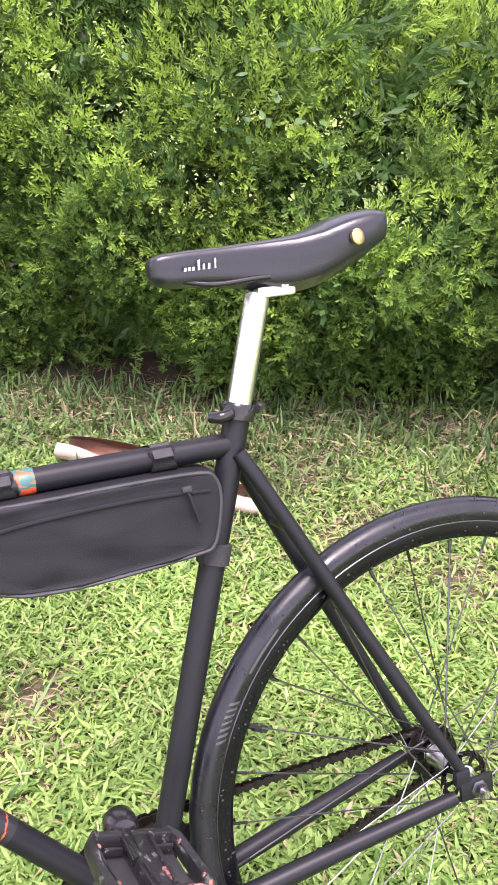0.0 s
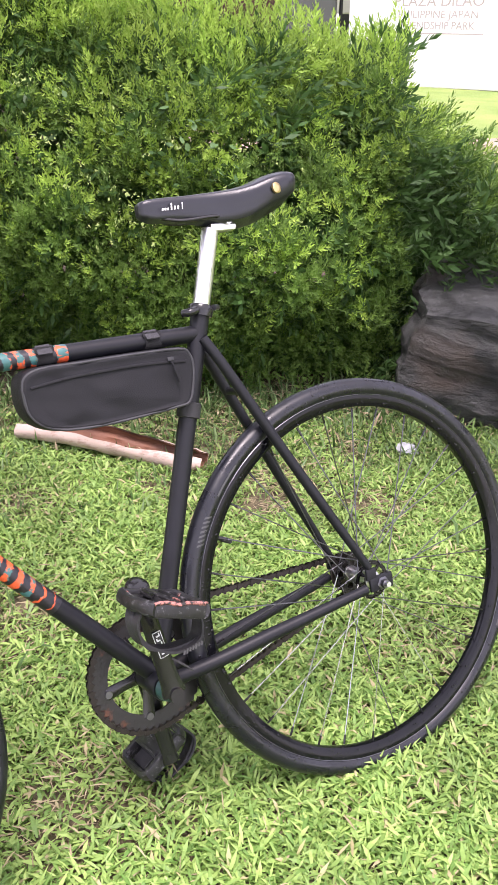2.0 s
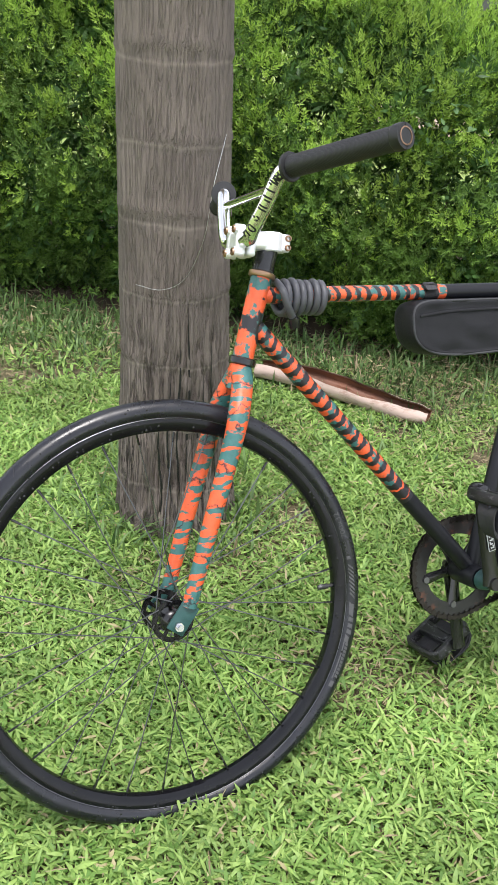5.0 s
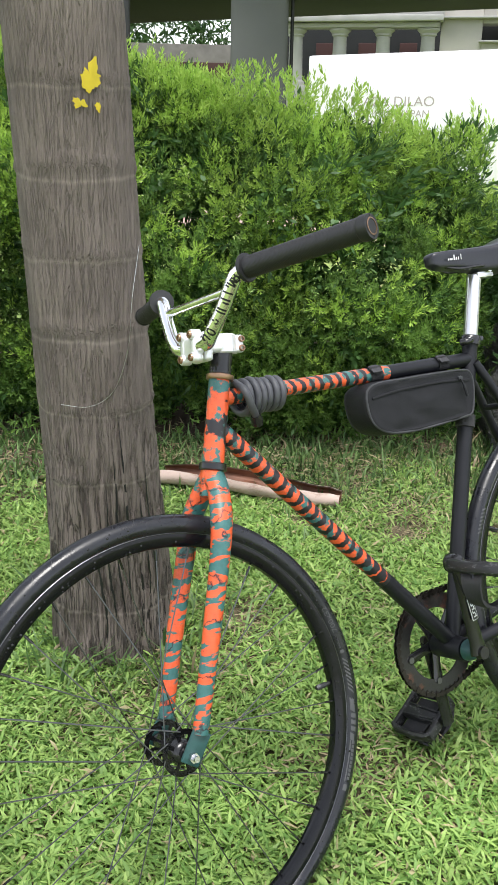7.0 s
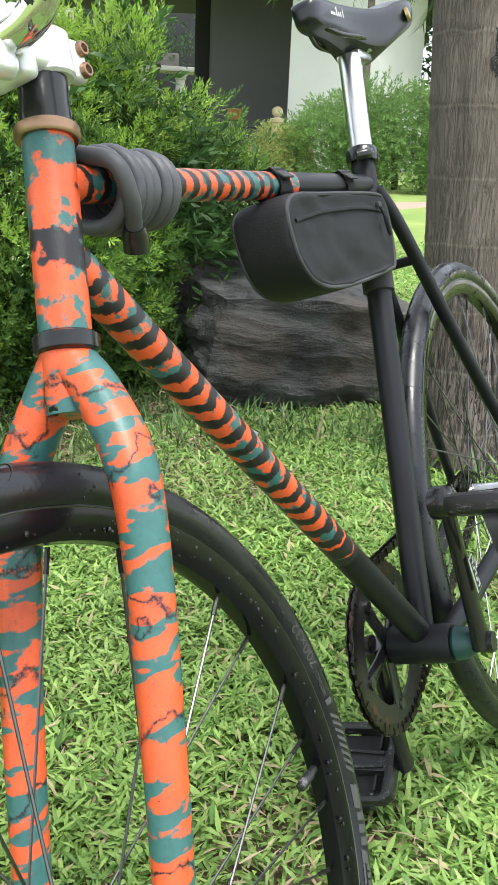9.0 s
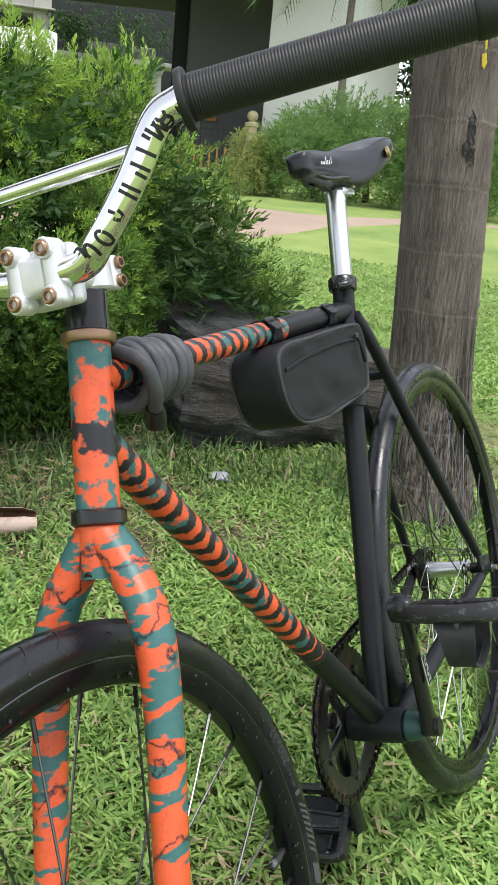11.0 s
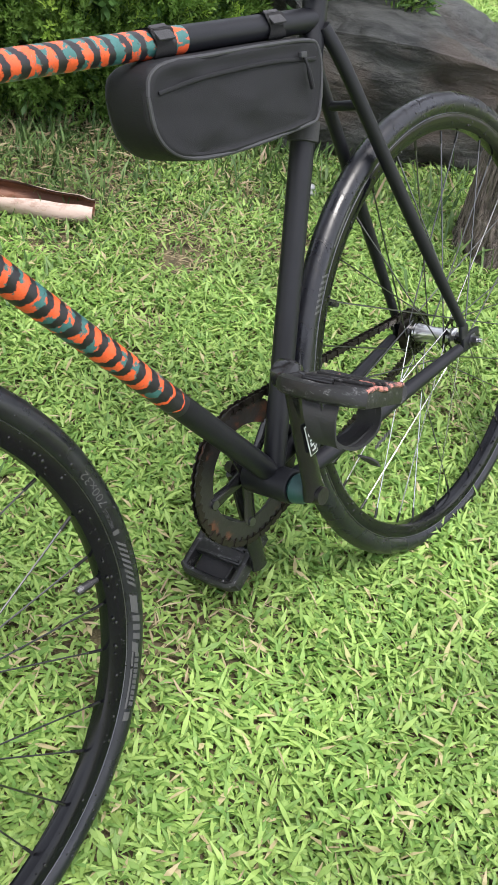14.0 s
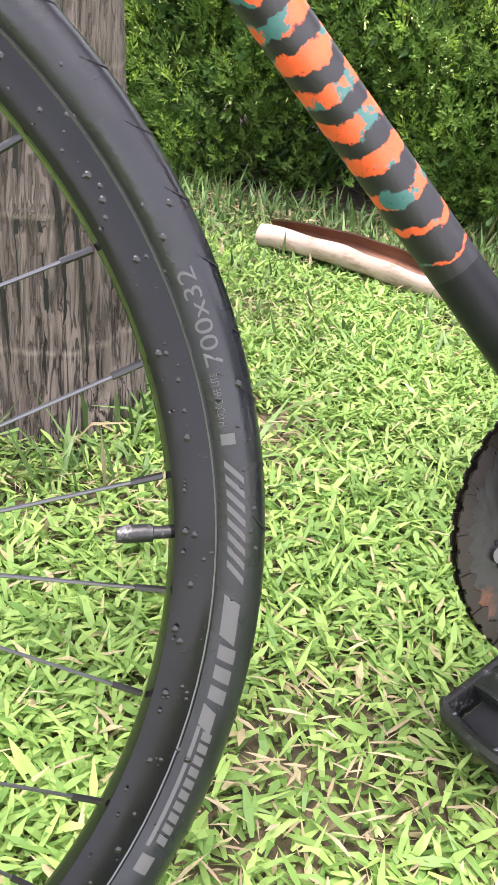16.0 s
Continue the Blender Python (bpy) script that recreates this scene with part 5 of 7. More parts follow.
        part("strap_end", bm, "strap_grey", band, "frayed grey strap end")
    dd = (SEAT_TOP - BB).normalized()
    p = BB + dd * 0.415
    part("seat_tube_strap", sweep([p - dd * 0.012, p - dd * 0.011, p + dd * 0.011, p + dd * 0.012], [0.016, 0.0182, 0.0182, 0.016], 20), "strap", bag)


frame_bag()


# ---- coiled cable lock on the top tube ----
def cable_lock():
    lock = empty("cable_lock", BIKE, "grey coiled cable lock wound round the top tube", "lock")
    zc = lambda x: 0.800 - 0.016 * x
    pts = []
    for k in range(6 * 24 + 1):
        a = 2 * math.pi * k / 24
        x = -0.155 - 0.0125 * k / 24
        r = 0.0225 + 0.0015 * math.sin(a * 0.31) + 0.004 * k / 144
        pts.append(Vector((x, -r * math.sin(a), zc(x) - 0.004 + r * math.cos(a))))
    part("cable", sweep(pts, 0.0058, 10), "cable", lock)
    x = pts[-1].x
    tail = bezier([pts[-1], (x - 0.003, -0.030, zc(x) + 0.006), (x + 0.004, -0.030, zc(x) - 0.018), (x + 0.016, -0.018, zc(x) - 0.034)], 8)
    part("cable_end", sweep(tail, 0.0062, 10), "cable", lock)
    part("lock_head", sweep([tail[-1], tail[-1] + Vector((0.004, 0.004, -0.006)), tail[-1] + Vector((0.006, 0.008, -0.016))], [0.0075, 0.0095, 0.009], 14), "gloss_black", lock, "black lock cylinder")


cable_lock()


# ---- palms ----
def palm(name, base, top, r_base, r_mid, r_top, height, rings, label, seed):
    """A ringed palm trunk from the ground up; slightly swollen at the foot."""
    t = empty(name, Matrix.Translation(base), label, "palm tree")
    base, top = Vector(base), Vector(top)
    n, rows = 180, 300
    verts = np.zeros((rows + 1, n, 3))
    rr = random.Random(seed)
    marks = []
    z = 0.31
    while z < height:
        marks.append((z, rr.uniform(-0.012, 0.012)))
        z += rr.uniform(*rings)
    an = np.arange(n) * 2 * np.pi / n
    slant = (top - base) / (top.z - base.z)
    for i in range(rows + 1):
        h = -0.05 + (height + 0.05) * i / rows
        r = r_base + (r_mid - r_base) * min(1, max(0, h) / 0.45) ** 0.6
        r = r + (r_top - r_mid) * max(0, h - 0.45) / (height - 0.45)
        rad = np.full(n, r) + 0.0022 * np.sin(an * 5 + seed) + 0.0014 * np.sin(an * 11 + 3 * h)
        if h < 0.5:
            rad = rad + 0.007 * (1 - h / 0.5) * np.abs(np.sin(an * 7 + 2 * np.sin(6 * h)))
        # ragged upright cracks, deep at the foot
        deep = 0.0014 + 0.0095 * max(0.0, min(1.0, (0.75 - h) / 0.4))
        for k in range(n):
            f = abs(noise.noise(Vector((r * 62 * math.cos(an[k]), r * 62 * math.sin(an[k]), h * 5.5 + seed))))
            rad[k] -= deep * max(0.0, 1 - f / 0.16)
        for q, w in marks:
            dz = h - (q + w * np.sin(an + q * 9))
            rad = rad + 0.0030 * np.exp(-(dz / 0.007) ** 2) - 0.0022 * np.exp(-((dz + 0.015) / 0.006) ** 2)
        verts[i, :, 0] = slant.x * h + rad * np.cos(an)
        verts[i, :, 1] = slant.y * h + rad * np.sin(an)
        verts[i, :, 2] = h
    i = np.arange((rows + 1) * n).reshape(rows + 1, n)
    f = np.stack([i[:-1], np.roll(i[:-1], -1, 1), np.roll(i[1:], -1, 1), i[1:]], -1).reshape(-1, 4)
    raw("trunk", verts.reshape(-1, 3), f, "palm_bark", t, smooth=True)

    def skin(a, h, lift=0.002):
        """A point on the bark at angle a and height h."""
        r = r_base + (r_mid - r_base) * min(1, max(0, h) / 0.45) ** 0.6 + (r_top - r_mid) * max(0, h - 0.45) / (height - 0.45)
        return Vector((slant.x * h + (r + lift) * math.cos(a), slant.y * h + (r + lift) * math.sin(a), h))

    return t, skin


def paint_blob(t, skin, a, h, wa, wh, seed, mat="palm_paint", name="paint_mark", label="dab of yellow paint"):
    """A ragged dab of paint on the bark."""
    bm = bmesh.new()
    c = bm.verts.new(skin(a, h, 0.0050 + 0.0003 * seed))
    n = 44
    ring = []
    for k in range(n):
        q = 2 * math.pi * k / n
        s = 0.85 + 0.55 * noise.noise(Vector((1.3 * math.cos(q), 1.3 * math.sin(q), seed * 3.7))) + 0.35 * noise.noise(Vector((4 * math.cos(q), 4 * math.sin(q), seed * 1.9)))
        ring.append(bm.verts.new(skin(a + wa * s * math.cos(q), h + wh * s * math.sin(q), 0.0044 + 0.0003 * seed)))
    for k in range(n):
        bm.faces.new((c, ring[k], ring[(k + 1) % n]))
    return part(name, bm, mat, t, label, smooth=False)


def split(t, skin, a, h0, h1, width, seed):
    """A dark vertical split in the bark."""
    rr = random.Random(seed)
    bm = bmesh.new()
    rows = []
    n = 26
    for k in range(n + 1):
        f = k / n
        h = h0 + (h1 - h0) * f
        w = width * math.sin(math.pi * min(0.98, max(0.02, f))) * rr.uniform(0.5, 1.1)
        j = 0.03 * math.sin(f * 7 + seed) + rr.uniform(-0.008, 0.008)
        rows.append((bm.verts.new(skin(a + j - w, h, 0.0035)), bm.verts.new(skin(a + j + w, h, 0.0035))))
    for p, q in zip(rows, rows[1:]):
        bm.faces.new((p[0], p[1], q[1], q[0]))
    part("bark_split", bm, "black_print", t, "dark split in the bark", smooth=False)


palm_a, skin_a = palm("palm_tree", (-0.172, 0.768, -0.01), (-0.247, 0.722, 1.2), 0.150, 0.124, 0.070, 4.2, (0.155, 0.155), "grey ringed palm trunk with a yellow paint dab beside the bicycle", 3)
for a, h, wa, wh, s in ((4.64, 1.240, 0.17, 0.030, 1), (4.44, 1.198, 0.11, 0.011, 2), (4.72, 1.192, 0.05, 0.011, 3)):
    paint_blob(palm_a, skin_a, a, h, wa, wh, s)
for k in range(7):
    split(palm_a, skin_a, 4.15 + 0.16 * k, 0.06 + 0.02 * (k % 3), 0.36 + 0.09 * ((k * 5) % 4), 0.022, k)
palm_b, skin_b = palm("palm_tree", (1.545, 0.306, -0.02), (1.451, 0.375, 1.2), 0.168, 0.112, 0.062, 4.2, (0.155, 0.155), "grey ringed palm trunk with yellow marks and a split foot", 9)
for a, h, wa, wh, s in ((4.15, 1.36, 0.10, 0.016, 4), (4.15, 1.415, 0.06, 0.014, 5), (4.0, 1.20, 0.09, 0.016, 6), (4.02, 1.235, 0.03, 0.018, 7)):
    paint_blob(palm_b, skin_b, a, h, wa, wh, s)
for k in range(8):
    split(palm_b, skin_b, 4.02 + 0.085 * k, 0.06 + 0.05 * (k % 2), 0.40 + 0.12 * ((k * 3 + 1) % 4), 0.026, 20 + k)


def scribble(t, skin, a, h, seed):
    """A scrawl scratched dark into the bark."""
    rr = random.Random(seed)
    pts = []
    for k in range(16):
        q = k * 1.9
        pts.append(skin(a + 0.10 * math.sin(q) + rr.uniform(-0.03, 0.03), h + 0.014 * math.cos(q * 0.8) + rr.uniform(-0.006, 0.006) - 0.0008 * k, 0.002))
    part("scratched_scrawl", sweep(bezier(pts, 4), 0.0013, 5), "black_print", t, "dark scratched scrawl")


for a, h, s in ((3.86, 1.075, 1), (3.88, 1.045, 2), (3.78, 1.01, 3), (3.90, 1.0, 4)):
    scribble(palm_b, skin_b, a, h, s)
# a loose pale fibre hanging round the trunk
part("loose_fibre", sweep(bezier([skin_a(a, h, 0.003) for a, h in ((5.45, 0.94), (5.10, 0.84), (4.92, 0.74), (4.6, 0.66), (4.2, 0.63), (3.7, 0.63))], 6), 0.0005, 5), "alloy", palm_a, "thin pale fibre")


# ---- rock ----
def boulder():
    rows = []
    bm = bmesh.new()
    bmesh.ops.create_cube(bm, size=1)
    bmesh.ops.subdivide_edges(bm, edges=bm.edges[:], cuts=48, use_grid_fill=True)
    for v in bm.verts:
        p = v.co.copy()
        q = p.normalized() * 0.62
        p = p.lerp(q, 0.24)
        p = Vector((p.x * 0.86, p.y * 0.84, p.z * 0.50 * (1 - 0.10 * p.x)))
        k = p * 1.6
        big = noise.noise(k + Vector((3, 1, 7)))
        p += p.normalized() * (0.11 * big + 0.05 * noise.noise(k * 2.3 + Vector((5, 2, 1))))
        lay = math.sin((p.z + 0.22 * p.y + 0.12 * p.x + 0.06 * big) * 44)
        p += Vector((p.x, p.y, 0)).normalized() * 0.010 * lay + p.normalized() * (0.030 * noise.noise(k * 4) + 0.020 * abs(noise.noise(Vector((k.x * 7, k.y * 7, k.z * 22)))) + 0.010 * noise.noise(k * 15))
        v.co = p
    t = part("rock", bm, "rock")
    t.matrix_world = Matrix.Translation((2.12, 1.06, 0.08)) @ Matrix.Rotation(radians(-46), 4, "Z") @ Matrix.Rotation(radians(4), 4, "Y")
    tagged(t, "large dark layered boulder lying on the lawn", "rock")


boulder()


# ---- fallen palm sheath ----
def palm_sheath():
    t = empty("palm_sheath", Matrix.Identity(4), "pale curled palm leaf sheath with rusty lining lying on grass", "palm sheath")
    a, b = Vector((0.36, 1.50, 0.046)), Vector((0.760, 1.045, 0.042))
    ax = (b - a).normalized()
    side = Vector((-ax.y, ax.x, 0))
    up = side.cross(ax) * -1
    for nm, lift, mat in (("outer_skin", 0.0, "sheath_out"), ("lining", -0.004, "sheath_in")):
        bm = bmesh.new()
        rows = []
        n = 40
        for i in range(n + 1):
            f = i / n
            p = a.lerp(b, f) + Vector((0, 0, 0.012 * math.sin(f * 5)))
            r = 0.035 + 0.009 * math.sin(math.pi * f) - 0.004 * (f > 0.97)
            op = 45 + 62 * math.sin(math.pi * min(1, f * 1.05)) ** 1.2 + 26 * noise.noise(Vector((f * 7, 2, 0)))
            row = []
            for k in range(19):
                th = radians(90 + op * 0.5 + (360 - op) * k / 18 + 6)
                rr = r + lift + 0.003 * noise.noise(Vector((f * 9, k * 0.4, 0)))
                fl = 1.35 if k > 14 else 1.0
                row.append(bm.verts.new(p + side * rr * math.cos(th) * fl + Vector((0, 0, 1)) * rr * math.sin(th) * (0.78 if k < 15 else 0.9)))
            rows.append(row)
        for p, q in zip(rows, rows[1:]):
            for k in range(18):
                bm.faces.new((p[k], p[k + 1], q[k + 1], q[k]))
        part(nm, bm, mat, t)


palm_sheath()
bm = bmesh.new()
bmesh.ops.create_icosphere(bm, subdivisions=3, radius=0.032)
for v in bm.verts:
    v.co = Vector((v.co.x * 1.1, v.co.y * 0.9, max(-0.01, v.co.z * 0.6))) * (1 + 0.7 * noise.noise(v.co * 40))
litter = part("plastic_litter", bm, "litter")
litter.matrix_world = pose(1.36, 0.85, 0.018)
tagged(litter, "crumpled scrap of white plastic on the grass", "litter")


# ---- leaves and blades ----
def blades(base, az, tilt, length, width, curl, wide_at=0.45):
    """Many tapered blades at once: five corners and three triangles each."""
    n = len(base)
    d = np.stack([np.cos(az) * np.cos(tilt), np.sin(az) * np.cos(tilt), np.sin(tilt)], -1)
    s = np.stack([-np.sin(az), np.cos(az), np.zeros(n)], -1)
    roll = rng.normal(0, 0.35, n)[:, None]
    nrm = np.cross(d, s)
    s = s * np.cos(roll) + nrm * np.sin(roll)
    L, W = length[:, None], width[:, None]
    drop = np.stack([np.zeros(n), np.zeros(n), -curl * length], -1)
    mid = base + d * L * wide_at
    tip = base + d * L + drop
    v = np.stack([base - s * W * 0.22, base + s * W * 0.22, mid - s * W * 0.5, mid + s * W * 0.5, tip], 1)
    k = np.arange(n)[:, None] * 5
    f = np.concatenate([k + [[0, 1, 3]], k + [[0, 3, 2]], k + [[2, 3, 4]]], 0)
    return v.reshape(-1, 3), f


HX, HY, DX, DY = 1.06, 1.70, 0.86, -0.51


def hedge_front(x, y):
    """How far a spot lies behind the hedge's foot line (negative: in front of it)."""
    return (x - HX) * -DY + (y - HY) * DX


def to_world(s, o, z):
    """Hedge coordinates (along, behind the foot line, up) to the world."""
    x = HX + s * DX + o * -DY
    y = HY + s * DY + o * DX
    return np.stack([x, y, z], -1)


def bare(x, y):
    """Worn patches of the lawn, 0 to 1."""
    v = np.sin(2.3 * x + 1.7 * y + 0.5) * np.sin(3.1 * y - 1.9 * x + 2.0) + 0.6 * np.sin(6.1 * x + 2.2) * np.sin(5.3 * y + 1.1)
    worn = 1.6 * np.exp(-((x - 2.45) / 0.45) ** 2 - ((y - 0.30) / 0.22) ** 2)
    worn = worn + 0.8 * np.exp(-((x + 0.12) / 0.28) ** 2 - ((y - 0.52) / 0.12) ** 2)
    for cx, cy, r in ((1.05, 0.64, 0.13), (0.12, 0.66, 0.10), (0.93, 0.92, 0.16), (0.55, 0.65, 0.06), (0.25, 1.10, 0.12), (0.78, 0.78, 0.09), (1.22, 0.92, 0.10), (0.62, 1.02, 0.10)):
        worn = worn + 1.1 * np.exp(-((x - cx) ** 2 + (y - cy) ** 2) / r ** 2)
    worn = worn + 0.9 * np.exp(-((x - 6.4) / 0.9) ** 2 - ((y - 1.9) / 0.35) ** 2)
    return np.clip(np.clip((v - 0.55) * 2.2, 0, 1) + worn, 0, 1.5)


def scatter(x0, x1, y0, y1, per_m2):
    n = int((x1 - x0) * (y1 - y0) * per_m2)
    return rng.uniform(x0, x1, n), rng.uniform(y0, y1, n)


def build_lawn():
    # near carpet of short broad blades
    x, y = scatter(-1.1, 1.8, -0.6, 1.6, 41000)
    keep = (hedge_front(x, y) < -0.05) & (rng.random(len(x)) > 0.80 * bare(x, y)) & (hedge_front(x, y) + rng.normal(0, 0.14, len(x)) < -0.42)
    x, y = x[keep], y[keep]
    n = len(x)
    b = np.stack([x, y, ground_z(x, y) + rng.uniform(0.0, 0.022, n)], -1)
    v, f = blades(b, rng.uniform(0, 2 * np.pi, n), np.radians(rng.uniform(4, 50, n)), rng.uniform(0.012, 0.042, n), rng.uniform(0.0034, 0.0078, n), rng.uniform(0.0, 0.35, n))
    ob = raw("lawn_grass", v, f, "lawn")
    tagged(ob, "short broad-bladed bright green lawn grass with dry bits", "grass", kind="stuff")
    # beyond the palm and the rock
    x, y = scatter(1.8, 4.2, -0.9, 1.7, 11000)
    keep = rng.random(len(x)) > 0.6 * bare(x, y)
    x, y = x[keep], y[keep]
    n = len(x)
    b = np.stack([x, y, ground_z(x, y) + rng.uniform(0.0, 0.02, n)], -1)
    v, f = blades(b, rng.uniform(0, 2 * np.pi, n), np.radians(rng.uniform(4, 50, n)), rng.uniform(0.02, 0.05, n), rng.uniform(0.005, 0.011, n), rng.uniform(0.0, 0.3, n))
    ob = raw("lawn_grass", v, f, "lawn")
    tagged(ob, "bright green lawn grass beyond the palm and rock", "grass", kind="stuff")
    # middle distance
    x, y = scatter(-2.0, 7.0, -1.6, 4.6, 3000)
    inside = ((x > -1.1) & (x < 1.8) & (y > -0.6) & (y < 1.6)) | ((x > 1.8) & (x < 4.2) & (y > -0.9) & (y < 1.7))
    keep = ~inside & (hedge_front(x, y) < -0.3) & (rng.random(len(x)) > 0.75 * bare(x, y))
    keep |= (~inside) & (x > 2.4) & (rng.random(len(x)) > 0.5 * bare(x, y))
    x, y = x[keep], y[keep]
    n = len(x)
    b = np.stack([x, y, ground_z(x, y) + rng.uniform(0.0, 0.02, n)], -1)
    v, f = blades(b, rng.uniform(0, 2 * np.pi, n), np.radians(rng.uniform(5, 50, n)), rng.uniform(0.02, 0.055, n), rng.uniform(0.007, 0.013, n), rng.uniform(0.0, 0.3, n))
    ob = raw("lawn_grass", v, f, "lawn")
    tagged(ob, "bright green lawn grass stretching away", "grass", kind="stuff")


def build_tall_grass():
    """Longer grass along the foot of the hedge, the rock and the palms."""
    px, py, ln = [], [], []
    s = rng.uniform(-3.0, 1.0, 11000)
    o = -0.08 - np.abs(rng.normal(0.10, 0.32, len(s)))
    px.append(HX + s * DX + o * -DY)
    py.append(HY + s * DY + o * DX)
    ln.append(rng.uniform(0.05, 0.15, len(s)) * np.clip(1.1 + 0.7 * o, 0.45, 1.1))
    for cx, cy, r, k, l in ((-0.18, 0.765, 0.18, 520, 0.17), (1.54, 0.31, 0.18, 420, 0.18), (1.85, 0.92, 0.4, 700, 0.16), (0.5, 1.3, 0.35, 500, 0.09)):
        a, q = rng.uniform(0, 2 * np.pi, k), np.abs(rng.normal(r, 0.09, k))
        px.append(cx + q * np.cos(a))
        py.append(cy + q * np.sin(a))
        ln.append(rng.uniform(0.05, l, k))
    x, y, length = np.concatenate(px), np.concatenate(py), np.concatenate(ln)
    n = len(x)
    b = np.stack([x, y, ground_z(x, y)], -1)
    v, f = blades(b, rng.uniform(0, 2 * np.pi, n), np.radians(rng.uniform(25, 82, n)), length, rng.uniform(0.004, 0.009, n), rng.uniform(0.05, 0.5, n))
    # the dark blades also carry the shade at the hedge foot
    ob = raw("tall_grass", v, f, "tall_grass")
    tagged(ob, "long thin grass round the hedge foot and palm trunks", "grass", kind="stuff")


def soil_bed():
    """Bare damp earth under the hedge, with a ragged edge."""
    bm = bmesh.new()
    rows = []
    for i in range(121):
        s = -4.0 + 5.1 * i / 120
        edge = -0.24 + 0.10 * math.sin(3.3 * s + 1) + 0.06 * math.sin(8.1 * s) + 0.03 * math.sin(21 * s)
        row = []
        for k in range(9):
            o = edge + (1.6 - edge) * (k / 8) ** 1.5
            x, y = HX + s * DX - o * DY, HY + s * DY + o * DX
            row.append(bm.verts.new((x, y, float(ground_z(np.array([x]), np.array([y]))[0]) + (0.004 if k == 0 else 0.02 + 0.012 * noise.noise(Vector((x * 6, y * 6, 0)))))))
        rows.append(row)
    for a, b in zip(rows, rows[1:]):
        for k in range(8):
            bm.faces.new((a[k], a[k + 1], b[k + 1], b[k]))
    tagged(part("soil_bed", bm, "soil"), "bare brown earth and litter under the hedge", "soil", kind="structure")


def build_straw():
    """Dry stalks and dead blades lying in the lawn and under the hedge."""
    x, y = scatter(-1.4, 2.6, -0.8, 1.9, 5500)
    h = hedge_front(x, y)
    keep = (h < 0.1) & (rng.random(len(x)) < np.clip(0.06 + 0.70 * bare(x, y) + 0.9 * np.exp(-((h + 0.25) / 0.22) ** 2), 0, 1))
    x, y = x[keep], y[keep]
    n = len(x)
    b = np.stack([x, y, ground_z(x, y) + rng.uniform(0.012, 0.034, n)], -1)
    v, f = blades(b, rng.uniform(0, 2 * np.pi, n), np.radians(rng.uniform(-12, 16, n)), rng.uniform(0.008, 0.042, n), rng.uniform(0.0012, 0.0036, n), rng.uniform(0.0, 0.15, n))
    # dead leaves and stalks on the earth under the hedge
    m = 2600
    s, o = rng.uniform(-3.0, 0.9, m), rng.normal(-0.14, 0.16, m)
    q = to_world(s, o, np.zeros(m))
    q[:, 2] = ground_z(q[:, 0], q[:, 1]) + rng.uniform(0.015, 0.045, m)
    v2, f2 = blades(q, rng.uniform(0, 2 * np.pi, m), np.radians(rng.uniform(-10, 25, m)), rng.uniform(0.015, 0.07, m), rng.uniform(0.002, 0.008, m), rng.uniform(0.0, 0.2, m))
    v, f = np.concatenate([v, v2]), np.concatenate([f, f2 + len(v)])
    tagged(raw("dry_straw", v, f, "straw"), "dry straw and dead blades lying in the lawn", "straw", kind="stuff")


soil_bed()
build_lawn()
build_straw()
build_tall_grass()


# ---- hedge ----
def sprig(n_leaf, seed):
    """One feathery twig of n narrow diamond leaves along +z: vertices, quads."""
    r = np.random.default_rng(seed)
    k = np.arange(n_leaf)
    t = (k + 1) / n_leaf
    base = np.stack([0.08 * np.sin(t * 3), 0 * t, t * 0.80], -1)
    az = k * 2.4 + r.uniform(-0.4, 0.4, n_leaf)
    tilt = np.radians(38 + 34 * t + r.uniform(-8, 8, n_leaf))
    ln = (0.46 - 0.12 * t)[:, None]
    d = np.stack([np.cos(az) * np.cos(tilt), np.sin(az) * np.cos(tilt), np.sin(tilt)], -1)
    s = np.stack([-np.sin(az), np.cos(az), np.zeros(n_leaf)], -1)
    mid = base + d * ln * 0.5
    v = np.stack([base, mid - s * 0.055, base + d * ln, mid + s * 0.055], 1)
    f = k[:, None] * 4 + [[0, 1, 2, 3]]
    return v.reshape(-1, 3), f


def foliage(name, pos, aim, size, mat, label, parent=None, leaves=11, kinds=4, kind=""):
    """Place sprigs at pos, pointing along aim, as one mesh."""
    allv, allf, off = [], [], 0
    pick = rng.integers(0, kinds, len(pos))
    for q in range(kinds):
        v, f = sprig(leaves, 50 + q)
        w = pick == q
        p, d, s = pos[w], aim[w], size[w]
        d = d / np.linalg.norm(d, axis=1, keepdims=True)
        ref = rng.normal(0, 1, d.shape)
        u = ref - d * (ref * d).sum(1, keepdims=True)
        u /= np.linalg.norm(u, axis=1, keepdims=True)
        e = np.cross(d, u)
        vv = p[:, None] + s[:, None, None] * (v[None, :, 0:1] * u[:, None] + v[None, :, 1:2] * e[:, None] + v[None, :, 2:3] * d[:, None])
        ff = f[None] + (np.arange(len(p)) * len(v))[:, None, None] + off
        allv.append(vv.reshape(-1, 3))
        allf.append(ff.reshape(-1, 4))
        off += vv.shape[0] * vv.shape[1]
    ob = raw(name, np.concatenate(allv), np.concatenate(allf), mat, parent, label)
    return ob


HEDGE_TOP, HEDGE_DEEP, HEDGE_END = 1.25, 1.15, 0.71


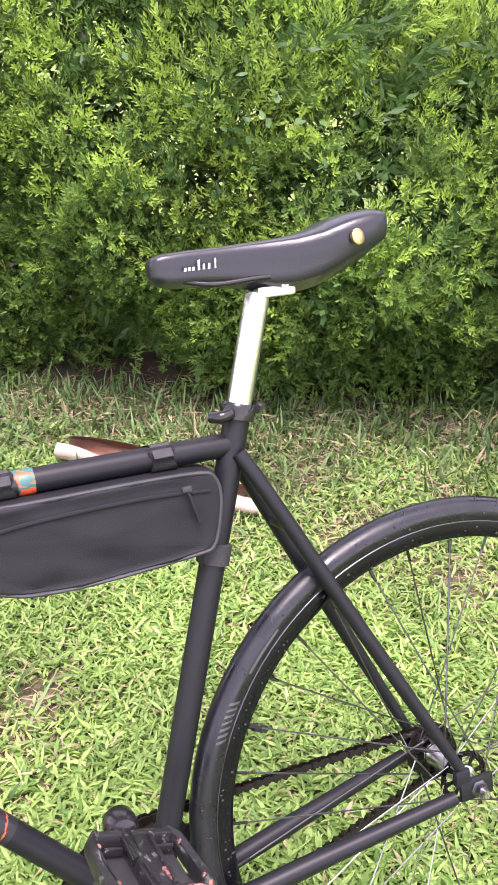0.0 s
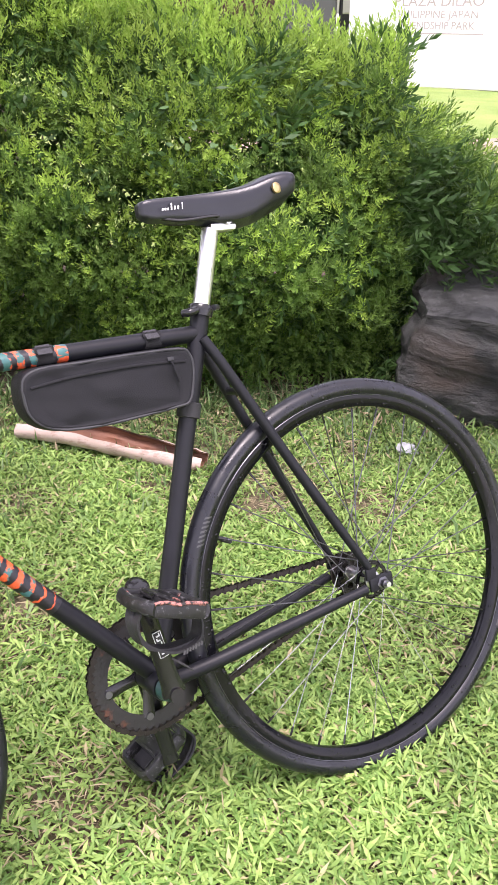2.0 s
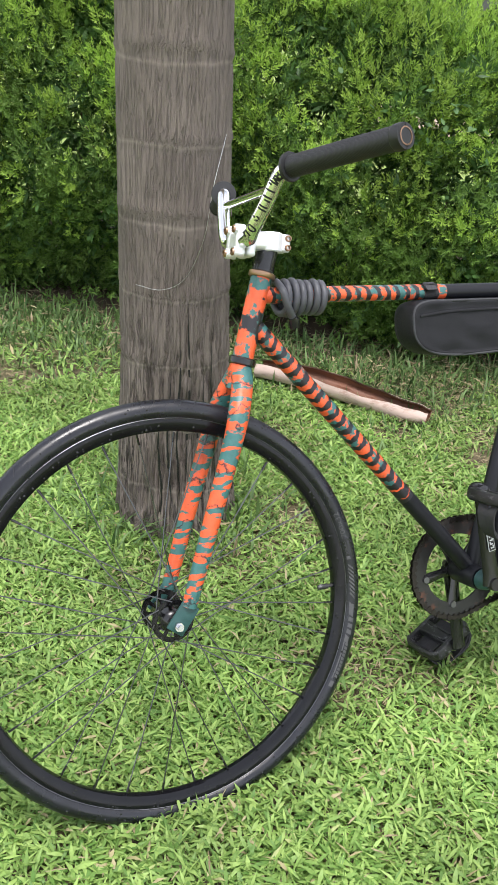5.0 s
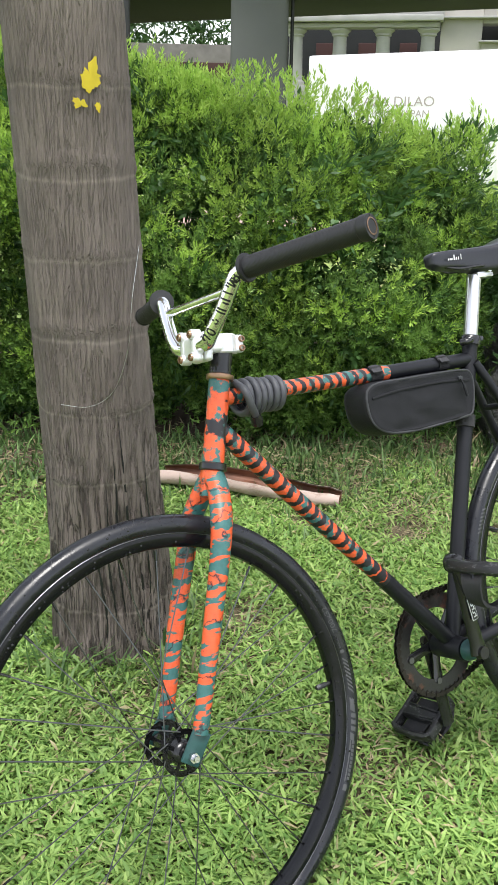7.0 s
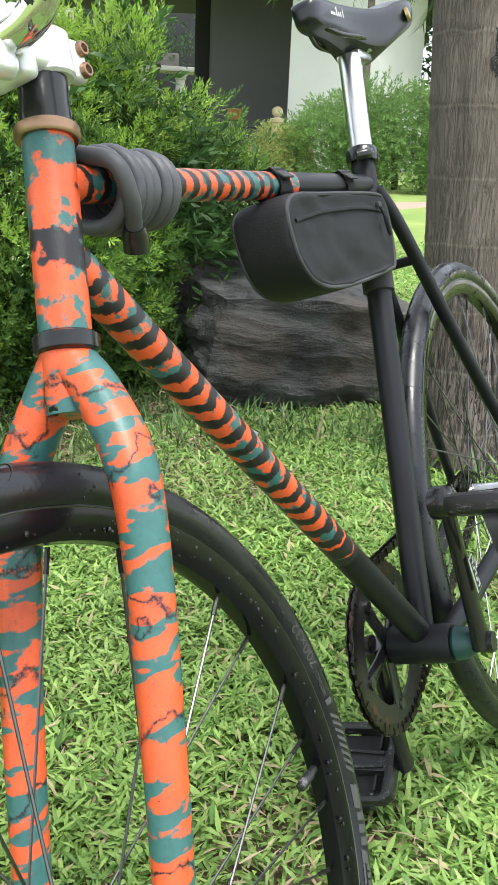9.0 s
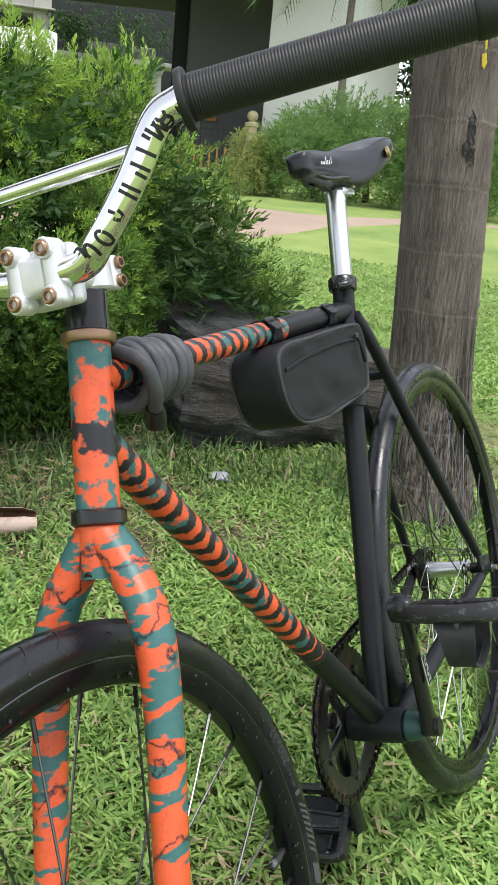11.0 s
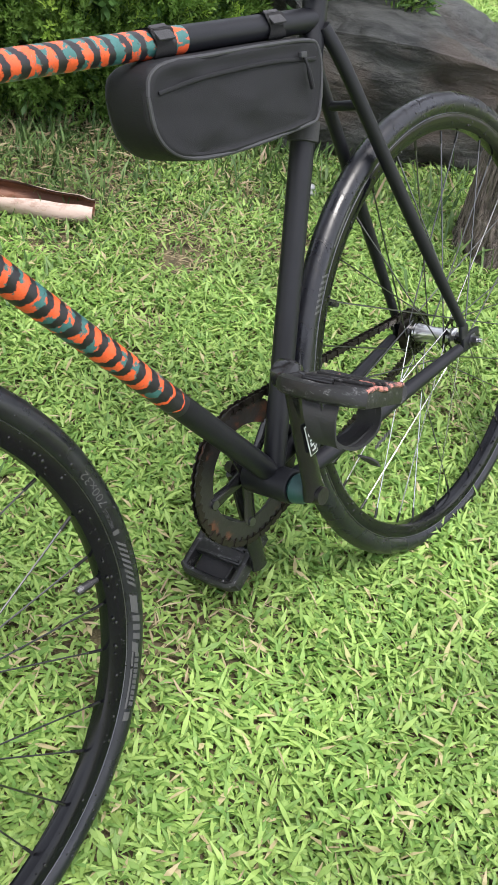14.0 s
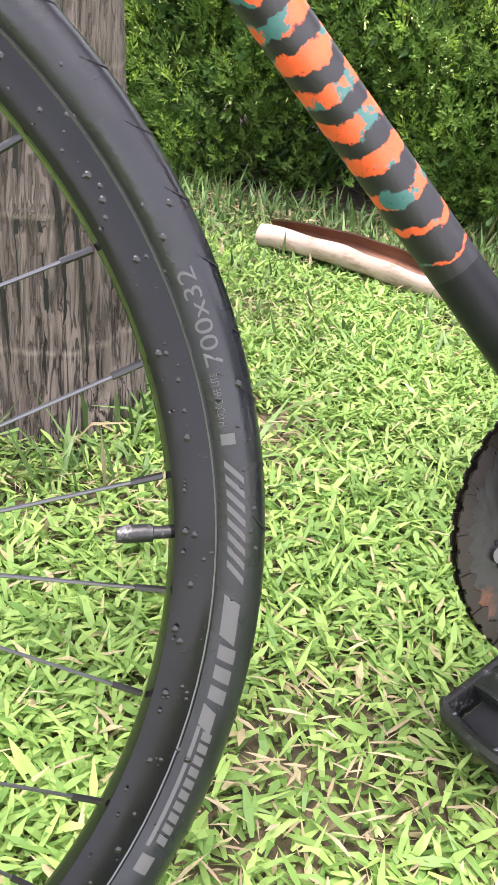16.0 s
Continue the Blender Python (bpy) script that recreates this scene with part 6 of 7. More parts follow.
def hedge_surface(n):
    """Spots on the clipped outside of the hedge with their outward directions, in hedge coordinates."""
    s, o, z, ds, do, dz = (np.zeros(n) for _ in range(6))
    kind = rng.random(n)
    fr = kind < 0.60
    tp = (kind >= 0.60) & (kind < 0.86)
    en = kind >= 0.86
    s[fr] = rng.uniform(-2.9, HEDGE_END, fr.sum())
    z[fr] = rng.uniform(0.02, HEDGE_TOP, fr.sum())
    do[fr], dz[fr] = -1, 0.35
    s[tp] = rng.uniform(-2.9, HEDGE_END, tp.sum())
    o[tp] = rng.uniform(0, HEDGE_DEEP, tp.sum())
    z[tp] = HEDGE_TOP
    dz[tp], do[tp] = 1, -0.2
    s[en] = HEDGE_END
    o[en] = rng.uniform(-0.12, HEDGE_DEEP, en.sum())
    z[en] = rng.uniform(0.02, HEDGE_TOP, en.sum())
    ds[en], dz[en] = 1, 0.35
    # rounded shoulders and end, a bulging face and lumps
    low = np.clip(1 - z / 0.45, 0, 1)
    face = -0.20 * np.sin(np.pi * np.clip(z / HEDGE_TOP, 0, 1)) + (0.20 - 0.12 * np.clip((s - 0.1) / 0.3, 0, 1)) * low ** 1.5
    o = o + np.where(fr, face, 0)
    s = s + np.where(en, 0.35 * np.clip(1 - ((z - 0.42) / 0.75) ** 2, 0, 1) + 0.15 * np.clip(1 - ((z - 0.34) / 0.34) ** 2, 0, 1) - 0.04 * low ** 2, 0)
    round_top = np.clip((z - 0.80) / 0.4, 0, 1) ** 2
    o = o + np.where(fr, 0.22 * round_top, 0)
    s = s - np.where(en, 0.26 * round_top, 0)
    edge = np.clip((s - (HEDGE_END - 1.0)) / 1.0, 0, 1)
    z = z * (1 - np.where(tp, 0.0, 0.20) * edge ** 1.8) - np.where(tp, 0.27 * edge ** 1.8, 0) - np.where(tp, 0.10 * np.clip(1 - o / 0.3, 0, 1) ** 2, 0)
    o = o + np.where(fr, 0.14 * np.clip((s - (HEDGE_END - 0.35)) / 0.35, 0, 1) ** 2, 0)
    lump = 0.12 * np.sin(3.1 * s + 1.3) * np.sin(4.3 * z + 0.8 * s) + 0.10 * np.sin(7.7 * s + 2) * np.sin(6.9 * z + 1) + 0.04 * np.sin(5 * o + 1)
    o, s, z = o + do * lump, s + ds * lump, z + np.where(tp, lump, 0)
    return s, o, z, np.stack([ds, do, dz], -1)


def build_hedge():
    t = empty("hedge", Matrix.Identity(4), "clipped green hedge with bright feathery new shoots", "hedge")
    turn = np.array([[DX, DY, 0], [-DY, DX, 0], [0, 0, 1]])
    # sprays: fans of twigs growing out of the clipped face, bright at the tips high up
    n_spray, per = 3600, 20
    s, o, z, d = hedge_surface(n_spray)
    inn = rng.uniform(-0.01, 0.07, n_spray)
    s, o, z = s - d[:, 0] * inn, o - d[:, 1] * inn, z - d[:, 2] * inn * 0.6
    axis = d + np.array([0, 0, 0.55]) + rng.normal(0, 0.32, d.shape)
    axis /= np.linalg.norm(axis, axis=1, keepdims=True)
    u = rng.random((n_spray, per, 1))
    side = rng.normal(0, 1, (n_spray, per, 3))
    side -= axis[:, None] * (side * axis[:, None]).sum(2, keepdims=True)
    side /= np.linalg.norm(side, axis=2, keepdims=True)
    reach = rng.uniform(0.09, 0.19, (n_spray, 1, 1))
    pos = np.stack([s, o, z], -1)[:, None] + axis[:, None] * (u - 0.45) * reach + side * (0.006 + 0.050 * (1 - u) * (0.25 + u)) * rng.uniform(0.4, 1.6, (n_spray, per, 1))
    aim = axis[:, None] + side * (0.75 - 0.45 * u) + rng.normal(0, 0.12, side.shape)
    # new shoots thin out downwards, which also paints in the lower face's shade
    bright = rng.random((n_spray, 1)) < np.clip(0.05 + 1.0 * (np.clip(z, 0, HEDGE_TOP) / HEDGE_TOP) ** 1.9, 0, 1)[:, None]
    young = bright & (u[:, :, 0] > 0.38)
    for nm, pick, mat, label in (("new_shoot_mass", young, "young_leaf", "yellow-green new shoots"), ("mid_leaf_mass", ~young, "mid_leaf", "mid-green feathery leaves")):
        q, a = pos[pick], aim[pick]
        p = to_world(q[:, 0], q[:, 1], q[:, 2])
        p[:, 2] = np.maximum(p[:, 2], 0.02) + ground_z(p[:, 0], p[:, 1])
        foliage(nm, p, a @ turn, rng.uniform(0.036, 0.062, len(p)), mat, label, t, leaves=8)
    # the inside: older leaves, its shade put into a darker green
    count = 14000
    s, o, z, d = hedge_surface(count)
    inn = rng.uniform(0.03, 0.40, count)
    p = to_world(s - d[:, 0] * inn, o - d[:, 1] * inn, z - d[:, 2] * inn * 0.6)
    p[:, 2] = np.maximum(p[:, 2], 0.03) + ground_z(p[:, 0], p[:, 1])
    foliage("leaf_mass", p, (d + rng.normal(0, 0.9, d.shape)) @ turn, rng.uniform(0.09, 0.15, count), "old_leaf", "older inner leaves, green darkened for the shade inside", t, leaves=9)
    # low twigs hanging over the foot
    n = 2600
    s = rng.uniform(-2.9, HEDGE_END - 0.1, n)
    s = np.where((s < -0.2) & (rng.random(n) < 0.6), rng.uniform(-0.2, HEDGE_END - 0.1, n), s)
    p = to_world(s, rng.uniform(-0.14, 0.14, n), rng.uniform(0.03, 0.34, n))
    p[:, 2] += ground_z(p[:, 0], p[:, 1])
    low_aim = np.array([-DY * -0.7, DX * -0.7, 0.35]) + rng.normal(0, 0.4, (n, 3))
    foliage("low_leaf_mass", p, low_aim, rng.uniform(0.045, 0.08, n), "mid_leaf", "low twigs over the hedge foot", t, leaves=9)
    # wispy shoots standing above the top
    n = 1500
    s = rng.uniform(-3.4, 0.5, n)
    o = rng.uniform(0.05, 0.7, n)
    z = HEDGE_TOP + rng.uniform(-0.03, 0.09, n) * np.clip(0.6 + 0.6 * np.sin(3 * s + 1), 0, 1.2) - 0.29 * np.clip((s + 0.29) / 1.0, 0, 1) ** 1.8
    p = to_world(s, o, z)
    foliage("top_growth", p, np.array([0, 0, 1.0]) + rng.normal(0, 0.3, (n, 3)), rng.uniform(0.045, 0.085, n), "young_leaf", "thin shoots above the clipped top", t, leaves=11)
    # woody stems
    bm = bmesh.new()
    rr = random.Random(4)
    for k in range(60):
        s = -3.5 + 4.6 * k / 60 + rr.uniform(-0.05, 0.05)
        o = rr.uniform(0.3, 0.75)
        if s > 0.4:
            continue
        q = [to_world(np.array([s + i * rr.uniform(-0.07, 0.07)]), np.array([o + i * rr.uniform(-0.09, 0.09)]), np.array([0.02 + 0.19 * i]))[0] for i in range(5)]
        sweep([Vector(v) for v in q], [0.014, 0.011, 0.009, 0.006, 0.003], 6, bm=bm)
    tagged(part("stem_mass", bm, "twig", t, "woody stems inside the hedge"), kind="stuff")


build_hedge()


def build_vine():
    """A creeper with small oval leaves on the hedge face."""
    t = empty("creeper", Matrix.Identity(4), "small-leaved creeper climbing over the hedge", "creeper")
    n = 150
    k = rng.uniform(0, 1, n)
    s = 0.05 + 0.34 * np.sin(k * 3.0) - 0.30 * k + rng.normal(0, 0.07, n)
    z = 0.30 + 0.65 * k + rng.normal(0, 0.07, n)
    o = -0.25 + rng.uniform(-0.03, 0.04, n) + 0.25 * np.clip((z - 0.80) / 0.4, 0, 1) ** 2
    p = to_world(s, o, z)
    v, f = blades(p, rng.uniform(0, 2 * np.pi, n), np.radians(rng.uniform(-40, 50, n)), rng.uniform(0.022, 0.036, n), rng.uniform(0.014, 0.021, n), np.zeros(n), 0.5)
    tagged(raw("leafage", v, f, "vine_leaf", t), kind="stuff")


build_vine()


# ---- distance ----
EYE0 = Vector((-0.85, -0.60, 0))


def far_at(az, dist, z=0.0):
    """A spot on the bearing az (degrees right of +y), dist metres off."""
    return EYE0 + Vector((math.sin(radians(az)) * dist, math.cos(radians(az)) * dist, z))


def gz(p):
    return float(ground_z(np.array([p.x]), np.array([p.y]))[0])


def facing(p, az):
    """A pose at p whose local -y looks back along the bearing."""
    return Matrix.Translation(p) @ Matrix.Rotation(radians(-az), 4, "Z")


def rise(el, dist):
    return 1.08 + dist * math.tan(radians(el))


def sign_wall():
    a, b = far_at(38.1, 19.9), far_at(50.6, 17.9)
    mid = (a + b) / 2
    ln = (b - a).length
    g = gz(mid)
    top = 2.60
    turn = math.atan2(b.y - a.y, b.x - a.x)
    t = empty("sign_wall", Matrix.Translation((mid.x, mid.y, g)) @ Matrix.Rotation(turn, 4, "Z"), "white painted park sign wall with thin dark lettering", "sign")
    part("panel", box((ln, 0.35, top - g), (0, 0.18, (top - g) / 2), bevel=0.05), "white_wall", t)
    f = lambda az: ln * (az - 38.1) / 12.5 - ln / 2
    for text, el, size, width in (("PLAZA DILAO", 1.60, 0.26, 5.1), ("PHILIPPINE JAPAN", 0.98, 0.19, 4.6), ("FRIENDSHIP PARK", 0.40, 0.19, 4.3)):
        bm = words(text, size)
        xs = [v.co.x for v in bm.verts]
        want = ln * width / 12.5
        bm.transform(Matrix.Translation((f(43.6), -0.004, rise(el, 19.0) - g)) @ Matrix.Rotation(radians(90), 4, "X") @ Matrix.Diagonal((want / (max(xs) - min(xs)), 1, 1, 1)))
        part("lettering", bm, "sign_print", t, "thin faded capital letters " + text, smooth=False)
    part("rule", box((ln * 5.4 / 12.5, 0.004, 0.018), (f(43.6), -0.004, rise(0.18, 19.0) - g)), "sign_print", t, "thin line under the lettering")


sign_wall()


def pier(az0, az1, d, mat, label, top=9.0):
    az = (az0 + az1) / 2
    p = far_at(az, d)
    w = 2 * d * math.tan(radians((az1 - az0) / 2))
    t = part("bridge_pier", box((w, w * 0.6, top + 1), (0, 0, top / 2 - 0.5), bevel=0.15, segments=3), mat)
    t.matrix_world = facing(Vector((p.x, p.y, gz(p))), az)
    tagged(t, label, "bridge pier", "bridge piers")


pier(33.3, 36.7, 31, "concrete", "grey concrete bridge pier in shade")
pier(58.9, 63.8, 33, "concrete", "grey concrete bridge pier in shade")
# dark strip standing in for the shaded recess beside the grey pier
pier(58.0, 59.0, 34.5, "dark_deck", "slim dark bridge pier shape with deep shade in its colour")
p = far_at(60.4, 32.0)
notice = part("notice_plate", box((0.45, 0.03, 0.36), bevel=0.01), "stake")
notice.matrix_world = facing(Vector((p.x, p.y, rise(1.45, 32.0))), 60.4)
tagged(notice, "small orange notice plate on the bridge pier", "sign")


def slanted_pier():
    """A broad white pier seen on its corner."""
    c = [far_at(63.5, 28.6), far_at(68.8, 27.4), far_at(71.4, 30.0), far_at(66.4, 31.4)]
    bm = bmesh.new()
    low = [bm.verts.new((q.x, q.y, -0.6)) for q in c]
    high = [bm.verts.new((q.x, q.y, 10.0)) for q in c]
    for k in range(4):
        bm.faces.new((low[k], low[(k + 1) % 4], high[(k + 1) % 4], high[k]))
    bm.faces.new(low[::-1])
    bm.faces.new(high)
    bmesh.ops.recalc_face_normals(bm, faces=bm.faces[:])
    bmesh.ops.bevel(bm, geom=bm.edges[:], offset=0.08, segments=2, affect="EDGES", profile=0.6)
    tagged(part("bridge_pier", bm, "pier_white"), "white painted concrete bridge pier streaked with grey", "bridge pier", "bridge piers")


slanted_pier()
pier(8.0, 16.4, 55, "pier_white", "white painted concrete bridge pier streaked with grey")
# deep shade put into this slim upright's colour
pier(25.4, 27.3, 32, "dark_deck", "slim dark bridge pier shape with deep shade in its colour")
p = far_at(36.95, 31)
pole = part("drain_pipe", sweep([(0, 0, -0.3), (0, 0, 6.0)], 0.06, 10), "iron")
pole.matrix_world = Matrix.Translation((p.x, p.y, gz(p)))
tagged(pole, "dark upright drain pipe beside a bridge pier", "pipe")

# flyover deck with a stepped edge, its underside's shade put into the colour
a, b = far_at(31.8, 44.5), far_at(55.0, 39.0)
along = (b - a).normalized()
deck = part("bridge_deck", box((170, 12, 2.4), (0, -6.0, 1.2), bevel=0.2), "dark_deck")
box_edge = box((170, 0.5, 0.35), (0, -12.25, 0.9), bevel=0.05)
deck.matrix_world = Matrix.Translation((a + b) / 2 + Vector((0, 0, 5.75))) @ Matrix.Rotation(math.atan2(along.y, along.x), 4, "Z")
part("deck_ledge", box_edge, "concrete", deck, "grey ledge along the deck edge")
tagged(deck, "dark underside of a concrete flyover deck", "bridge deck", kind="structure")

p = far_at(27.5, 52)
w = part("boundary_wall", box((12, 0.3, 5.0), (0, 0, 2.5), bevel=0.05), "maroon")
w.matrix_world = facing(Vector((p.x, p.y, rise(3.72, 52) - 5.0)), 29)
tagged(w, "dark maroon boarded wall behind the hedge", "wall", kind="structure")
p = far_at(28, 60)
w = part("parapet_wall", box((16, 0.4, 6), (0, 0, 3), bevel=0.05), "stained_stone")
w.matrix_world = facing(Vector((p.x, p.y, rise(4.68, 60) - 6)), 30)
tagged(w, "weathered pale parapet wall with dark streaks", "wall", kind="structure")


def old_station():
    """The old building under the flyover: a colonnade, a plain bay and a ruined two-storey wing."""
    d = 52.0
    mid = 47.5
    p = far_at(mid, d)
    g = gz(p)
    t = empty("old_building", facing(Vector((p.x, p.y, g)), mid), "old pale stone building with columns and dark openings", "building")
    X = lambda az: d * math.tan(radians(az - mid))
    Z = lambda el: rise(el, d) - g

    def slab(name, a0, a1, e0, e1, depth, y, mat, label="", bevel=0.06):
        x0, x1, z0, z1 = X(a0), X(a1), Z(e0), Z(e1)
        return part(name, box((x1 - x0, depth, z1 - z0), ((x0 + x1) / 2, y, (z0 + z1) / 2), bevel=bevel), mat, t, label)

    def column(az, e0, e1, r):
        z0, z1 = Z(e0), Z(e1)
        bm = lathe([(r * 1.3, z0), (r * 1.3, z0 + 0.2), (r, z0 + 0.3), (r * 0.88, z1 - 0.4), (r * 1.1, z1 - 0.34), (r * 1.05, z1 - 0.25), (r * 1.45, z1 - 0.1), (r * 1.45, z1)], (X(az), 0.9, 0), "Z", 20)
        part("column", bm, "old_stone", t)

    # near-black slabs paint the shade of the unlit rooms
    slab("back_wall", 35.5, 45.6, -1.5, 8.0, 2.0, 5.0, "void", "recess behind the colonnade, shade as a near-black slab")
    slab("entablature", 36.2, 45.5, 5.82, 6.10, 1.3, 0.9, "old_stone")
    slab("cornice", 36.0, 45.7, 6.12, 6.45, 1.9, 0.8, "old_stone")
    slab("cornice", 36.0, 45.7, 6.50, 7.4, 1.2, 1.0, "old_stone")
    for az in (36.95, 39.6, 42.2, 44.85):
        column(az, 2.6, 5.80, 0.42)
    for az in (38.2, 40.9, 43.5):
        slab("door_panel", az - 0.55, az + 0.55, 2.0, 5.3, 0.15, 3.9, "maroon", "dark boarded opening")
    slab("plinth", 36.0, 45.7, 1.0, 2.6, 2.0, 1.2, "old_stone")
    slab("bay", 45.55, 47.95, -1.0, 7.6, 1.5, 1.6, "pale_plaster", "plain pale bay with a window")
    slab("bay", 50.15, 51.2, -1.0, 7.6, 1.5, 1.6, "pale_plaster")
    slab("bay", 47.95, 50.15, -1.0, 5.15, 1.5, 1.6, "pale_plaster")
    slab("bay", 47.95, 50.15, 6.05, 7.6, 1.5, 1.6, "pale_plaster")
    slab("window_recess", 47.9, 50.2, 5.0, 6.2, 0.3, 3.0, "void", "broken window, shade inside as a near-black slab")
    slab("sill", 47.8, 50.3, 5.02, 5.14, 0.4, 0.75, "old_stone")
    slab("ledge", 45.4, 51.4, 6.30, 6.42, 0.5, 0.7, "old_stone")
    slab("wing_wall", 51.0, 60.0, -1.5, 8.0, 2.0, 6.5, "void", "gutted inside, shade as a near-black slab")
    slab("wing_floor", 50.9, 59.2, 4.0, 4.28, 2.2, 1.6, "old_stone")
    slab("wing_parapet", 53.6, 57.6, 4.30, 5.15, 0.4, 2.2, "stained_stone")
    for az in (52.7, 55.15, 57.5):
        column(az, 1.6, 3.98, 0.30)
    slab("wing_base", 50.9, 59.2, -1.0, 1.55, 1.0, 2.2, "stained_stone")
    slab("board", 50.9, 54.8, 0.0, 2.35, 0.2, 0.6, "concrete", "grey faded board")
    # creepers hanging over the ruined wing
    n = 700
    az = np.concatenate([rng.normal(52.3, 0.55, n // 2), rng.normal(56.0, 1.6, n - n // 2)])
    el = np.concatenate([rng.normal(5.6, 0.5, n // 2), rng.normal(6.0, 0.7, n - n // 2)])
    q = np.stack([d * np.tan(np.radians(az - mid)), rng.uniform(0.2, 1.6, n), 1.08 + d * np.tan(np.radians(el)) - g], -1)
    foliage("creeper_mass", q, rng.normal(0, 1, q.shape) + [0, -0.5, -0.6], rng.uniform(0.3, 0.7, n), "tree_leaf", "dark creepers over the ruined wing", t, leaves=7)
    return t


old_station()


def fence():
    d = 28.0
    a0, a1 = far_at(52.0, d), far_at(63.3, d)
    g = (gz(a0) + gz(a1)) / 2
    t = empty("fence", Matrix.Identity(4), "black iron fence between cream posts with ball finials", "fence")
    for az in (55.85, 62.95):
        q = far_at(az, d)
        bm = lathe([(0.16, 0), (0.16, 1.30), (0.21, 1.34), (0.21, 1.42), (0.12, 1.45), (0.08, 1.48), (0.14, 1.53), (0.17, 1.62), (0.14, 1.71), (0.04, 1.77)], (q.x, q.y, g - 0.05), "Z", 16)
        part("post", bm, "post", t, "cream post with ball top")
    n = 34
    for k in range(n):
        q = a0.lerp(a1, k / (n - 1))
        part("bar", sweep([(q.x, q.y, g), (q.x, q.y, g + 1.28)], 0.014, 5), "iron", t)
    for h in (0.2, 1.1):
        part("rail", sweep([(a0.x, a0.y, g + h), (a1.x, a1.y, g + h)], 0.02, 6), "iron", t)
    for k in range(22):
        q = far_at(53.0 + 9.8 * k / 21, d - 1.2)
        part("stake", sweep([(q.x, q.y, g - 0.1), (q.x, q.y, g + 0.62)], 0.03, 6), "stake", t, "rusty low stake")


fence()


def bush(az, d, w, h, mat, label, count=4300, leaf=0.145):
    """A dense mound of drooping sprays with an uneven outline."""
    p = far_at(az, d)
    g = gz(p)
    t = empty("bush", Matrix.Translation((p.x, p.y, g)), label, "bush", "bushes by the path")
    u = rng.normal(0, 1, (count, 3))
    u /= np.linalg.norm(u, axis=1, keepdims=True)
    u[:, 2] = np.abs(u[:, 2])
    full = np.sign(u) * np.abs(u) ** 0.62
    r = (0.62 + 0.36 * rng.random(count) ** 0.5) * (1 + 0.14 * np.sin(u[:, 0] * 6 + az) * np.sin(u[:, 2] * 5 + 1) + 0.09 * np.sin(u[:, 0] * 15 + 2 * az) * np.sin(u[:, 2] * 13 + az))
    q = full * r[:, None] * [w / 2, w / 3, h]
    q[:, 2] = np.maximum(q[:, 2], 0.05)
    arch = np.stack([0.9 * u[:, 0], 0.9 * u[:, 1] - 0.3, 0.7 * (u[:, 2] - 0.35)], -1)
    foliage("crown", q, arch + rng.normal(0, 0.32, u.shape), rng.uniform(0.7, 1.5, count) * leaf, mat, "", t, leaves=8)
    bm = bmesh.new()
    for k in range(5):
        sweep([(0.06 * k - 0.12, 0, -0.05), (0.2 * k - 0.4, 0.05 * k, h * 0.6)], [0.03, 0.012], 6, bm=bm)
    tagged(part("stem_mass", bm, "twig", t), kind="stuff")


bush(66.6, 17.4, 2.7, 1.55, "bush_leaf", "rounded green bush beside the path")
bush(70.0, 17.9, 3.2, 1.85, "bush_leaf", "rounded green bush beside the path")
bush(74.6, 17.6, 3.0, 1.85, "bush_leaf", "rounded green bush beside the path")
bush(80.5, 17.2, 3.6, 1.9, "bush_leaf", "rounded green bush beside the path")
bush(63.0, 17.0, 1.25, 1.05, "pale_bush", "pale yellowish shrub beside the path", 2400, 0.10)
bush(61.9, 16.6, 0.9, 0.55, "pale_bush", "pale yellowish shrub beside the path", 1200, 0.09)


def garden_path():
    """A curved pinkish path across the lawn."""
    bm = bmesh.new()
    near = bezier([far_at(az, d) for az, d in ((30, 9.5), (46, 8.3), (55, 8.2), (62.4, 8.7), (66.5, 10.5), (70, 12.2), (75, 14.0), (85, 15.6), (100, 18))], 5)
    far = bezier([far_at(az, d) for az, d in ((30, 12.5), (46, 11.2), (55, 12.9), (60, 14.3), (63.5, 14.0), (67, 13.8), (75, 14.9), (85, 16.6), (100, 19))], 5)
    rows = []
    for q0, q1 in zip(near, far):
        row = []
        for k in range(7):
            p = q0.lerp(q1, k / 6)
            row.append(bm.verts.new((p.x, p.y, gz(p) + (-0.05 if k in (0, 6) else 0.012))))
        rows.append(row)
    for a, b in zip(rows, rows[1:]):
        for k in range(6):
            bm.faces.new((a[k], a[k + 1], b[k + 1], b[k]))
    ob = part("garden_path", bm, "path")
    tagged(ob, "pinkish paved garden path curving over the lawn", "path", kind="structure")


garden_path()


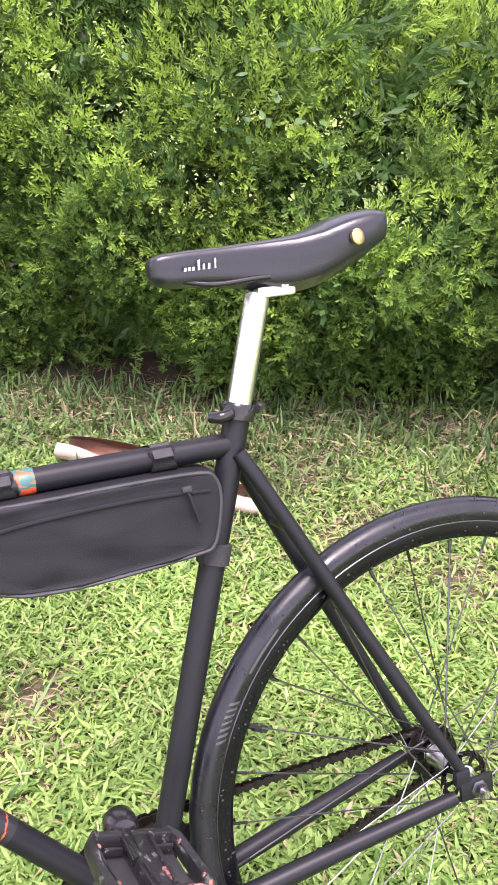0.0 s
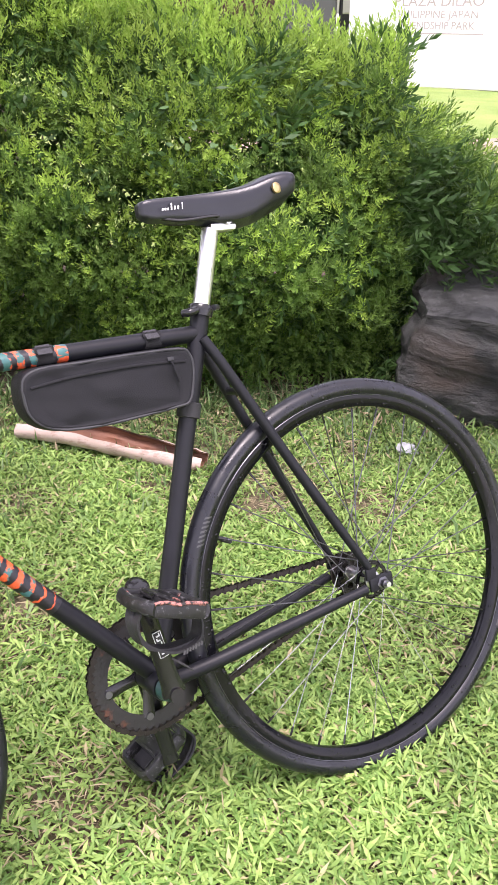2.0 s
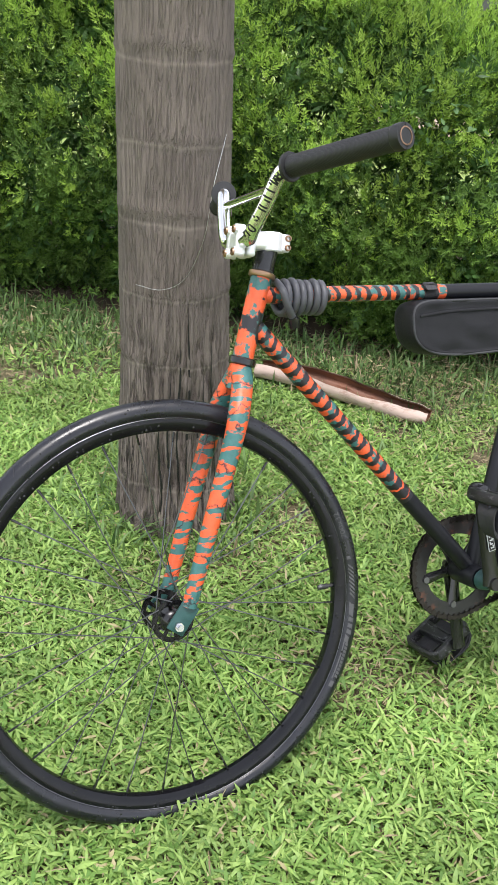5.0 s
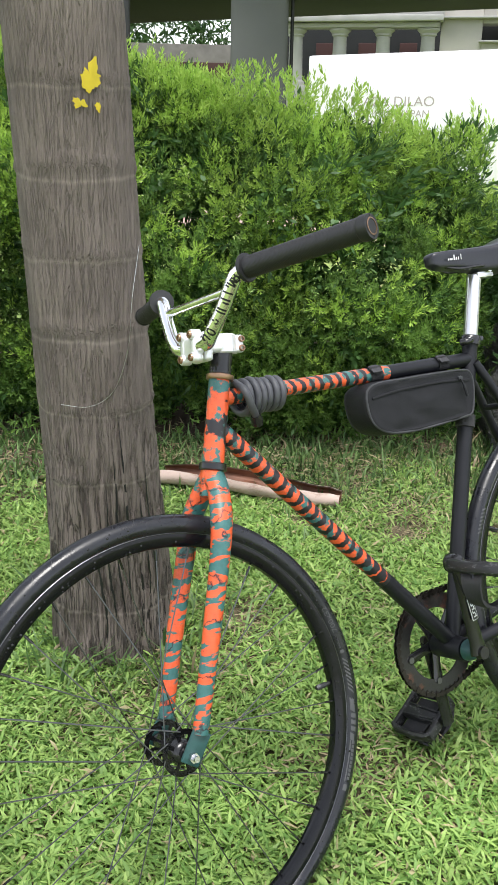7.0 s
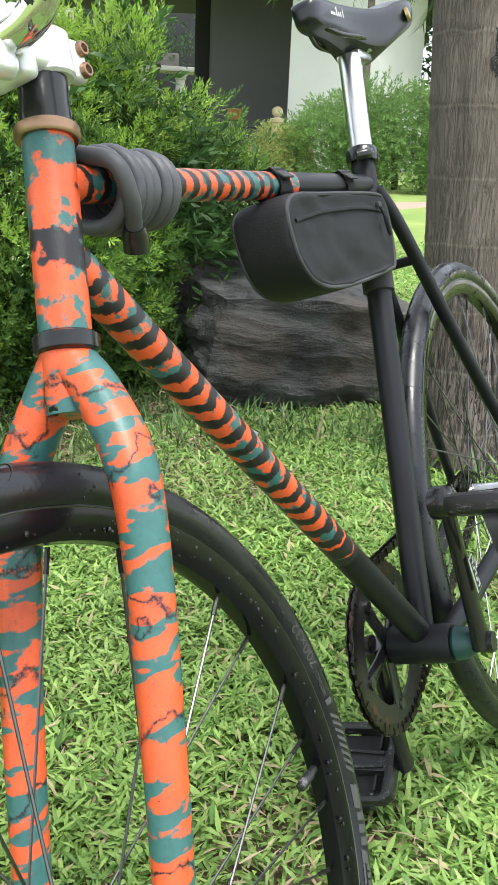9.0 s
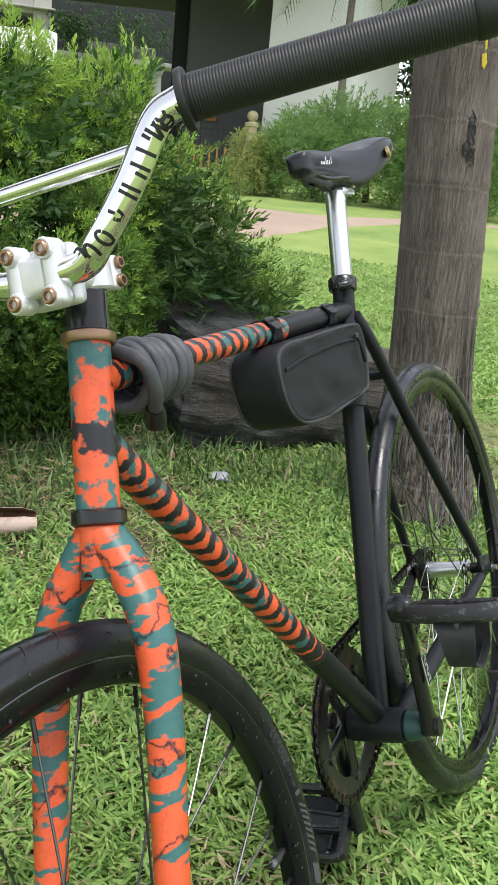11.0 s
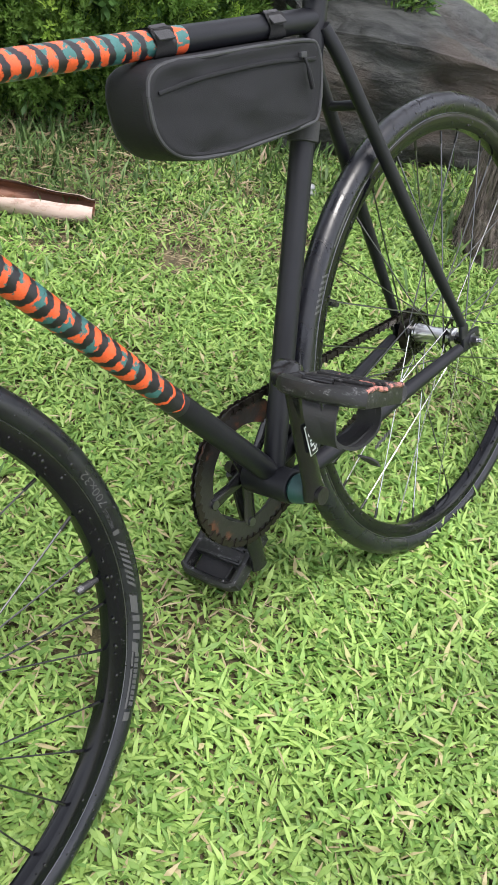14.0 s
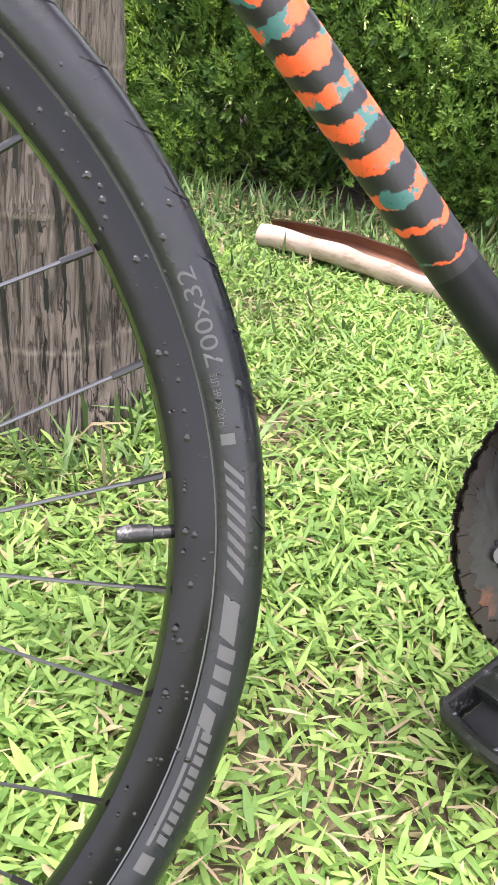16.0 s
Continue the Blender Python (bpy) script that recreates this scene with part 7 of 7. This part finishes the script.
def slim_palm(az, d, r, height, label):
    p = far_at(az, d)
    g = gz(p)
    t = empty("palm_tree", Matrix.Translation((p.x, p.y, g)), label, "palm tree")
    prof = []
    for k in range(60):
        h = height * k / 59
        prof.append((r * (1.0 - 0.25 * h / height) * (1.03 if k % 4 == 0 else 1.0), h))
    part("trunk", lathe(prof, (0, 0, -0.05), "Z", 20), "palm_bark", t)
    for f in range(11):
        a = 2 * math.pi * f / 11
        pts = [Vector((math.cos(a) * x, math.sin(a) * x, height + 0.7 * x - 0.42 * x * x)) for x in np.linspace(0, 2.6, 9)]
        bm = sweep(pts, [0.03 - 0.003 * i for i in range(9)], 5)
        sd = Vector((-math.sin(a), math.cos(a), 0))
        for i in range(1, 9):
            for j in range(4):
                q = pts[i - 1].lerp(pts[i], j / 4)
                for s in (-1, 1):
                    tip = q + sd * s * 0.35 + Vector((math.cos(a) * 0.2, math.sin(a) * 0.2, -0.38))
                    w = Vector((math.cos(a), math.sin(a), 0)) * 0.02
                    bm.faces.new([bm.verts.new(v) for v in (q - w, q + w, tip)])
        part("frond", bm, "tree_leaf", t, smooth=False)


slim_palm(24.0, 4.42, 0.056, 5.2, "slim ringed palm behind the hedge")
slim_palm(75.6, 23.0, 0.13, 4.6, "slim leaning palm by the bushes")
slim_palm(68.0, 24.5, 0.11, 5.2, "slim palm in front of the white pier")


def far_trees():
    t = empty("far_trees", Matrix.Identity(4), "dark green trees behind the flyover", "trees", kind="stuff")
    pos = []
    for az in np.concatenate([np.arange(-40, 26, 5.0), np.arange(66, 130, 5.0), [24, 29, 33, 54, 57]]):
        d = 70 if az < 66 else 45
        c = far_at(float(az), d)
        q = rng.normal(0, 1, (480, 3))
        q /= np.linalg.norm(q, axis=1, keepdims=True)
        q *= (0.35 + 0.65 * rng.random((480, 1)) ** 0.5) * [4.5, 4.5, 5.0]
        pos.append(q + [c.x, c.y, gz(c) + 7.0])
    pos = np.concatenate(pos)
    foliage("crowns", pos, rng.normal(0, 1, pos.shape) + [0, 0, 0.4], rng.uniform(0.9, 1.8, len(pos)), "tree_leaf", "", t, leaves=6)


far_trees()
